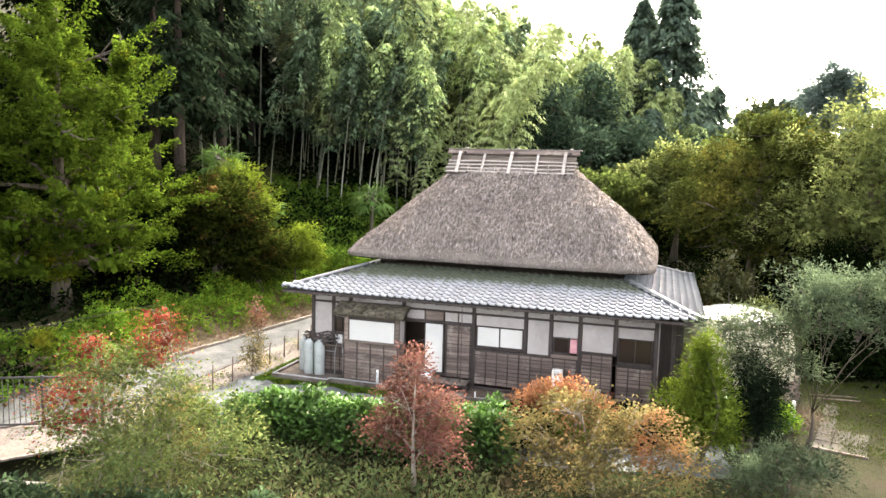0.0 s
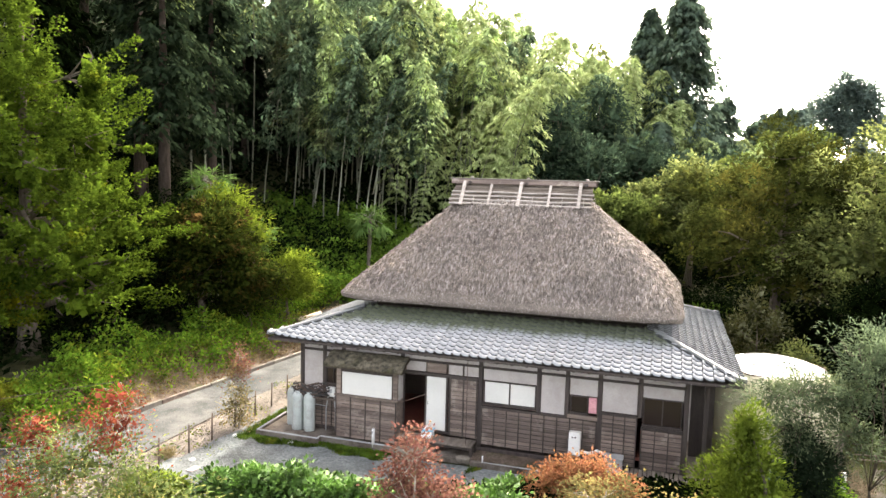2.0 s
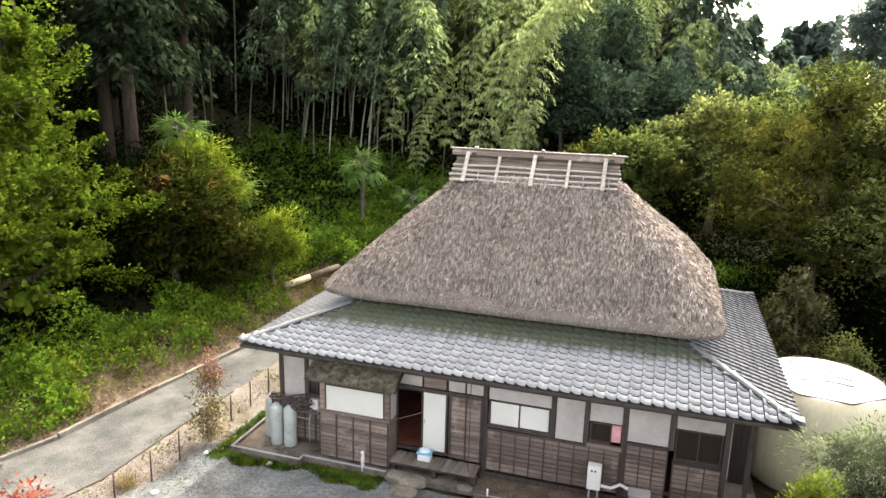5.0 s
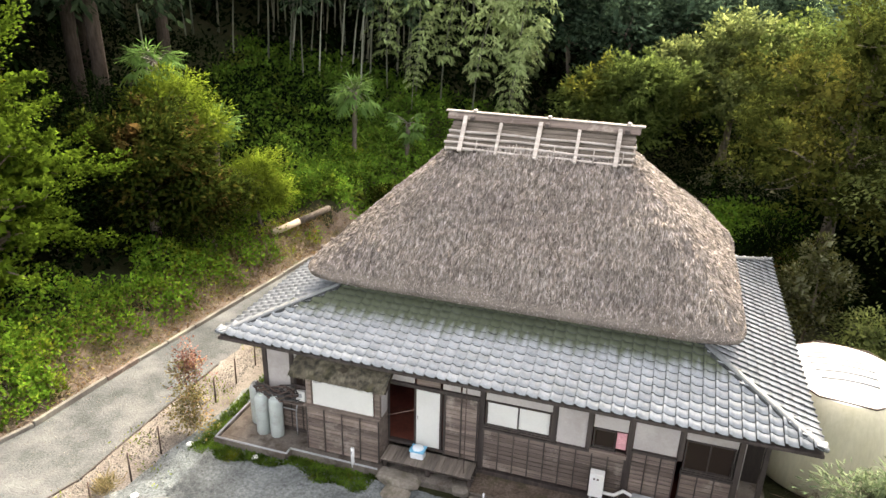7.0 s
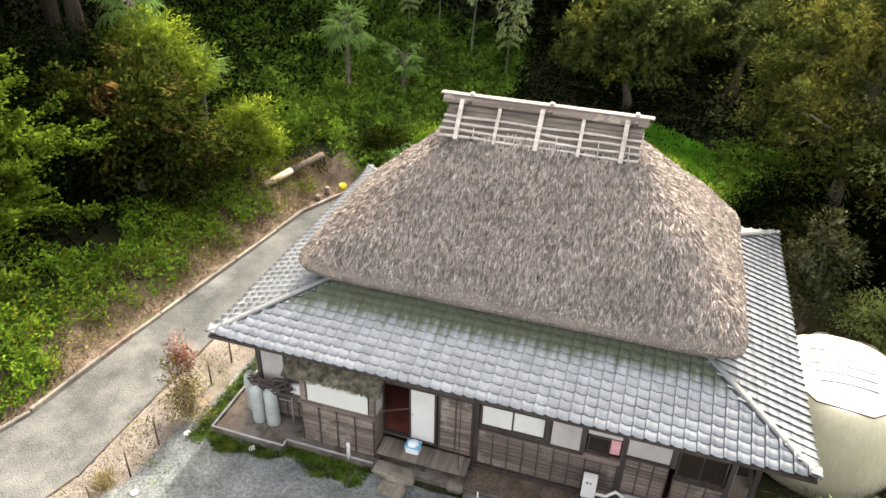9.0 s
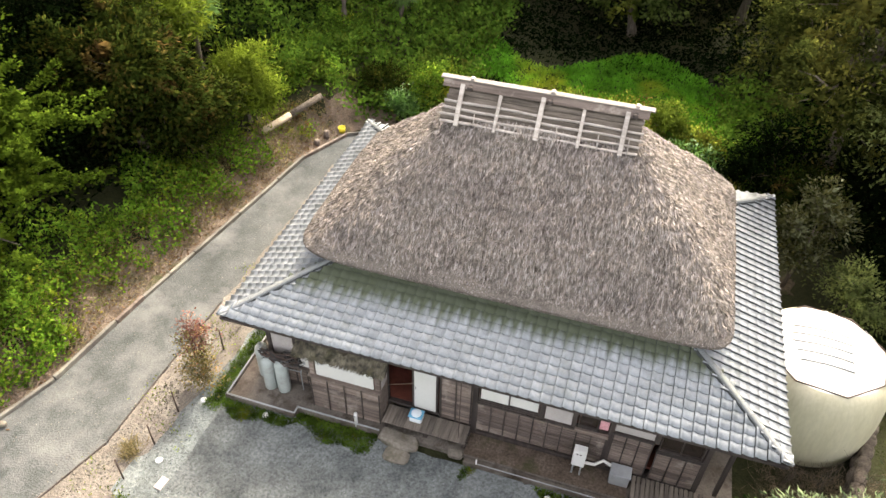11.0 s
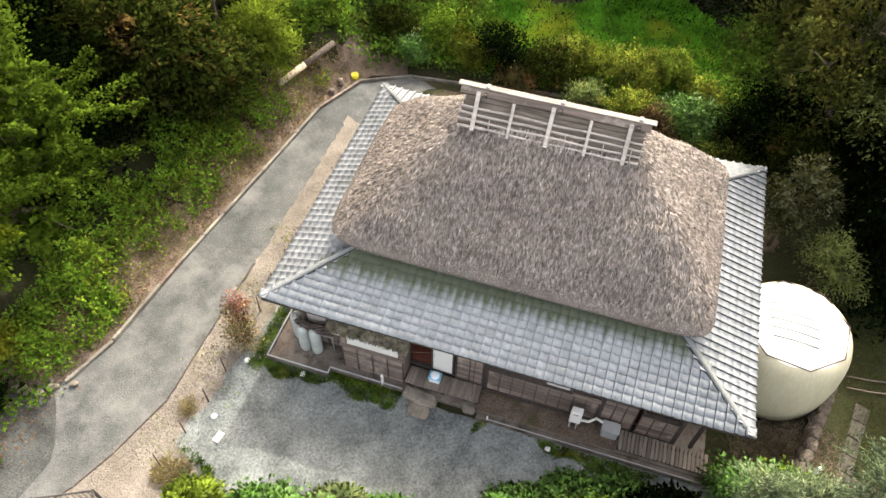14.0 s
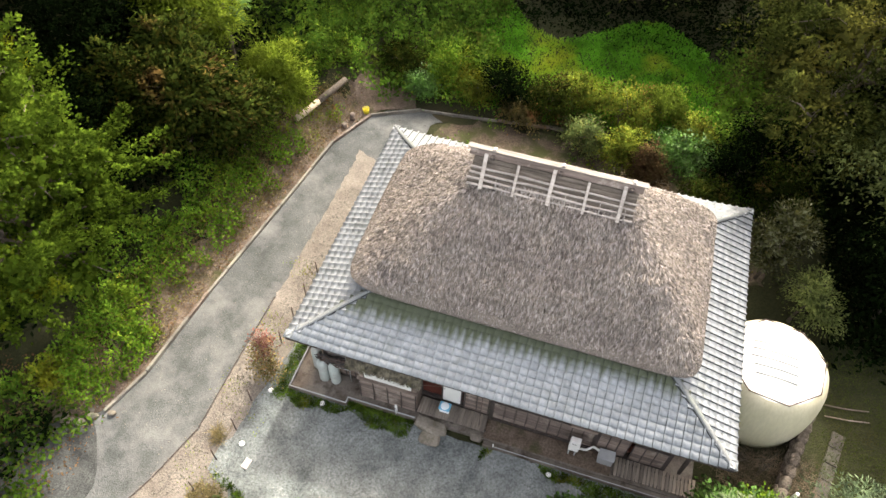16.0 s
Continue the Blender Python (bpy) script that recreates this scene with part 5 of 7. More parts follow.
# camellia-like dark evergreens by the road
tree("evergreen_shrub", "dense dark evergreen shrub tree with rusty new tips", (-14.6, 7.6), [(0, 0, 3.0, 2.1, 2.1, 2.0), (0.5, -0.4, 4.2, 1.5, 1.5, 1.2), (-1.6, -0.4, 3.4, 1.5, 1.5, 1.6), (1.3, 0.6, 2.3, 1.4, 1.4, 1.4),
     (-0.6, 1.2, 4.6, 1.3, 1.3, 1.0)], 0.2, "leaf_mixed", 300, 50, 0.3, 0.2, 0.105, 41, category="shrub", inner=0.6)
tree("evergreen_shrub", "dark glossy evergreen shrub on the bank", (-17.4, 5.4), [(0, 0, 2.2, 2.0, 2.0, 1.9), (1.2, -0.6, 1.8, 1.5, 1.5, 1.5), (-1.3, 0.8, 2.9, 1.6, 1.6, 1.5)], 0.16, "leaf_dark", 240, 60, 0.32, 0.13, 0.075, 43,
     category="shrub", inner=0.6)
tree("evergreen_shrub", "olive green shrub with reddish leaf tips", (-12.9, 8.7), [(0, 0, 1.8, 1.0, 1.0, 1.1), (0.1, 0.8, 2.2, 0.9, 0.9, 0.9), (-0.5, -0.5, 1.3, 1.1, 1.1, 1.0)], 0.1, "leaf_mixed", 300, 26, 0.22, 0.13, 0.07, 45,
     category="shrub", inner=0.6)
tree("round_shrub", "round light green feathery shrub", (-12.7, 11.6), [(0, 0, 2.0, 1.25, 1.25, 1.1), (0.9, -0.4, 1.7, 0.85, 0.85, 0.8), (-0.7, 0.5, 1.7, 0.9, 0.9, 0.9)], 0.08, "leaf_feather", 170, 60, 0.26, 0.17, 0.045, 47,
     category="shrub", inner=0.62)
tree("round_shrub", "yellow green bushy tree behind the dark shrubs", (-16.2, 11.2), [(0, 0, 4.6, 1.5, 1.5, 1.2), (-1.2, 0.6, 4.0, 1.3, 1.3, 1.2), (1.1, 0.3, 3.6, 1.3, 1.3, 1.1), (0.2, -0.6, 2.2, 1.6, 1.6, 1.5)], 0.14, "leaf_feather", 260, 46, 0.3, 0.2,
     0.06, 49, category="shrub", inner=0.55)
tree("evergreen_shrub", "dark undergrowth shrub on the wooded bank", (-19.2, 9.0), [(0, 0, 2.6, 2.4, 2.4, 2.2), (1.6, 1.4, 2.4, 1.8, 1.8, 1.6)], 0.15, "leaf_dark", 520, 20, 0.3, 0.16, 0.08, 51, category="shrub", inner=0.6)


def palm(base, h, seed, label, n=26, reach=0.95):
    """A windmill palm: a shaggy trunk and round fans on long stalks."""
    rng = np.random.default_rng(seed)
    z = float(height(*base))
    t = thing("palm_tree", label, "palm", (base[0], base[1], z), "palms")
    zs = np.linspace(-0.2, h, 12)
    V, F = tube(np.stack([0.12 * np.sin(zs * 0.5), 0.05 * zs / h, zs], -1), 0.1 + 0.03 * np.sin(zs * 9) + 0.03 * zs / h, 9)
    put("trunk", mesh_from("trunk", V, F, M["bark"], True), t)
    pieces, stalks = [], []
    for k in range(n):
        a, e = rng.random() * 2 * math.pi, rng.uniform(-0.75, 1.05)
        d = np.array([math.cos(a) * math.cos(e), math.sin(a) * math.cos(e), math.sin(e)])
        o = np.array([0.1 * math.sin(h * 0.5), 0.05, h])
        hub = o + d * rng.uniform(0.6, 0.9) + np.array([0, 0, -0.1])
        stalks.append(tube([o, (o + hub) / 2 + np.array([0, 0, 0.06]), hub], [0.016, 0.012, 0.01], 4))
        side = unit(np.cross(d, [0, 0, 1.0]))
        m = 17
        ang = np.linspace(-2.0, 2.0, m)
        U = np.cos(ang)[:, None] * d + np.sin(ang)[:, None] * side
        U[:, 2] -= 0.35 + 0.25 * np.abs(np.sin(ang))
        pieces.append(leaves(np.repeat(hub[None], m, 0), U, reach * 0.55, 0.085, rng, 0.9))
    V, F = joined([(v, [f]) for v, f in pieces])
    put("fan_leaves", mesh_from("fan_leaves", V, F, M["leaf_palm"]), t)
    V, F = joined(stalks)
    put("leaf_stalks", mesh_from("leaf_stalks", V, F, M["culm"]), t)
    return t


palm((-11.9, 19.3), 3.6, 3, "windmill palm with a shaggy trunk on the slope", 30, 1.5)
palm((-17.7, 12.2), 5.6, 5, "tall windmill palm under the cedars", 30, 1.45)
palm((-15.6, 12.9), 3.4, 8, "small windmill palm among shrubs", 20, 1.0)
palm((-9.9, 21.6), 2.2, 9, "young windmill palm in the undergrowth", 18, 1.0)


def fronds(hub, ang, L, per, size, width, rng, rise=0.4, fall=0.8, wide=0.3, hang=0.45, thick=0.04, depth=0.3):
    """Flat drooping sprays: branches of length L that leave hub towards ang, feathered with leaves on both sides."""
    m = len(L)
    out = np.stack([np.cos(ang), np.sin(ang), np.zeros(m)], -1)[:, None]
    side = np.stack([-np.sin(ang), np.cos(ang), np.zeros(m)], -1)[:, None]
    zed = np.array([0, 0, 1.0])
    u = rng.uniform(0.12, 1.0, (m, per, 1))
    Lm = L[:, None, None]
    sg = rng.choice([-1.0, 1.0], (m, per, 1)) * rng.random((m, per, 1))
    reach = wide * Lm * (1.05 - u) + 0.05
    drop = rng.random((m, per, 1)) ** 1.5
    C = hub[:, None] + out * Lm * u + side * sg * reach + zed * (Lm * (rise * u - fall * u * u) - 0.35 * np.abs(sg) * reach - depth * drop) + rng.normal(0, 1, (m, per, 3)) * thick * Lm
    U = out * 0.6 + side * np.sign(sg) * 0.55 - zed * (hang + 0.5 * u) + rng.normal(0, 0.2, (m, per, 3))
    C, U = C.reshape(-1, 3), U.reshape(-1, 3)
    V, F = leaves(C, U, size, width, rng, 0.75)
    # the upper leaves of a spray look up, those that hang below look out and down
    N = unit(np.repeat(out[:, 0], per, 0) * 0.5 + zed * (1.0 - 1.7 * drop.reshape(-1, 1)) + rng.normal(0, 0.2, (len(C), 3)))
    return V, F, np.repeat(N, 4, 0)


def cedar_shape(h, reach, seed, n, bare=0.25, size=0.55):
    """Drooping sprays of a tall cedar round its trunk, n leaves in all."""
    rng = np.random.default_rng(seed)
    per = 46
    m = max(12, n // per)
    f = np.sort(rng.random(m) ** 0.85)
    zz = h * (bare + (0.985 - bare) * f)
    L = reach * ((1 - f) ** 0.66 * rng.uniform(0.72, 1.15, m) * (0.85 + 0.15 * np.sin(zz * 1.9 + seed)) + 0.05)
    V, F, N = fronds(np.stack([0 * zz, 0 * zz, zz], -1), rng.random(m) * 2 * np.pi, L, per, size, size * 0.42, rng, 0.12, 0.42, 0.34, 0.3, 0.06, size * 0.9)
    T = tube([(0, 0, -0.4), (0.05, 0, h * 0.4), (0, 0.05, h * 0.97)], [h * 0.014 + 0.08, h * 0.01 + 0.05, 0.02], 9)
    return V, F, T, N


def cedar(base, h, reach, seed, n, label, bare=0.25, size=0.55, leaf="leaf_cedar_hazed"):
    t = thing("cedar_tree", label, "cedar", (base[0], base[1], float(height(*base))), "cedars")
    V, F, T, N = cedar_shape(h, reach, seed, n, bare, size)
    put("trunk", mesh_from("trunk", T[0], T[1], M["cedar_bark"], True), t)
    put("crown", mesh_from("crown", V, F, M[leaf], normals=N), t)


# cedars of the wooded bank
for k, (x, y, h, r, bare) in enumerate(((-19.9, 11.6, 21, 3.4, 0.40), (-23.5, 14.0, 22, 3.4, 0.30), (-24.5, 8.0, 21, 3.6, 0.15), (-22.0, 18.5, 20, 3.0, 0.32), (-27.5, 3.0, 20, 3.6, 0.10), (-25.5, -3.0, 17, 3.3, 0.1),
                                        (-28.5, 11.5, 23, 3.6, 0.1), (-28.0, 19.5, 22, 3.4, 0.15), (-30, -9, 17, 3.4, 0.08), (-33.0, 15.0, 25, 4.2, 0.1), (-33.5, 24.0, 25, 4.2, 0.1), (-33.0, 6.0, 23, 4.2, 0.1), (-26.4, 11.2, 23, 3.4, 0.1), (-31.0, 18.0, 26, 4.0, 0.1), (-37.0, 22.0, 30, 5.0, 0.05))):
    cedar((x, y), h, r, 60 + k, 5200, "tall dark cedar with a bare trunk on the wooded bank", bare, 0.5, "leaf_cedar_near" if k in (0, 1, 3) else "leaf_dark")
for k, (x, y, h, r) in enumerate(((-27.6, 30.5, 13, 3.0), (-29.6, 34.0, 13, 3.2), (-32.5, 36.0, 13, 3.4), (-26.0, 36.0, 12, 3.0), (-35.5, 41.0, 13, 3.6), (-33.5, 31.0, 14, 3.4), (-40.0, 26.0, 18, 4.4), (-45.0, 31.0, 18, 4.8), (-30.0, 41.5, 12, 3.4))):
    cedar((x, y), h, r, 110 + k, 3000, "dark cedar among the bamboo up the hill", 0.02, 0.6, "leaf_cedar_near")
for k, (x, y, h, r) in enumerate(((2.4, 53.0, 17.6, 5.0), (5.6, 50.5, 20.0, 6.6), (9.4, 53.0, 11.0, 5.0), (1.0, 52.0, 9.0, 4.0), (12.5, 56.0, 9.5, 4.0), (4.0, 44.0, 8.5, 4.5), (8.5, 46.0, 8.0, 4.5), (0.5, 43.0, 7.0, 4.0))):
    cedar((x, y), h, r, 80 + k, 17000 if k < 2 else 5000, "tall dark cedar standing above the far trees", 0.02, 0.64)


def culm_line(h, lean, rng):
    f = np.linspace(0, 1, 14)
    return f, np.stack([lean * f ** 2.4, 0.3 * np.sin(f * 2 + rng.random()), h * (f - 0.12 * f ** 4) - 0.2], -1)


def bamboo_shape(h, lean, seed, nodes, low, reach, per, size, width, fill=0):
    """One bamboo that leans along its x: an arching culm whose branches droop in layered feathery sprays from low (0 to 1) to its tip."""
    rng = np.random.default_rng(seed)
    f, P = culm_line(h, lean, rng)
    T = tube(P, 0.055 * (1 - 0.9 * f) + 0.004, 6)
    node = np.repeat(np.linspace(low, 1.0, nodes), 3)
    m = len(node)
    ang = np.repeat(np.arange(nodes) * 2.0, 3) + np.tile([0, 2.1, 4.2], nodes) + rng.normal(0, 0.35, m)
    q = (node - low) / (1 - low)
    L = reach * (np.clip(0.35 + 2.2 * q, 0, 1) * np.clip(1.0 - q, 0, 1) ** 0.55 + 0.22) * rng.uniform(0.75, 1.2, m)
    hub = np.stack([np.interp(node, f, P[:, i]) for i in range(3)], -1)
    V, F, N = fronds(hub, ang, L, per, size, width, rng, 0.5, 0.85, 0.32, 0.3, 0.03, 0.22)
    if fill:
        # coarse shaded branches below the leafy top
        m = fill * 3
        at = rng.uniform(0.12, low, m)
        hub = np.stack([np.interp(at, f, P[:, i]) for i in range(3)], -1)
        Vf, Ff, Nf = fronds(hub, rng.random(m) * 6.283, reach * rng.uniform(0.5, 0.9, m), 7, 0.75, 0.34, rng, 0.3, 0.7, 0.4, 0.4, 0.06, 0.4)
        V, F, N = np.vstack([V, Vf]), np.vstack([F, Ff + len(V)]), np.vstack([N, Nf])
    return V, F, T, N


# dark rounded evergreens in front of the far cedars
for k, (x, y, h, r) in enumerate(((-2.8, 33.0, 10.5, 2.6), (0.2, 31.5, 8.5, 2.8), (2.8, 34.0, 8.5, 2.8), (5.6, 37.5, 7.5, 3.0), (-0.6, 38.5, 11.5, 3.0), (9.0, 41.0, 7.5, 3.2))):
    tree("evergreen_tree", "dark blue green rounded evergreen below the far cedars", (x, y), [(0, 0, h - 1.4, r * 0.6, r * 0.6, 1.3)] + around(r * 0.5, h * 0.66, 4, r * 0.6, 1.4, 600 + k) + around(r * 0.65, h * 0.4, 5, r * 0.65, 1.4, 620 + k),
         0.2, "leaf_evergreen", 200, 30, 0.42, 0.34, 0.16, 92 + 2 * k, group="evergreens", inner=0.6, droop=0.3)


def bamboo_grove():
    rng = np.random.default_rng(17)
    kinds = [bamboo_shape(rng.uniform(11.5, 14.5), rng.uniform(1.0, 2.8), 100 + k, 18, 0.42, 1.5, 32, 0.36, 0.11) for k in range(6)]
    # front rank leaves carry the grove's shade in their colour
    meshes = [(mesh_from("culm", T[0], T[1], M["culm"], True), mesh_from("bamboo_leaves", V, F, M["leaf_bamboo_shaded"], normals=N)) for V, F, T, N in kinds]

    bright = [mesh_from("culm", T[0], T[1], M["culm_pale"], True) for V, F, T, N in kinds]

    light_leaves = [mesh_from("bamboo_leaves", V, F, M["leaf_bamboo"], normals=N) for V, F, T, N in kinds[:3]]

    def plant(x, y, k, s, turn, tip=0.0):
        t = thing("bamboo", "tall bamboo with a bare grey green culm and leafy top", "bamboo",
                  (x, y, float(height(x, y))), "bamboo stems")
        t.matrix_basis = pose(x, y, float(height(x, y)), tip, abs(tip) + 2.0, 0) @ pose(0, 0, 0, 0, 0, turn) @ Matrix.Scale(s, 4)
        put("culm", bright[k] if rng.random() < 0.28 else meshes[k][0], t)
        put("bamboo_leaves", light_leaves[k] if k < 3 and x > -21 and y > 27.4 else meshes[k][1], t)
    # the front rank, whose culms stand out against the dark wood
    for k in range(26):
        x = -23.8 + 12.0 * (k + rng.uniform(-0.6, 0.6)) / 25
        y = 26.5 + 0.32 * (x + 22) * 0.35 + rng.uniform(0, 4.5)
        plant(x, y, k % 6, rng.uniform(0.85, 1.15), rng.normal(0, 50), rng.normal(0, 4.0))
    # bright arching plumes beside the clearing
    plumes = [bamboo_shape(13.5, 2.4 + 0.6 * k, 140 + k, 16, 0.28, 1.65, 70, 0.30, 0.08) for k in range(4)]
    high = [bamboo_shape(rng.uniform(12.5, 15.0), 1.5 + 0.5 * k, 170 + k, 11, 0.6, 1.7, 32, 0.40, 0.12) for k in range(4)]
    masses = [bamboo_shape(rng.uniform(11.5, 14.0), 1.5 + 0.5 * k, 160 + k, 10, 0.6, 1.9, 32, 0.42, 0.13, 8) for k in range(5)]
    pcm = [(mesh_from("culm", T[0], T[1], M["culm"], True), mesh_from("bamboo_leaves", V, F, M["leaf_bamboo_pale"], normals=N)) for V, F, T, N in plumes]
    for k, (x, y, s, turn) in enumerate(((-13.2, 27.6, 0.8, 100), (-11.4, 26.4, 0.55, 20), (-10.2, 28.4, 0.9, 25), (-7.9, 27.2, 1.05, 5), (-5.7, 28.2, 1.12, -5), (-5.6, 25.8, 0.66, -25))):
        t = thing("bamboo", "tall pale green bamboo with arching feathery plumes", "bamboo", (x, y, float(height(x, y))), "bamboo stems")
        t.matrix_basis = pose(x, y, float(height(x, y)), 0, 0, turn + rng.normal(0, 12)) @ Matrix.Scale(s, 4)
        put("culm", pcm[k % 4][0], t)
        put("bamboo_leaves", pcm[k % 4][1], t)
    # the mass of the grove up the hill
    lots, culms, pales, shaded_lots = [], [], [], []
    for k in range(400):
        x = rng.uniform(-32, 13)
        y = rng.uniform(30, 60) if x > -24 else rng.uniform(20, 58)
        if x > -3 and y < 43 or -14 < x < -2 and y < 34 or y > 54:
            continue
        V, F, T, N = high[k % 4] if (x < -9 and y < 40) else masses[k % 5]
        s, a = rng.uniform(0.8, 1.2) * np.interp(x, [-10, 0, 6, 17], [1.15, 1.05, 0.75, 0.5]), rng.random() * 2 * math.pi
        R = np.array([[math.cos(a), -math.sin(a), 0], [math.sin(a), math.cos(a), 0], [0, 0, 1]]) * s
        o = np.array([x, y, float(height(x, y))])
        Q, W = V, N @ (R.T / s)
        # left and lower plants mostly get the shade-coloured leaves
        low_shaded = rng.random() < (0.75 if x < -19 else 0.45 if y < 40 else 0.1)
        (shaded_lots if low_shaded else pales if rng.random() < np.interp(x, [-24, -8], [0.3, 0.6]) else lots).append((np.hstack([Q @ R.T + o, W]), [np.arange(len(Q)).reshape(-1, 4)]))
        if y < 40:
            culms.append((T[0] @ R.T + o, T[1]))
    grove = thing("bamboo_grove", "dense green bamboo grove covering the hillside", "bamboo grove", (0, 0, 0), kind="stuff")
    for name, lot, m in (("bamboo_leaves", lots, "leaf_bamboo"), ("pale_bamboo_leaves", pales, "leaf_bamboo_pale"), ("blue_bamboo_leaves", shaded_lots, "leaf_bamboo_shaded"), ("culms", culms, "culm")):
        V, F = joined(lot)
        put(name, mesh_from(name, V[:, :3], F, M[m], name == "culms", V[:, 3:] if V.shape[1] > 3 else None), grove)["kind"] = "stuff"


bamboo_grove()

# broadleaf trees behind and to the right of the house
OAK = [(0, 0, 9.2, 1.8, 1.8, 1.3)] + around(2.2, 7.6, 5, 1.8, 1.3, 21) + around(3.4, 5.6, 7, 1.8, 1.3, 22) + around(2.6, 3.9, 4, 1.3, 0.9, 23)
tree("oak_tree", "large dark olive broadleaf tree behind the house", (9.6, 16.4), OAK, 0.3, "leaf_oak", 380, 90, 0.38, 0.17, 0.08, 71, top=(0.3, 0, 9.0), inner=0.55, reach=0.6, rise=0.3)
tree("oak_tree", "broadleaf tree with golden green leaves", (13.9, 12.6), [(0, 0, 9.4, 1.7, 1.7, 1.4)] + around(2.0, 7.8, 5, 1.7, 1.3, 24) + around(2.5, 5.4, 6, 1.7, 1.3, 25) + around(2.2, 3.4, 4, 1.3, 0.9, 26), 0.28, "leaf_gold",
     420, 84, 0.40, 0.17, 0.08, 73, top=(0, 0, 9.2), inner=0.55, reach=0.7, rise=0.3)
tree("oak_tree", "broadleaf tree with yellowish olive leaves", (1.2, 25.0), [(0, 0, 4.6, 2.0, 2.0, 1.2), (-2.0, 0.4, 3.8, 1.7, 1.7, 1.2), (2.0, -0.2, 4.2, 1.8, 1.8, 1.3), (0.2, -1.2, 2.8, 1.9, 1.9, 1.3), (-2.6, -0.6, 2.4, 1.3, 1.3, 1.0)], 0.2,
     "leaf_olive", 460, 32, 0.28, 0.25, 0.13, 75, inner=0.6, reach=0.45)
tree("oak_tree", "broadleaf tree with yellow green crown", (6.2, 27.5), [(0, 0, 6.2, 2.0, 2.0, 1.4), (-2.2, -0.3, 5.0, 1.8, 1.8, 1.4), (2.2, 0.2, 5.4, 1.8, 1.8, 1.4), (0.2, -1.4, 3.8, 2.0, 2.0, 1.5)], 0.22, "leaf_gold", 440, 32, 0.3, 0.26, 0.15, 77,
     inner=0.6, reach=0.5)
tree("oak_tree", "dark broadleaf tree at the edge of the wood", (14.8, 19.5), [(0, 0, 7.0, 2.2, 2.2, 1.6)] + around(2.4, 5.2, 6, 2.0, 1.5, 28) + around(2.6, 3.0, 5, 1.8, 1.4, 29), 0.25, "leaf_dark", 460, 40, 0.34, 0.22, 0.14, 79, inner=0.6, reach=0.5)
tree("oak_tree", "olive broadleaf tree beyond the meadow", (11.5, 25.5), [(0, 0, 8.0, 2.2, 2.2, 1.6)] + around(2.4, 6.0, 6, 2.0, 1.5, 30) + around(2.4, 3.6, 5, 1.8, 1.4, 31), 0.25, "leaf_olive", 340, 52, 0.44, 0.22, 0.15, 81, inner=0.6, reach=0.5)
tree("oak_tree", "yellow green broadleaf tree by the lawn", (17.6, 9.5), [(0, 0, 8.6, 1.9, 1.9, 1.5)] + around(2.2, 6.4, 6, 1.9, 1.4, 32) + around(2.4, 3.8, 6, 1.8, 1.3, 33), 0.25, "leaf_gold", 360, 64, 0.42, 0.17, 0.115, 83, inner=0.6, reach=0.5)
tree("oak_tree", "dark shade tree beside the house", (12.2, 9.2), [(0, 0, 3.6, 1.7, 1.7, 1.2), (0.9, 1.1, 2.8, 1.6, 1.6, 1.2), (1.3, -0.9, 2.6, 1.3, 1.3, 1.0)], 0.16, "leaf_dark", 560, 40, 0.3, 0.12, 0.07, 85, inner=0.5)
tree("feathery_tree", "tall loose feathery tree on the far edge of the wood", (21.4, 62.0), [(0, 0, 13.2, 1.3, 1.3, 1.4), (-1.6, 0, 11.4, 1.6, 1.6, 1.6), (1.7, 0, 12.0, 1.5, 1.5, 1.8), (0.2, 0, 9.6, 2.0, 2.0, 1.6), (2.8, 0, 9.4, 1.6, 1.6, 1.6), (-1.4, 0, 8.0, 1.8, 1.8, 1.6)],
     0.25, "far_wood_hazed", 420, 40, 0.45, 0.32, 0.18, 90, inner=0.3, reach=0.8, rise=0.5, top=(0.2, 0, 13.5), heart=0.05)
tree("pale_leaf_shrub", "slender shrub with whitish upturned leaves", (8.0, 9.6), [(0, 0, 3.4, 0.5, 0.5, 0.9), (0.7, 0.2, 2.7, 0.65, 0.65, 0.8), (-0.5, -0.2, 2.5, 0.6, 0.6, 0.8), (0.2, 0.1, 1.6, 0.9, 0.9, 0.8)], 0.06, "leaf_white", 210, 18, 0.17,
     0.13, 0.06, 87, category="shrub", inner=0.3, droop=-0.2)
tree("yellow_shrub", "yellow green shrub leaning by the water tank", (9.3, 8.0), [(0, 0, 1.9, 0.8, 0.8, 0.7), (0.5, -0.4, 1.4, 0.8, 0.8, 0.6)], 0.06, "leaf_gold", 160, 20, 0.18, 0.11, 0.05, 89, category="shrub", inner=0.4)
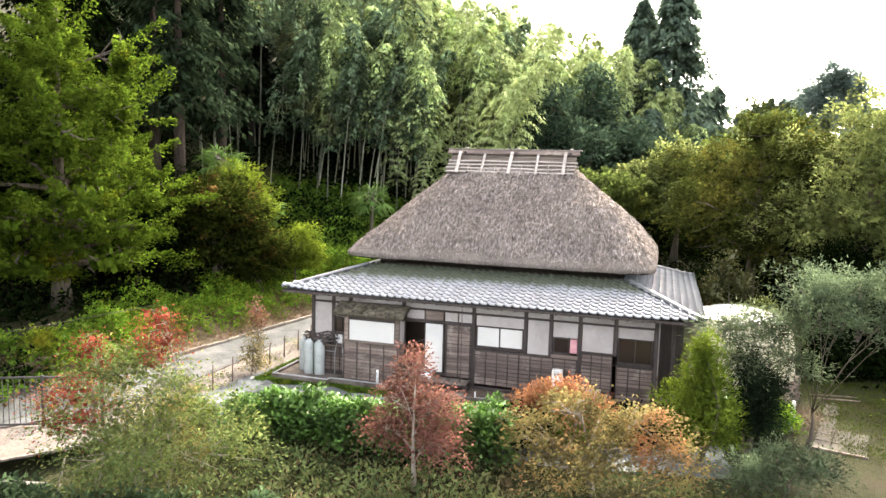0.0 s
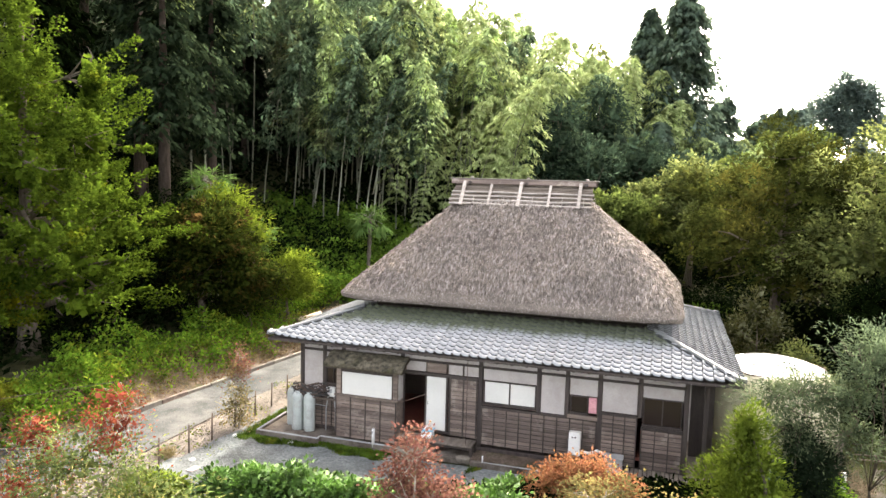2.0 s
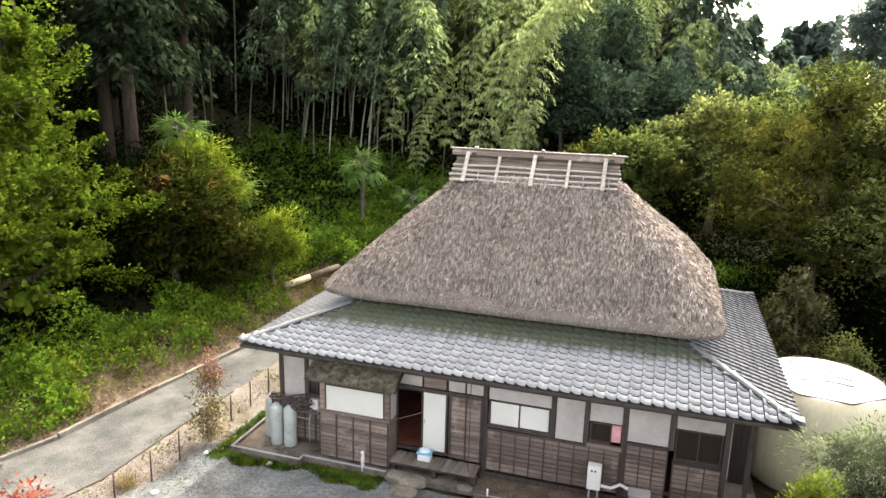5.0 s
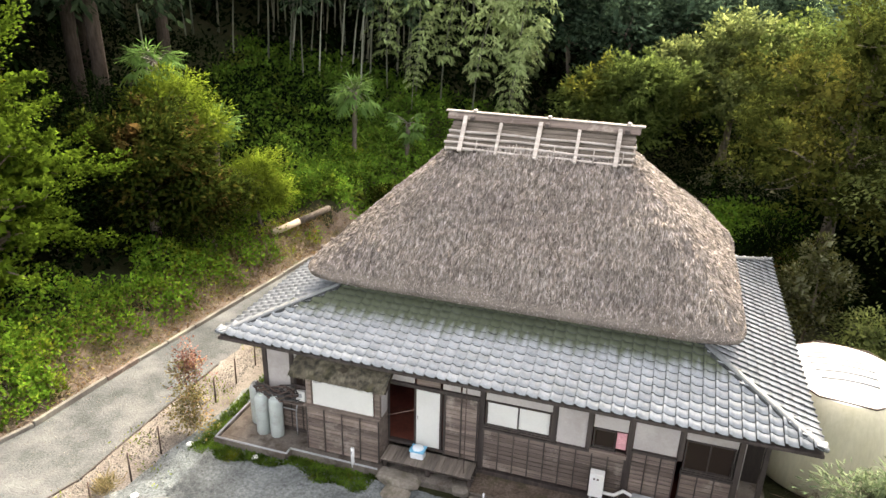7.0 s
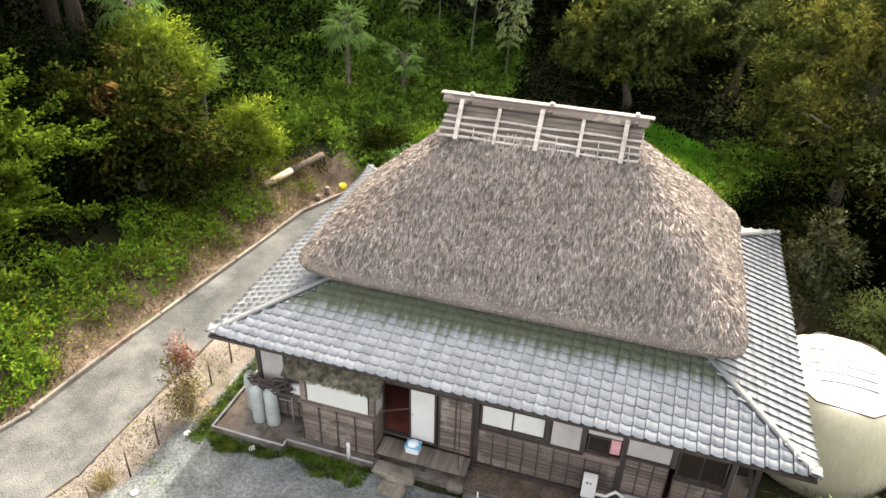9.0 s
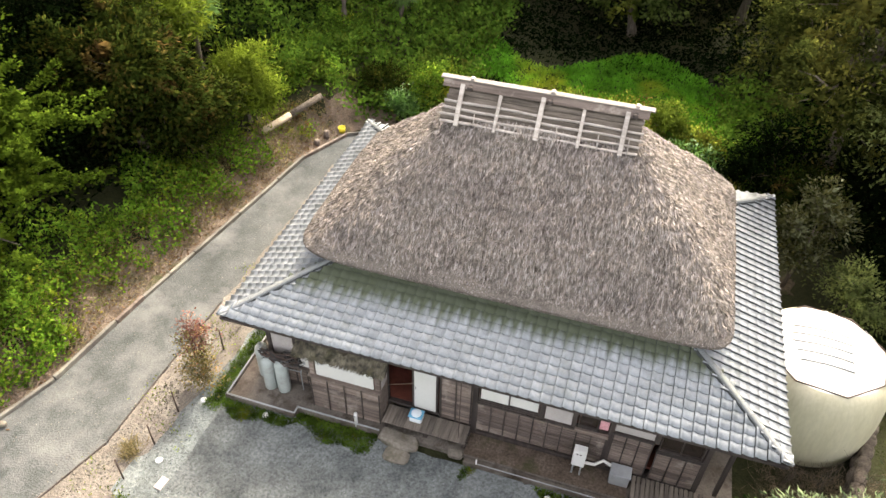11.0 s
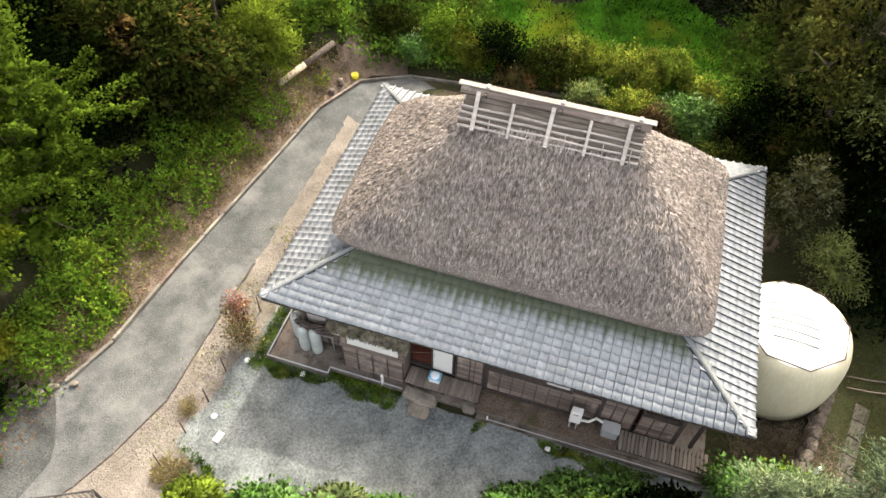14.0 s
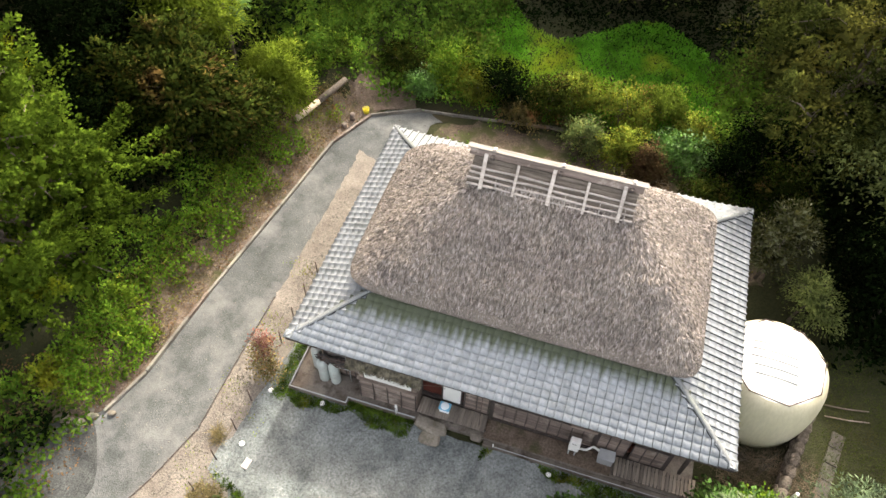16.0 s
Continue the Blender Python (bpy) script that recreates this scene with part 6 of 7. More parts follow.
for k, (x, y, h, r, leaf, name) in enumerate(((2.0, 13.6, 2.3, 0.75, "leaf_autumn", "yellowing"), (3.1, 13.0, 2.3, 0.6, "leaf_russet", "dark reddish brown"), (0.4, 14.4, 1.6, 0.9, "leaf_tawny", "yellow brown"), (-1.6, 15.8, 1.9, 1.2, "leaf_mixed", "dark"),
                                             (-3.8, 16.2, 1.7, 1.3, "leaf_dark", "dark"), (-6.4, 16.6, 1.7, 1.3, "leaf_ground", "deep green"), (-8.7, 16.4, 1.5, 1.0, "leaf_mixed", "mixed"), (4.6, 14.8, 1.6, 1.2, "leaf_bright", "fresh green"),
                                             (1.6, 16.3, 1.9, 1.3, "leaf_autumn", "russet"), (5.8, 12.2, 1.7, 1.0, "leaf_mixed", "dark green"), (-5.2, 15.9, 1.2, 0.9, "leaf_autumn", "yellow green"), (-2.8, 15.4, 1.1, 0.8, "leaf_orange", "rusty"), (-0.6, 16.9, 1.3, 0.9, "leaf_autumn", "yellow green"),
                                             (3.4, 17.2, 1.4, 1.0, "leaf_lime", "lime green"), (4.9, 16.2, 1.2, 0.8, "leaf_autumn", "yellow green"), (6.7, 14.0, 2.5, 1.2, "leaf_dark", "dark"), (8.3, 13.0, 2.8, 1.2, "leaf_mixed", "dark"), (8.0, 16.0, 2.8, 1.4, "leaf_dark", "dark"), (-7.6, 15.4, 1.0, 0.7, "leaf_bright", "fresh green"))):
    tree("garden_shrub", name + " garden shrub behind the house", (x, y), [(0, 0, h * 0.62, r, r, h * 0.36), (r * 0.5, -r * 0.3, h * 0.42, r * 0.8, r * 0.8, h * 0.3), (-r * 0.5, r * 0.2, h * 0.4, r * 0.8, r * 0.8, h * 0.3)], 0.05, leaf, 210, 18,
         0.2, 0.11, 0.06, 200 + k, category="shrub", group="garden shrubs", inner=0.4)

# front garden
MAPLE = [(-0.1, 0, 2.75, 0.42, 0.42, 0.55), (-0.3, 0.1, 2.0, 0.62, 0.62, 0.55), (0.5, 0, 1.9, 0.6, 0.6, 0.5), (-0.6, -0.1, 1.35, 0.6, 0.6, 0.4), (0.5, -0.2, 1.2, 0.65, 0.65, 0.42)]
tree("maple_tree", "small red maple with thinning leaves", (0.25, -6.0), MAPLE, 0.06, "leaf_maroon", 430, 20, 0.16, 0.075, 0.055, 301, bark="pale_bark", group="maples", inner=0.25, twigs=12, heart=0)
ORANGE = [(-0.6, 0.3, 1.85, 0.8, 0.8, 0.4), (0.9, 0.1, 1.75, 1.0, 1.0, 0.45), (-1.4, -0.2, 1.35, 0.8, 0.8, 0.45), (0.2, -0.5, 1.35, 1.1, 1.1, 0.45), (1.7, -0.3, 1.2, 0.9, 0.9, 0.4), (-0.5, -0.9, 0.9, 1.0, 0.9, 0.4)]
tree("maple_tree", "spreading maple in orange and golden leaf", (4.3, -5.2), ORANGE, 0.07, "leaf_orange", 360, 32, 0.19, 0.075, 0.055, 303, bark="pale_bark", group="maples", inner=0.3, twigs=12, heart=0.0)
tree("maple_tree", "low red orange maple by the yard", (3.2, -3.3), [(0, 0, 1.65, 0.8, 0.6, 0.35), (-0.6, 0, 1.35, 0.6, 0.5, 0.35), (0.7, 0.1, 1.3, 0.6, 0.5, 0.35)], 0.04, "leaf_coral", 240, 26, 0.16, 0.07, 0.05, 305, bark="pale_bark",
     group="maples", inner=0.3, heart=0.02)
tree("maple_tree", "wide autumn shrub in yellow green and red", (-5.5, -8.5), [(0, 0, 3.1, 1.3, 1.3, 0.8), (1.3, 0, 2.4, 1.2, 1.2, 0.8), (-1.3, 0.2, 2.3, 1.2, 1.2, 0.8), (0.4, -0.8, 1.8, 1.5, 1.5, 0.9), (2.0, 0.4, 1.5, 1.0, 1.0, 0.7), (-0.2, 0.3, 1.2, 1.6, 1.4, 0.8)],
     0.07, "leaf_tawny", 560, 30, 0.24, 0.09, 0.045, 307, bark="pale_bark", group="maples", inner=0.3, twigs=10, heart=0.01)
for k, (x, y, z, r) in enumerate(((-5.1, -8.1, 4.3, 0.4), (-6.7, -8.4, 3.6, 0.45), (-5.6, -7.9, 3.7, 0.4), (-6.3, -9.2, 2.9, 0.45), (-7.4, -8.9, 2.5, 0.5))):
    tree("red_sapling", "scarlet leaved sapling in the front border", (x, y), [(0, 0, z, r, r, r * 0.9), (0.2, 0, z - 0.5, r * 0.8, r * 0.8, r * 0.8)], 0.03, "leaf_red", 40, 18, 0.2, 0.06, 0.04, 320 + k, bark="pale_bark", group="red saplings", inner=0.2)
tree("roadside_sapling", "slim sapling with orange brown leaves on thin stems", (-7.85, -0.05), [(0, 0, 1.7, 0.3, 0.3, 0.42), (0.1, 0, 1.2, 0.42, 0.42, 0.42), (-0.12, 0.05, 0.7, 0.42, 0.42, 0.35), (0.05, 0, 0.35, 0.4, 0.4, 0.25)], 0.022, "leaf_orange", 150, 14, 0.15, 0.07, 0.045, 331,
     bark="pale_bark", inner=0.15, twigs=9, heart=0)
tree("roadside_sapling", "taller sapling with a rosy red top", (-7.92, 0.15), [(0, 0, 2.25, 0.18, 0.18, 0.4), (0.1, 0, 1.85, 0.3, 0.3, 0.35)], 0.02, "leaf_maroon", 60, 14, 0.14, 0.07, 0.045, 333, bark="pale_bark", inner=0.1, heart=0)
CONIFER = [(0, 0, 2.75, 0.3, 0.3, 0.5), (0.1, 0, 2.1, 0.6, 0.6, 0.55), (-0.25, 0.1, 1.5, 0.75, 0.75, 0.5), (0.35, -0.1, 1.3, 0.7, 0.7, 0.5), (0, 0, 0.8, 0.9, 0.9, 0.5)]
tree("golden_conifer", "yellow green feathery conifer by the house corner", (6.6, -2.4), CONIFER, 0.07, "leaf_lime", 520, 26, 0.16, 0.10, 0.035, 341, category="conifer", inner=0.5, droop=-0.6)
tree("dark_conifer", "narrow dark conifer behind the golden one", (7.9, -1.4), [(0, 0, 2.1, 0.4, 0.4, 0.7), (0.45, 0.3, 1.6, 0.45, 0.45, 0.65), (0, 0, 1.5, 0.5, 0.5, 0.75), (0.1, 0, 0.9, 0.6, 0.6, 0.65)], 0.08, "leaf_cedar_near", 420, 30, 0.17, 0.085, 0.03, 343, category="conifer",
     inner=0.4, droop=0.2, core=0.5)
ALB = [(-0.5, -0.9, 4.6, 0.9, 0.8, 0.35), (0.7, -0.7, 4.5, 1.1, 0.9, 0.4), (-0.2, -1.5, 4.0, 0.9, 0.8, 0.35), (1.2, -1.2, 3.7, 0.9, 0.8, 0.35), (0.3, -0.3, 4.2, 1.0, 0.7, 0.35), (-0.7, -1.1, 3.5, 0.7, 0.6, 0.28), (1.8, -0.6, 4.6, 0.9, 0.8, 0.35), (1.9, -1.4, 4.1, 0.9, 0.8, 0.3)]
tree("albizia_tree", "slender silk tree with spreading feathery leaves", (9.55, -0.3), ALB, 0.08, "leaf_albizia", 250, 46, 0.24, 0.13, 0.035, 351, inner=0.2, droop=0.1, layer=0.2, reach=0.5, rise=0.0, twigs=7, top=(0, 0, 1.1), heart=0)
tree("grey_shrub", "pale silvery feathery shrub before the water tank", (7.8, -1.3), [(0, 0, 3.5, 0.75, 0.6, 0.45), (-0.75, 0.1, 3.2, 0.6, 0.5, 0.4), (0.75, 0.1, 3.45, 0.7, 0.6, 0.4), (0.3, 0.2, 2.8, 0.9, 0.6, 0.5), (1.1, 0.1, 2.5, 0.6, 0.5, 0.4), (-0.4, 0, 2.4, 0.6, 0.5, 0.45)],
     0.05, "leaf_silver", 240, 30, 0.2, 0.14, 0.032, 352, category="shrub", inner=0.2, twigs=9, heart=0)
tree("grey_shrub", "grey green fine leaved shrub by the steps", (8.2, -4.4), [(0, 0, 0.9, 0.8, 0.8, 0.6), (0.8, 0.4, 0.8, 0.7, 0.7, 0.5), (-0.6, -0.3, 0.7, 0.7, 0.7, 0.5)], 0.05, "leaf_albizia", 170, 30, 0.17, 0.09, 0.025, 353, category="shrub", inner=0.35, droop=-0.3)
tree("side_shrub", "autumn coloured shrub beside the steps", (12.7, -0.4), [(0, 0, 1.9, 0.9, 0.9, 0.8), (0.6, 0.8, 1.6, 0.9, 0.9, 0.8), (0.1, -0.9, 1.1, 0.9, 0.9, 0.7)], 0.06, "leaf_autumn", 380, 20, 0.2, 0.09, 0.06, 355, category="shrub", inner=0.4)
tree("side_shrub", "green shrub at the foot of the water tank", (8.1, -0.1), [(0, 0, 0.8, 0.7, 0.6, 0.5), (0.6, 0.4, 0.6, 0.6, 0.5, 0.4)], 0.04, "leaf_ground", 200, 20, 0.17, 0.1, 0.06, 357, category="shrub", inner=0.3)
for k, (x, y, r, h, leaf) in enumerate(((-4.7, -4.7, 0.85, 1.0, "leaf_bright"), (-3.4, -4.9, 1.0, 1.35, "leaf_bright"), (-2.1, -4.9, 1.0, 1.3, "leaf_bright"), (-0.8, -4.6, 0.9, 1.2, "leaf_bright"), (1.3, -4.3, 0.9, 1.35, "leaf_bright"),
                                       (0.6, -3.6, 0.7, 0.9, "leaf_dark"), (2.2, -2.9, 0.7, 0.95, "leaf_dark"), (3.4, -2.3, 0.75, 0.95, "leaf_ground"), (4.7, -1.7, 0.7, 0.9, "leaf_dark"), (5.7, -1.3, 0.6, 0.8, "leaf_dark"),
                                       (-3.0, -4.0, 0.6, 0.75, "leaf_sage"), (7.6, -0.1, 0.95, 1.0, "leaf_bright"), (-6.85, -5.0, 0.55, 0.6, "leaf_lime"), (-5.6, -10.6, 1.2, 1.5, "leaf_teal"), (-3.9, -10.0, 1.1, 1.4, "leaf_teal"), (-7.2, -10.4, 1.1, 1.4, "leaf_teal"), (-2.2, -9.3, 1.0, 1.1, "leaf_teal"), (-4.6, -11.6, 1.2, 1.4, "leaf_teal"), (-1.6, -3.9, 0.6, 0.7, "leaf_bright"), (1.6, -2.5, 0.6, 0.8, "leaf_bright"), (2.9, -1.75, 0.6, 0.75, "leaf_bright"), (4.1, -1.35, 0.55, 0.7, "leaf_bright"))):
    tree("hedge_bush", {"leaf_bright": "glossy fresh green hedge bush", "leaf_dark": "dark green low bush at the yard edge", "leaf_ground": "mid green low bush", "leaf_sage": "grey green low bush at the yard edge", "leaf_teal": "rank blue green bush before the autumn shrubs", "leaf_lime": "lime green low bush"}[leaf], (x, y),
         [(0, 0, h * 0.55, r, r * 0.8, h * 0.5), (r * 0.5, 0.1, h * 0.6, r * 0.6, r * 0.6, h * 0.38), (-r * 0.5, -0.1, h * 0.55, r * 0.6, r * 0.6, h * 0.4)], 0.035, leaf, 200, 20, 0.16, 0.13, 0.085, 400 + k, category="bush",
         group="front hedge", inner=0.45, droop=0.0)


# ---- ground cover ----
def cover(name, label, category, mat, n, region, size, width, seed, lift=0.12, clump=0.35, upright=0.3, keep=None, tuft=8):
    """Low leaves in tufts all over a region; nobody could count them."""
    rng = np.random.default_rng(seed)
    x0, x1, y0, y1 = region
    c = np.stack([rng.uniform(x0, x1, n), rng.uniform(y0, y1, n)], -1)
    if keep is not None:
        c = c[keep(c[:, 0], c[:, 1], rng.random(len(c)))]
    p = np.repeat(c, tuft, 0) + rng.normal(0, clump, (len(c) * tuft, 2))
    if keep is not None:
        p = p[keep(p[:, 0], p[:, 1], np.full(len(p), 0.3))]
    hump = np.array([noise.noise(Vector((a * 0.55, b * 0.55, seed))) for a, b in p])
    z = height(p[:, 0], p[:, 1]) + rng.random(len(p)) * lift * (1 + 1.6 * np.clip(hump, 0, 1))
    P = np.stack([p[:, 0], p[:, 1], z], -1)
    U = rng.normal(0, 1, (len(p), 3))
    U[:, 2] = np.abs(U[:, 2]) * 0.4 + upright
    V, F = leaves(P, U, size, width, rng, 0.45)
    return tagged(put(name, mesh_from(name, V, F, M[mat])), label, category, kind="stuff")


def edge_x(y):
    return np.interp(y, KX[:10, 1], KX[:10, 0])


def on_bank(x, y, u):
    d = np.where(y < 13.9, edge_x(y) - x, -9.4 - x)
    log = (np.abs(x + 12.0 - 0.45 * (y - 11.6)) < 0.75) & (y > 10.6) & (y < 14.6)
    return ~log & (d > 0.38 + 1.5 * np.sin(y * 1.25 + 0.5 * np.sin(y * 3.1)) ** 2 * (0.55 + 0.45 * np.sin(x * 2.6 + y))) & (d < np.interp(y, [-2, 4, 9], [3.1, 3.6, 4.6]) + 0.9 * np.sin(y * 0.9) + 0.4 * np.sin(y * 2.3))


def behind(x, y, u):
    b = y - np.interp(x, [-9.5, -7.5, 1.5, 8, 14], [13.6, 14.5, 15.5, 15.5, 17])
    return b > 0.25


def fore(x, y, u):
    return (y < -4.3 + 0.35 * np.sin(x * 1.3)) & ((x > -7.6) | (y < -9.5 - 0.0 * x)) & (x < 9.0)


cover("bank_plants", "low green weeds and creepers on the road bank", "weeds", "leaf_ground", 9400, (-22, -10.6, -9, 20), 0.145, 0.085, 501, 0.62, 0.2, 0.3, on_bank, 13)
cover("bank_dry_grass", "dry straw coloured grass on the bank", "dry grass", "dry_grass", 2600, (-15, -10.2, -6, 14), 0.22, 0.026, 502, 0.12, 0.22, 0.6, lambda x, y, u: (edge_x(y) - x > 0.25) & (edge_x(y) - x < 2.6))
cover("bank_litter", "fallen brown leaves on the bank soil", "leaf litter", "litter", 2600, (-16, -9.9, -7, 14), 0.1, 0.06, 514, 0.05, 0.3, 0.1, lambda x, y, u: (edge_x(y) - x > 0.08) & (edge_x(y) - x < 2.2))
cover("drive_litter", "fallen brown leaves under the roadside tree", "leaf litter", "litter", 500, (-20, -12.6, -9, -2.5), 0.1, 0.06, 515, 0.03, 0.3, 0.1)
cover("bank_pale_weeds", "yellowish weeds along the foot of the bank", "weeds", "leaf_autumn", 1300, (-15, -10.4, -5, 13), 0.15, 0.06, 516, 0.35, 0.22, 0.4, lambda x, y, u: (edge_x(y) - x > 0.5) & (edge_x(y) - x < 2.4) & (np.sin(y * 1.1 + x) > -0.2))
cover("slope_plants", "dark green undergrowth on the slope", "undergrowth", "leaf_slope", 5200, (-24, -5, 14.5, 30), 0.24, 0.13, 503, 0.6, 0.3, 0.3, behind, 10)
# these two covers paint the shade below bamboo and cedars as near-black leaves
cover("wood_floor_plants", "understorey leaves below the bamboo, coloured as in shade", "undergrowth", "leaf_dark", 3600, (-32, 14, 28.5, 56), 0.5, 0.24, 504, 1.3, 0.6, 0.35, behind)
cover("bank_undergrowth", "undergrowth below the roadside cedars, coloured as in deep shade", "undergrowth", "leaf_dark", 4600, (-34, -13.6, -9, 27), 0.3, 0.15, 517, 0.8, 0.5, 0.35, lambda x, y, u: (edge_x(y) - x > 3.4) & ((y > -4) | (x < -16)), 8)
cover("meadow_grass", "lush bright green grass of the meadow behind", "grass", "grass", 8200, (-6.5, 7.2, 15.5, 23.4), 0.2, 0.05, 505, 0.12, 0.2, 0.7, lambda x, y, u: behind(x, y, u) & (y < 21.6 + 1.3 * np.sin(x * 0.7) + 1.2 * u) & (x < 6.3 + 0.6 * np.sin(y) + 0.5 * u), 6)
# dark leaf colour in place of the shade past the meadow
cover("meadow_edge_litter", "low leaves under the trees past the meadow, darkened as in their shade", "leaf litter", "leaf_dark", 2600, (-5, 12, 21.5, 31), 0.2, 0.1, 520, 0.12, 0.4, 0.2, None, 6)
cover("side_herbs", "dark green herbs beside the meadow", "weeds", "leaf_slope", 1100, (5.6, 9.6, 13.5, 22), 0.2, 0.12, 521, 0.4, 0.3, 0.3, None, 8)
# black-green leaves here put the shade of the side trees on the ground
cover("shade_undergrowth", "undergrowth under the trees beside the house, darkened as in their shade", "undergrowth", "leaf_dark", 2600, (9.4, 17, 7.0, 24), 0.26, 0.13, 518, 0.8, 0.45, 0.35, lambda x, y, u: (x > 10.4) | (y > 12), 9)
cover("lawn_grass", "short olive green lawn beside the house", "grass", "lawn", 3200, (10.3, 19, -1.0, 7), 0.1, 0.016, 506, 0.04, 0.2, 0.9)
cover("yard_moss", "mossy grass strip along the plinth", "moss", "moss", 5200, (-7.1, 7.0, -0.95, -0.1), 0.085, 0.03, 507, 0.03, 0.06, 0.6,
      lambda x, y, u: (y > -0.62 + 0.14 * np.sin(x * 2.3) + 0.1 * np.sin(x * 5.1) + np.where(x < -2.5, 0.0, 0.12 + 0.3 * np.sin(x * 1.3))) & (y < np.where(x < -4.9, -0.3, np.where(x < -0.3, -0.08, -0.24))) & ((x < -2.6) | (x > -0.2)))
cover("verge_weeds", "yellowish weeds along the sandy verge", "weeds", "leaf_autumn", 260, (-9.2, -7.3, -6.5, 5.0), 0.09, 0.03, 508, 0.06, 0.16, 0.6, lambda x, y, u: (np.sin(y * 2.3 + x) > 0.15) & (x < -7.45 - 0.25 * np.sin(y)))
cover("verge_grass", "green grass edge of the plinth corner", "grass", "moss", 700, (-7.45, -7.05, -0.7, 3.2), 0.08, 0.02, 509, 0.04, 0.06, 0.8)
cover("front_plants", "mixed low weeds before the hedge", "weeds", "leaf_sage", 3600, (-7.5, 9, -13, -4.2), 0.15, 0.07, 510, 0.3, 0.3, 0.45, fore)
cover("slope_grass", "rough weeds and grass on the slope before the garden", "grass", "leaf_sage", 3600, (-16, 26, -44, -9), 0.17, 0.07, 519, 0.2, 0.5, 0.5,
      lambda x, y, u: (y < -12.2 + 0.8 * np.sin(x * 0.9)) & (y > -38 + 4 * np.sin(x * 0.5)) & (x > -11.5 + 1.5 * np.sin(y * 0.8)) | (x > 9.2) & (y < -9.6 + np.sin(x)) & (y > -38), 6)
cover("fence_dry_mound", "mound of dry brown grass at the fence end", "dry grass", "dry_grass", 300, (-8.6, -7.2, -4.95, -3.95), 0.2, 0.022, 522, 0.12, 0.1, 0.7, lambda x, y, u: ((x + 7.9) / 0.6) ** 2 + ((y + 4.45) / 0.42) ** 2 < 1.0, 10)
cover("fence_green_rim", "green grass growing round the dry mound", "grass", "moss", 150, (-8.2, -6.4, -4.6, -3.5), 0.14, 0.025, 523, 0.1, 0.06, 0.7, lambda x, y, u: (np.abs(y + 3.78 + 0.33 * np.clip(x + 7.9, 0, 2) ** 1.2) < 0.14) & (x > -7.95), 12)
cover("fence_tuft", "straw yellow grass tuft by the fence", "grass", "dry_grass", 40, (-8.65, -8.25, -2.75, -2.3), 0.24, 0.02, 524, 0.08, 0.07, 0.6, None, 8)
cover("kerb_weeds", "rank green weeds hanging over the kerb", "weeds", "leaf_ground", 560, (-16, -11.6, -3.2, 0.2), 0.13, 0.08, 525, 0.5, 0.16, 0.3, lambda x, y, u: (edge_x(y) - x > 0.12 + 0.3 * u) & (edge_x(y) - x < 2.6), 12)
cover("drive_weeds", "dark weeds and creepers along the drive", "weeds", "leaf_slope", 900, (-22, -12.1, -11, -3.4), 0.2, 0.11, 526, 0.4, 0.25, 0.3, lambda x, y, u: x < -12.75 + 0.35 * np.sin(y * 1.7) + 0.1 * (y + 6), 10)
cover("drive_dark_weeds", "dark green undergrowth along the drive", "undergrowth", "leaf_dark", 900, (-24, -13.0, -13, -3.6), 0.24, 0.13, 527, 0.6, 0.3, 0.3, lambda x, y, u: x < -13.6 + 0.3 * np.sin(y * 1.3), 10)
cover("front_dry_plants", "dry brown weeds before the hedge", "weeds", "dry_grass", 1100, (-7.5, 9, -13, -4.6), 0.22, 0.025, 511, 0.2, 0.3, 0.7, fore)
cover("tank_twigs", "tangle of dead twigs at the foot of the tank", "twigs", "dead_twig", 420, (7.2, 10.0, 0.6, 2.3), 0.4, 0.012, 512, 0.22, 0.25, 0.4, None, 6)
cover("back_weeds", "green weeds on the soil behind the house", "weeds", "leaf_ground", 420, (-7.5, 8, 10.5, 15), 0.12, 0.06, 513, 0.12, 0.2, 0.4, lambda x, y, u: np.sin(x * 1.1) + np.sin(y * 2 + x) > 0.55)


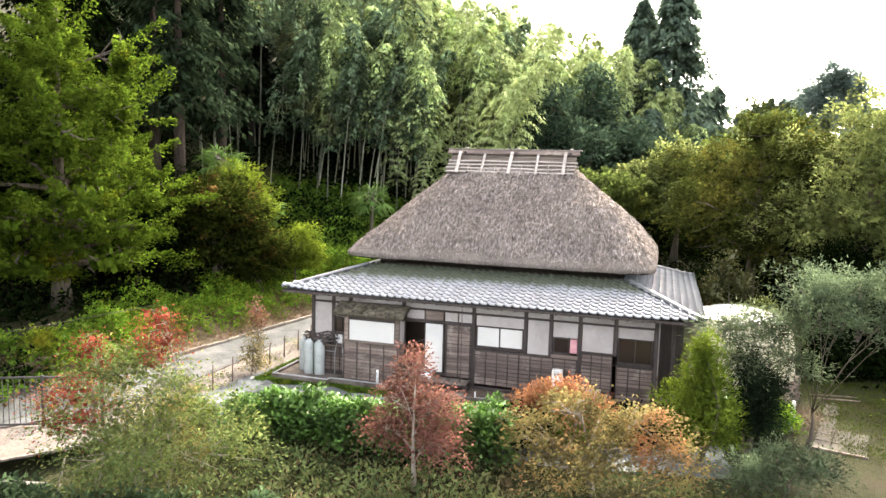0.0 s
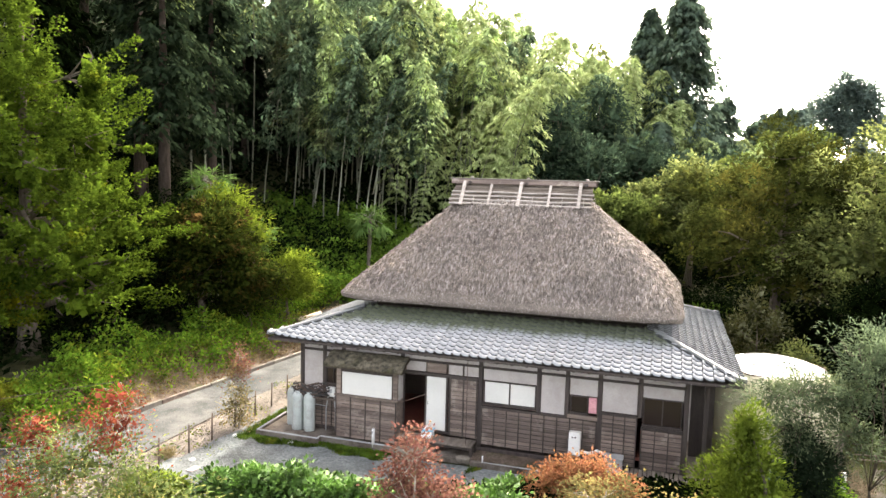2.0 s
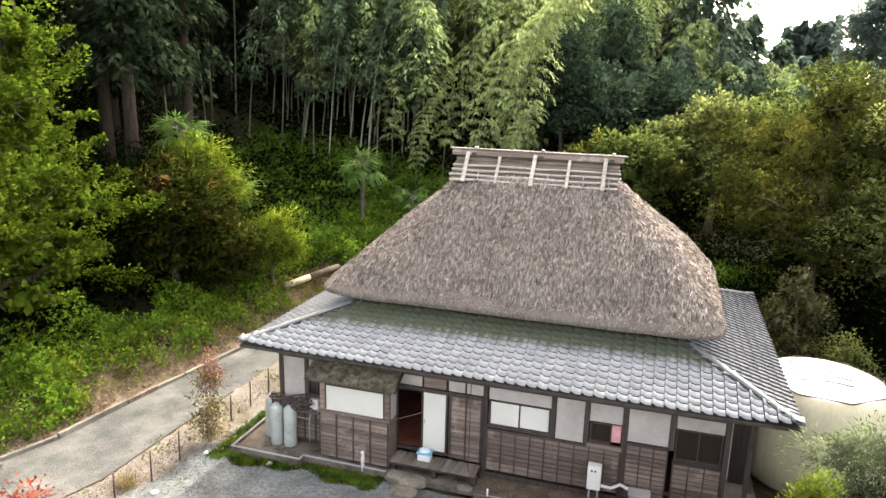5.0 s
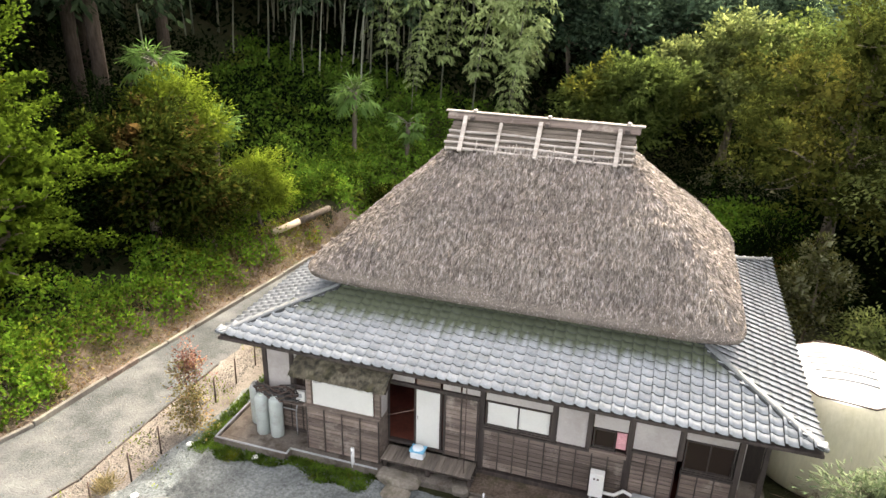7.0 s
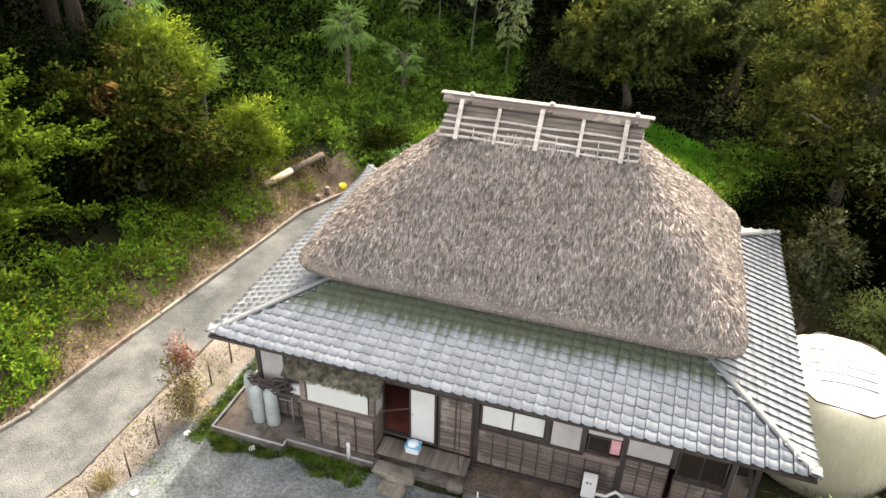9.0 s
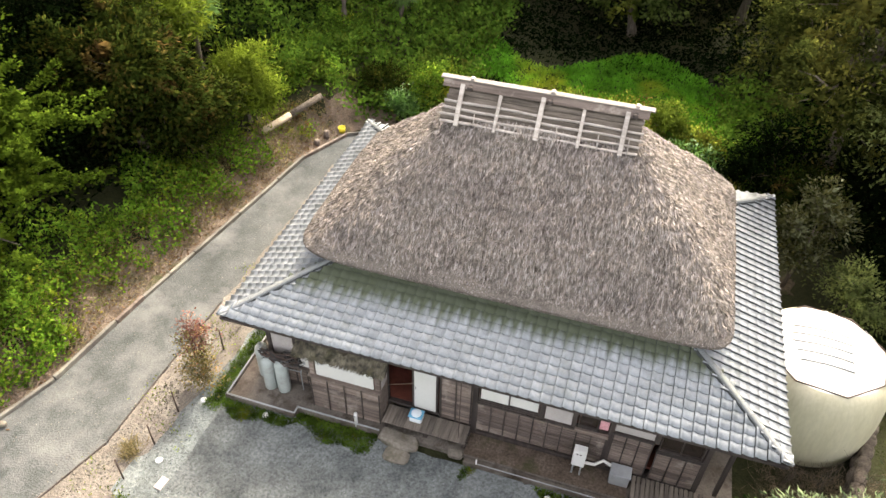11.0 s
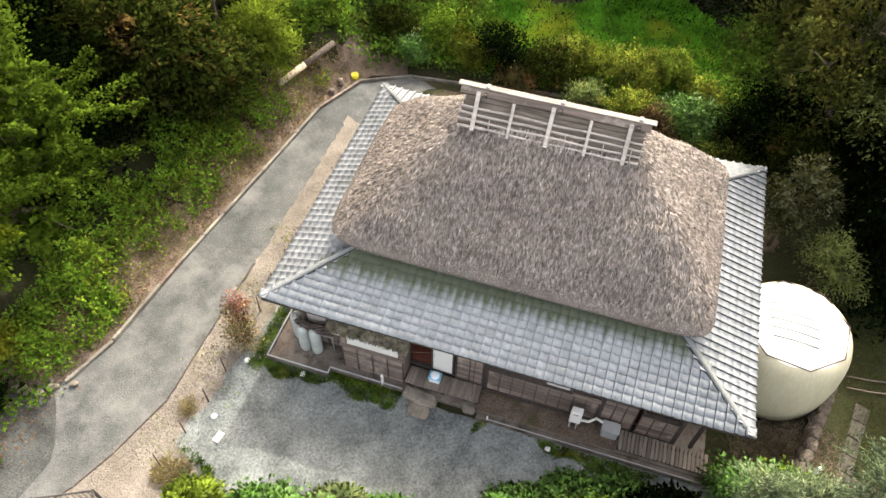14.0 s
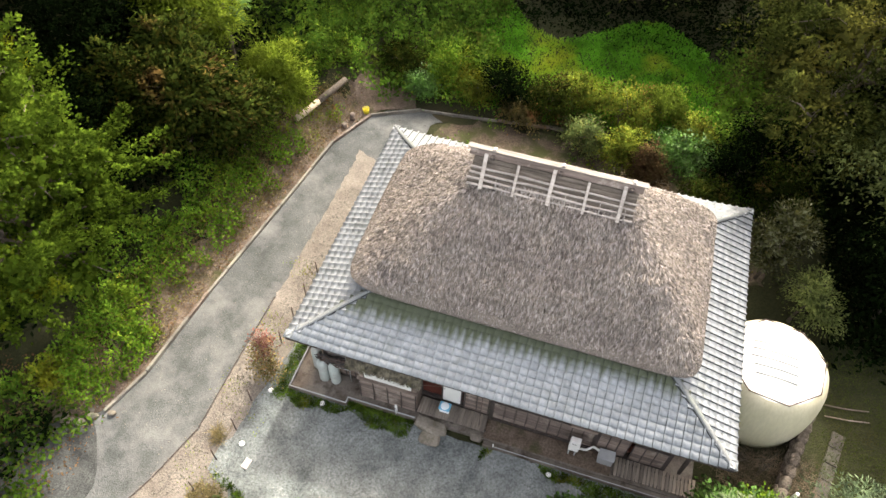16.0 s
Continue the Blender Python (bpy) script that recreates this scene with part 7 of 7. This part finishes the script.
def far_woods():
    """Wooded ridges past the clearing, and trees that close the valley round the camera."""
    rng = np.random.default_rng(77)
    lots, ways = [], []
    for k in range(130):
        if k < 60:
            a = rng.uniform(-0.15, 1.25)
            d = rng.uniform(70, 130)
            x, y = 5 + d * math.sin(a), -10 + d * math.cos(a)
            z0 = -1.5 + (d - 70) * 0.1 + 3 * math.sin(a * 2.2 + 0.6)
        else:
            a = rng.uniform(1.25, 2 * math.pi - 1.2)
            d = rng.uniform(45, 80)
            x, y = d * math.sin(a), -8 + d * math.cos(a)
            z0 = float(height(max(-58, min(58, x)), max(-38, y))) - 0.5
        h = rng.uniform(6, 11)
        lobes = [(x, y, z0 + h * 0.75, h * 0.22, h * 0.22, h * 0.3), (x + rng.normal(0, 1), y, z0 + h * 0.45, h * 0.3, h * 0.3, h * 0.3), (x, y, z0 + h * 0.2, h * 0.28, h * 0.28, h * 0.25)]
        V, F, N = foliage(lobes, 70, 11, h * 0.06, 0.7, 0.45, 900 + k, 0.5) if k < 60 else foliage(lobes, 34, 7, h * 0.08, 1.5, 1.0, 900 + k, 0.5)
        lots.append((V, [F]))
        ways.append(N)
    for k in range(26):
        x, y = (rng.uniform(16, 50), rng.uniform(78, 92)) if k > 5 else (17.4 + k + rng.normal(0, 0.3), rng.uniform(86, 89))
        h = rng.uniform(7.5, 10.5) if k > 5 else rng.uniform(14.0, 15.8)
        V, F, T, N = cedar_shape(h, 3.4 if k > 5 else 2.2, 950 + k, 1400 if k > 5 else 2200, 0.0, 1.1)
        lots.append((V + np.array([x, y, 4.0]), [F]))
        ways.append(N)
    V, F = joined(lots)
    tagged(put("far_woods", mesh_from("far_woods", V, F, M["far_wood_hazed"], normals=np.vstack(ways))), "distant wooded ridge round the valley, haze put into its leaf colour", "woods", kind="stuff")


far_woods()

# ---- loose things ----
def gas_cylinder(x, y, turn):
    t = thing("gas_cylinder", "tall grey steel gas cylinder standing against the wall", "gas cylinder", (x, y, 0.13), "gas cylinders")
    V, F = lathe([(0.02, 0), (0.17, 0.0), (0.18, 0.04), (0.18, 1.02), (0.165, 1.09), (0.12, 1.15), (0.03, 1.17)], 24)
    put("body", mesh_from("body", V, F, M["steel"], True), t)
    V, F = lathe([(0.068, 1.12), (0.078, 1.12), (0.078, 1.22), (0.068, 1.22), (0.068, 1.12)], 18)
    put("collar", mesh_from("collar", V, F, M["steel"], True), t)
    pipe("valve", [(0, 0, 1.16), (0, 0, 1.22), (0.05, 0, 1.23)], [0.028, 0.022, 0.014], M["grey_metal"], t)
    t.rotation_euler = (0, 0, turn)
    return t


gas_cylinder(-5.98, 0.47, 0.2)
gas_cylinder(-5.58, 0.48, 1.1)
gas_cylinder(-6.36, 0.84, 2.0)
meter = thing("gas_meter", "pale meter box with pipes on a dark wall board", "meter", (-4.9, 0.62, 1.24))
block("backing", -0.24, 0.24, 0.03, 0.07, -0.12, 0.42, M["dark_wood"], meter, "dark backing board", b=0.006)
block("body", -0.14, 0.14, -0.08, 0.03, 0.02, 0.32, M["appliance"], meter, b=0.02)
block("dial", -0.06, 0.06, -0.09, -0.08, 0.14, 0.26, M["grey_metal"], meter, b=0.004)
pipe("hose", [(-0.1, 0, 0.02), (-0.2, -0.05, -0.15), (-0.45, -0.08, 0.1), (-0.62, -0.12, 0.28)], [0.014] * 4, M["rust"], meter)
for x in (-0.1, 0.1):
    pipe("riser_pipe", [(x, -0.02, 0.02), (x * 1.6, -0.03, -0.4), (x * 1.6, -0.03, -1.08)], [0.016] * 3, M["grey_metal"], meter)
pipe("feed_pipe", [(-0.16, -0.04, -0.3), (-0.5, -0.06, -0.28), (-0.9, -0.06, -0.3)], [0.014] * 3, M["grey_metal"], meter)

hoses = thing("hose_tangle", "tangle of dark rubber hoses on the ledge above the cylinders", "hose", (0, 0, 0))
rng_h = np.random.default_rng(12)
for k in range(11):
    q = [(-6.15 + 0.25 * j + rng_h.normal(0, 0.05), 0.52 + rng_h.normal(0, 0.07), 1.3 + 0.13 * math.sin(j * 1.3 + k) + 0.025 * k) for j in range(6)]
    pipe("hose", q, [0.022] * 6, M["iron"] if k % 2 else M["rust"], hoses, n=6)
block("hose_bundle", -5.95, -5.2, 0.46, 0.7, 1.19, 1.42, M["iron"], hoses, "dark rubber sheet folded over the ledge", b=0.08)
block("ledge", -5.95, -4.65, 0.5, 0.73, 1.15, 1.19, M["old_wood"], hoses)
pole = thing("curtain_pole", "thin pale pole leaning across the doorway", "pole", (0, 0, 0))
pipe("shaft", [(-2.58, 0.62, 1.35), (-2.2, 0.63, 1.52), (-1.8, 0.64, 1.7)], [0.008] * 3, M["old_wood"], pole, n=6)
stand = thing("standpipe", "white plastic standpipe with a tap", "standpipe", (-3.22, -0.0, 0.1))
pipe("pipe", [(0, 0, 0), (0, 0, 0.3), (0, 0, 0.55)], [0.045, 0.045, 0.045], M["pvc"], stand)
pipe("tap", [(0, 0, 0.47), (0, -0.07, 0.47), (0, -0.1, 0.43)], [0.016, 0.016, 0.013], M["grey_metal"], stand)

tub = thing("plastic_tub", "white tub with a blue lid on the plank step", "tub", (-1.68, 0.46, 0.457))
bm = bmesh.new()
chamfered(bm, -0.17, 0.17, -0.13, 0.13, 0, 0.2, 0.03)
part("body", bm, M["clear_white"], tub)
bm = bmesh.new()
chamfered(bm, -0.19, 0.19, -0.15, 0.15, 0.2, 0.26, 0.02)
part("lid", bm, M["blue"], tub, "bright blue lid")
V, F = lathe([(0.0, 0.30), (0.1, 0.31), (0.14, 0.27), (0.14, 0.262)], 16)
put("bowl", mesh_from("bowl", V, F, M["clear_white"], True), tub)

heater = thing("water_heater", "slim white gas water heater with a flue pipe", "water heater", (2.6, 0.42, 0.13))
bm = bmesh.new()
chamfered(bm, -0.16, 0.16, -0.1, 0.1, 0.45, 1.08, 0.012)
part("casing", bm, M["appliance"], heater)
for x in (-0.06, 0.02):
    V, F = lathe([(0, 0), (0.025, 0), (0.025, 0.008), (0, 0.008)], 12)
    put("vent", mesh_from("vent", V, F, M["rust"]), heater, at=pose(x, -0.1, 0.95, 90, 0, 0))
for x in (-0.1, 0.1):
    block("leg", x - 0.02, x + 0.02, -0.06, 0.06, 0, 0.45, M["grey_metal"], heater)
pipe("flue", [(0.16, 0.0, 0.55), (0.4, 0.05, 0.5), (0.6, 0.2, 0.55), (0.8, 0.15, 0.5)], [0.04] * 4, M["appliance"], heater)
unit_box = thing("outdoor_unit", "small grey metal pump unit beside the heater", "pump unit", (3.66, 0.5, 0.13))
bm = bmesh.new()
chamfered(bm, -0.24, 0.24, -0.16, 0.16, 0.05, 0.48, 0.03)
part("casing", bm, M["grey_metal"], unit_box)
bm = bmesh.new()
chamfered(bm, -0.26, 0.26, -0.18, 0.18, 0.48, 0.515, 0.012)
part("lid", bm, M["grey_metal"], unit_box)
for x in (-0.18, 0.18):
    block("foot", x - 0.03, x + 0.03, -0.14, 0.14, 0, 0.05, M["rust"], unit_box)
edge_pipe = thing("edge_pipe", "pale grey plastic pipe laid along the plinth rim", "pipe", (0, 0, 0))
pipe("run", [(-6.99, 3.4, 0.205), (-6.99, 1.4, 0.205), (-6.99, -0.22, 0.205)], [0.024] * 3, M["grey_metal"], edge_pipe, n=8)
pipe("run", [(-6.99, -0.22, 0.205), (-6.0, -0.22, 0.205), (-4.94, -0.22, 0.205)], [0.024] * 3, M["grey_metal"], edge_pipe, n=8)
pipe("run", [(-4.94, -0.22, 0.205), (-4.94, -0.1, 0.205), (-4.94, -0.01, 0.205)], [0.024] * 3, M["grey_metal"], edge_pipe, n=8)
pipe("run", [(-4.94, -0.01, 0.205), (-3.7, -0.01, 0.205), (-2.57, -0.01, 0.205)], [0.024] * 3, M["grey_metal"], edge_pipe, n=8)
bar = thing("pipe_rail", "thin grey pipe lying along the gutter", "pipe", (0, 0, 0))
pipe("rail", [(0.15, -0.17, 0.2), (3.0, -0.17, 0.21), (6.5, -0.17, 0.2)], [0.014] * 3, M["grey_metal"], bar)
pipe("stub", [(0.15, -0.17, 0.12), (0.15, -0.17, 0.38)], [0.022] * 2, M["pvc"], bar)
pipe("foot", [(3.0, -0.17, 0.1), (3.0, -0.17, 0.21)], [0.016] * 2, M["pvc"], bar)
pipe("foot", [(6.4, -0.17, 0.1), (6.4, -0.17, 0.2)], [0.016] * 2, M["pvc"], bar)

# round water tank
tank = thing("water_tank", "large cream coloured round water tank with a white domed top", "water tank", (7.98, 4.28, 0.0))
prof = [(0.0, 0.0), (1.74, 0.0), (1.82, 0.12), (1.88, 0.6), (1.88, 1.2), (1.84, 1.7), (1.77, 2.1), (1.67, 2.38), (1.57, 2.55), (1.48, 2.63)]
V, F = lathe(prof, 48)
put("shell", mesh_from("shell", V, F, M["tank"], True), tank)
V, F = lathe([(1.48, 2.63), (1.2, 2.74), (0.8, 2.85), (0.4, 2.92), (0.0, 2.94)], 48)
put("dome", mesh_from("dome", V, F, M["tank_top"], True), tank, "white domed top")
hexa = [(1.53 * math.cos(a + 0.25), 1.53 * math.sin(a + 0.25)) for a in np.linspace(0, 2 * math.pi, 9)]
pipe("seam", [(x, y, 2.645) for x, y in hexa], [0.022] * 9, M["rust"], tank, n=6)
for k in range(5):
    y = -0.75 + 0.28 * k
    xs = np.linspace(-0.9 + 0.3 * abs(y), 0.55, 8)
    r2 = np.hypot(xs, y)
    pipe("rib", [(x, y - 0.06 * x, 2.945 - 0.135 * r * r + 0.004) for x, r in zip(xs, r2)], [0.02] * 8, M["grey_metal"], tank, n=5)

# fence along the verge
fence = thing("fence", "rusty iron fence pickets strung with wire", "fence", (0, 0, 0))
FY = [-4.35, -3.25, -2.15, -1.07, 0.12, 1.27, 2.3, 3.35, 4.4]
for k, y in enumerate(FY):
    x = -8.02 - (0.12 if y < -3 else 0) * (-2.15 - y)
    pipe("picket", [(x, y, -0.1), (x + 0.01, y, 0.4), (x + 0.015, y + 0.01, 0.86)], [0.024, 0.022, 0.02], M["rust"], fence, n=6)
pipe("wire", [(-8.01, y, 0.66 + 0.015 * (k % 2)) for k, y in enumerate(FY[2:])], [0.004] * 7, M["rust"], fence, n=4)

# low dark timber edging between road and verge
edging = thing("timber_edging", "thin dark timber edging between road and verge", "edging", (0, 0, 0), kind="structure")
EDGE_LINE = [(-12.3, -8.6), (-10.28, -5.6), (-9.78, -4.4), (-9.22, -2.5), (-9.2, 0.2), (-9.12, 3.0)]
for (ax, ay), (bx, by) in zip(EDGE_LINE, EDGE_LINE[1:]):
    bm = bmesh.new()
    chamfered(bm, 0.02, math.hypot(bx - ax, by - ay) - 0.02, -0.02, 0.02, -0.08, 0.055, 0.006)
    part("edge_board", bm, M["dark_wood"], edging).matrix_basis = pose(ax, ay, 0.0, 0, 0, math.degrees(math.atan2(by - ay, bx - ax)))

# pale ground markers in the gravel
for k, (x, y) in enumerate(((-7.57, -0.52), (-7.62, -2.53), (-5.72, -0.43), (2.07, -0.45))):
    m = thing("ground_marker", "round pale stone marker set in the gravel", "marker", (x, y, 0.03), "ground markers")
    V, F = lathe([(0.0, 0.035), (0.07, 0.035), (0.09, 0.02), (0.095, -0.03)], 14)
    put("disc", mesh_from("disc", V, F, M["pvc"], True), m)
slab = thing("pale_slab", "small pale concrete slab on the gravel", "slab", (-7.17, -3.08, 0.03))
bm = bmesh.new()
chamfered(bm, -0.11, 0.11, -0.17, 0.17, -0.02, 0.045, 0.01)
part("slab_body", bm, M["plaster"], slab)
slab.rotation_euler = (0, 0, radians(-8))

# felled trunks on the bank
for k, (a, b, r, mat, label) in enumerate((((-11.9, 11.1, 0.2), (-10.7, 14.0, 0.3), 0.15, "log_wood", "pale sawn log with dark bark on one half"), )):
    A = np.array([a[0], a[1], float(height(a[0], a[1])) + a[2]])
    B = np.array([b[0], b[1], float(height(b[0], b[1])) + b[2]])
    lg = thing("log", label, "log", (0, 0, 0))
    mid = A + (B - A) * 0.45
    pipe("trunk", [A, A * 0.6 + mid * 0.4, mid], [r, r * 0.96, r * 0.93], M[mat], lg, n=12)
    pipe("bark_end", [mid, (mid + B) / 2, B], [r * 0.98, r * 0.93, r * 0.9], M["bark"], lg, n=12)
bucket = thing("yellow_bucket", "small yellow plastic bucket at the end of the road", "bucket", (-9.6, 13.5, float(height(-9.6, 13.5))))
V, F = lathe([(0.0, 0.02), (0.1, 0.0), (0.15, 0.3), (0.16, 0.3), (0.13, 0.05), (0.0, 0.04)], 16)
put("body", mesh_from("body", V, F, M["yellow"], True), bucket)
pipe("handle", [(-0.15, 0, 0.28), (0, 0.03, 0.4), (0.15, 0, 0.28)], [0.008] * 3, M["grey_metal"], bucket, n=5)
for k, (x, y) in enumerate(((-10.05, 12.9), (-10.2, 12.3))):
    st = thing("stump", "short weathered stump post at the bend of the kerb", "stump", (x, y, float(height(x, y)) - 0.05), "stumps")
    pipe("wood", [(0, 0, 0), (0.01, 0, 0.2), (0.02, 0.01, 0.4 - 0.1 * k)], [0.14, 0.12, 0.115], M["old_wood"], st, n=10)

# walk and steps at the side of the house
steps = thing("garden_steps", "worn stone garden steps leading up to the side lawn", "steps", (9.75, -0.3, 0), kind="structure")
steps.rotation_euler = (0, 0, radians(-15))
rng_st = np.random.default_rng(9)
for r in range(7):
    for c in range(3 if r < 3 else 1):
        x = -0.1 + c * 0.43
        bm = bmesh.new()
        chamfered(bm, x, x + 0.42, 0.05 + r * 0.62, 0.05 + r * 0.62 + 0.6, -0.08, 0.03 + rng_st.normal(0, 0.006), 0.015)
        part("flagstone", bm, M["flagstone"], steps)
for k in range(6):
    bm = bmesh.new()
    chamfered(bm, -0.12, 1.2, -0.72 * (k + 1), -0.72 * k + 0.03, -0.17 * (k + 1) - 0.4, -0.17 * (k + 1) + 0.04, 0.02)
    part("step", bm, M["soil"] if k % 2 else M["flagstone"], steps)
    block("riser", -0.14, 1.22, -0.72 * k - 0.02, -0.72 * k + 0.06, -0.17 * (k + 1) - 0.1, -0.17 * k + 0.03, M["old_wood"], steps)
wall_low = thing("low_wall", "low dark stone retaining wall beside the walk", "retaining wall", (0, 0, 0), kind="structure")
for k in range(9):
    for r in range(3):
        rough_stone("stone", (0.25, 0.17, 0.17), M["bark"], 40 + k * 3 + r, wall_low, at=pose(9.0 + 0.12 * k - 0.05, 0.9 + 0.42 * k + 0.2 * (r % 2), 0.12 + 0.25 * r, 0, 0, 75))
def bare_shrub(x, y, h, seed):
    """Leafless stems that fork twice."""
    rng = np.random.default_rng(seed)
    t = thing("bare_shrub", "leafless brown shrub stems before the water tank", "shrub", (x, y, 0.0), "bare shrubs")
    for k in range(4):
        a = rng.random() * 6.28
        top = np.array([0.25 * math.cos(a), 0.25 * math.sin(a), h * rng.uniform(0.7, 1.0)])
        mid = top * 0.55 + np.array([0.0, 0.0, 0.05])
        bits = [tube([(0, 0, -0.05), mid, top], [0.014, 0.009, 0.003], 5)]
        for j in range(7):
            s0 = mid + (top - mid) * rng.uniform(-0.4, 0.8)
            e = s0 + np.array([rng.normal(0, 0.16), rng.normal(0, 0.16), rng.uniform(0.15, 0.4)])
            bits.append(tube([s0, (s0 + e) / 2 + rng.normal(0, 0.02, 3), e], [0.005, 0.004, 0.002], 4))
        V, F = joined(bits)
        put("stem", mesh_from("stem", V, F, M["bark"], True), t)


bare_shrub(8.35, 1.5, 1.7, 1)
bare_shrub(9.1, 1.9, 1.5, 2)
bare_shrub(7.6, 1.75, 0.9, 3)
marker = thing("white_post", "short white painted post by the walk", "post", (9.35, 1.0, 0))
block("shaft", -0.05, 0.05, -0.05, 0.05, -0.1, 0.85, M["pvc"], marker, b=0.015)
for k in range(2):
    rail = thing("bamboo_bar", "pale bamboo bar laid across the lawn edge", "bar", (11.2, 4.4 + 0.42 * k, 0.05), "bamboo bars")
    pipe("bar", [(-0.7, 0, 0.0), (0, 0.05, 0.02), (0.75, 0.2, 0.0)], [0.022] * 3, M["old_wood"], rail, n=7)

# gate posts by the road
gate = thing("iron_gate", "dark iron railing gate standing open beside the drive", "gate", (0, 0, 0))
GATE_A, GATE_B = Vector((-11.7, -7.15, 0.0)), Vector((-8.95, -5.8, 0.0))
for x, y, z0, z1 in ((*GATE_A.xy, -0.5, 1.45), (*GATE_B.xy, -0.25, 1.45), (-10.3, -6.46, -0.4, 1.45)):
    block("post", x - 0.035, x + 0.035, y - 0.035, y + 0.035, z0, z1, M["iron"], gate, b=0.008)
for z in (0.1, 1.4):
    pipe("rail", [(*GATE_A.xy, z), (*GATE_A.lerp(GATE_B, 0.5).xy, z), (*GATE_B.xy, z)], [0.03] * 3, M["iron"], gate, n=6)
pipe("rail", [(*GATE_B.xy, 1.4), (-8.75, -5.98, 1.4), (-8.55, -6.2, 1.4)], [0.03] * 3, M["iron"], gate, n=6)
for k in range(1, 22):
    q = GATE_A.lerp(GATE_B, k / 22)
    pipe("bar", [(q.x, q.y, 0.1), (q.x, q.y, 0.7), (q.x, q.y, 1.4)], [0.009] * 3, M["iron"], gate, n=5)
plank = thing("timber_plank", "long pale timber plank edging the drive", "plank", (-9.4, -8.6, float(height(-9.4, -8.6))))
bm = bmesh.new()
chamfered(bm, -1.5, 1.2, -0.1, 0.1, 0.0, 0.1, 0.015)
part("board", bm, M["kerb"], plank)
plank.rotation_euler = (0, 0, radians(12))

# rope strung through the front border
rope = thing("rope", "grey guy rope strung from a sapling to the ground", "rope", (0, 0, 0))
pipe("strand", [(-5.1, -8.1, 4.1), (-9.3, -8.2, 3.12), (-20.5, -8.4, float(height(-20.5, -8.4)))], [0.005] * 3, M["rust"], rope, n=5)
pipe("strand", [(-6.7, -8.4, 3.15), (-9.7, -8.2, 2.06), (-15.2, -8.4, float(height(-15.2, -8.4)))], [0.005] * 3, M["rust"], rope, n=5)

make_tiles()
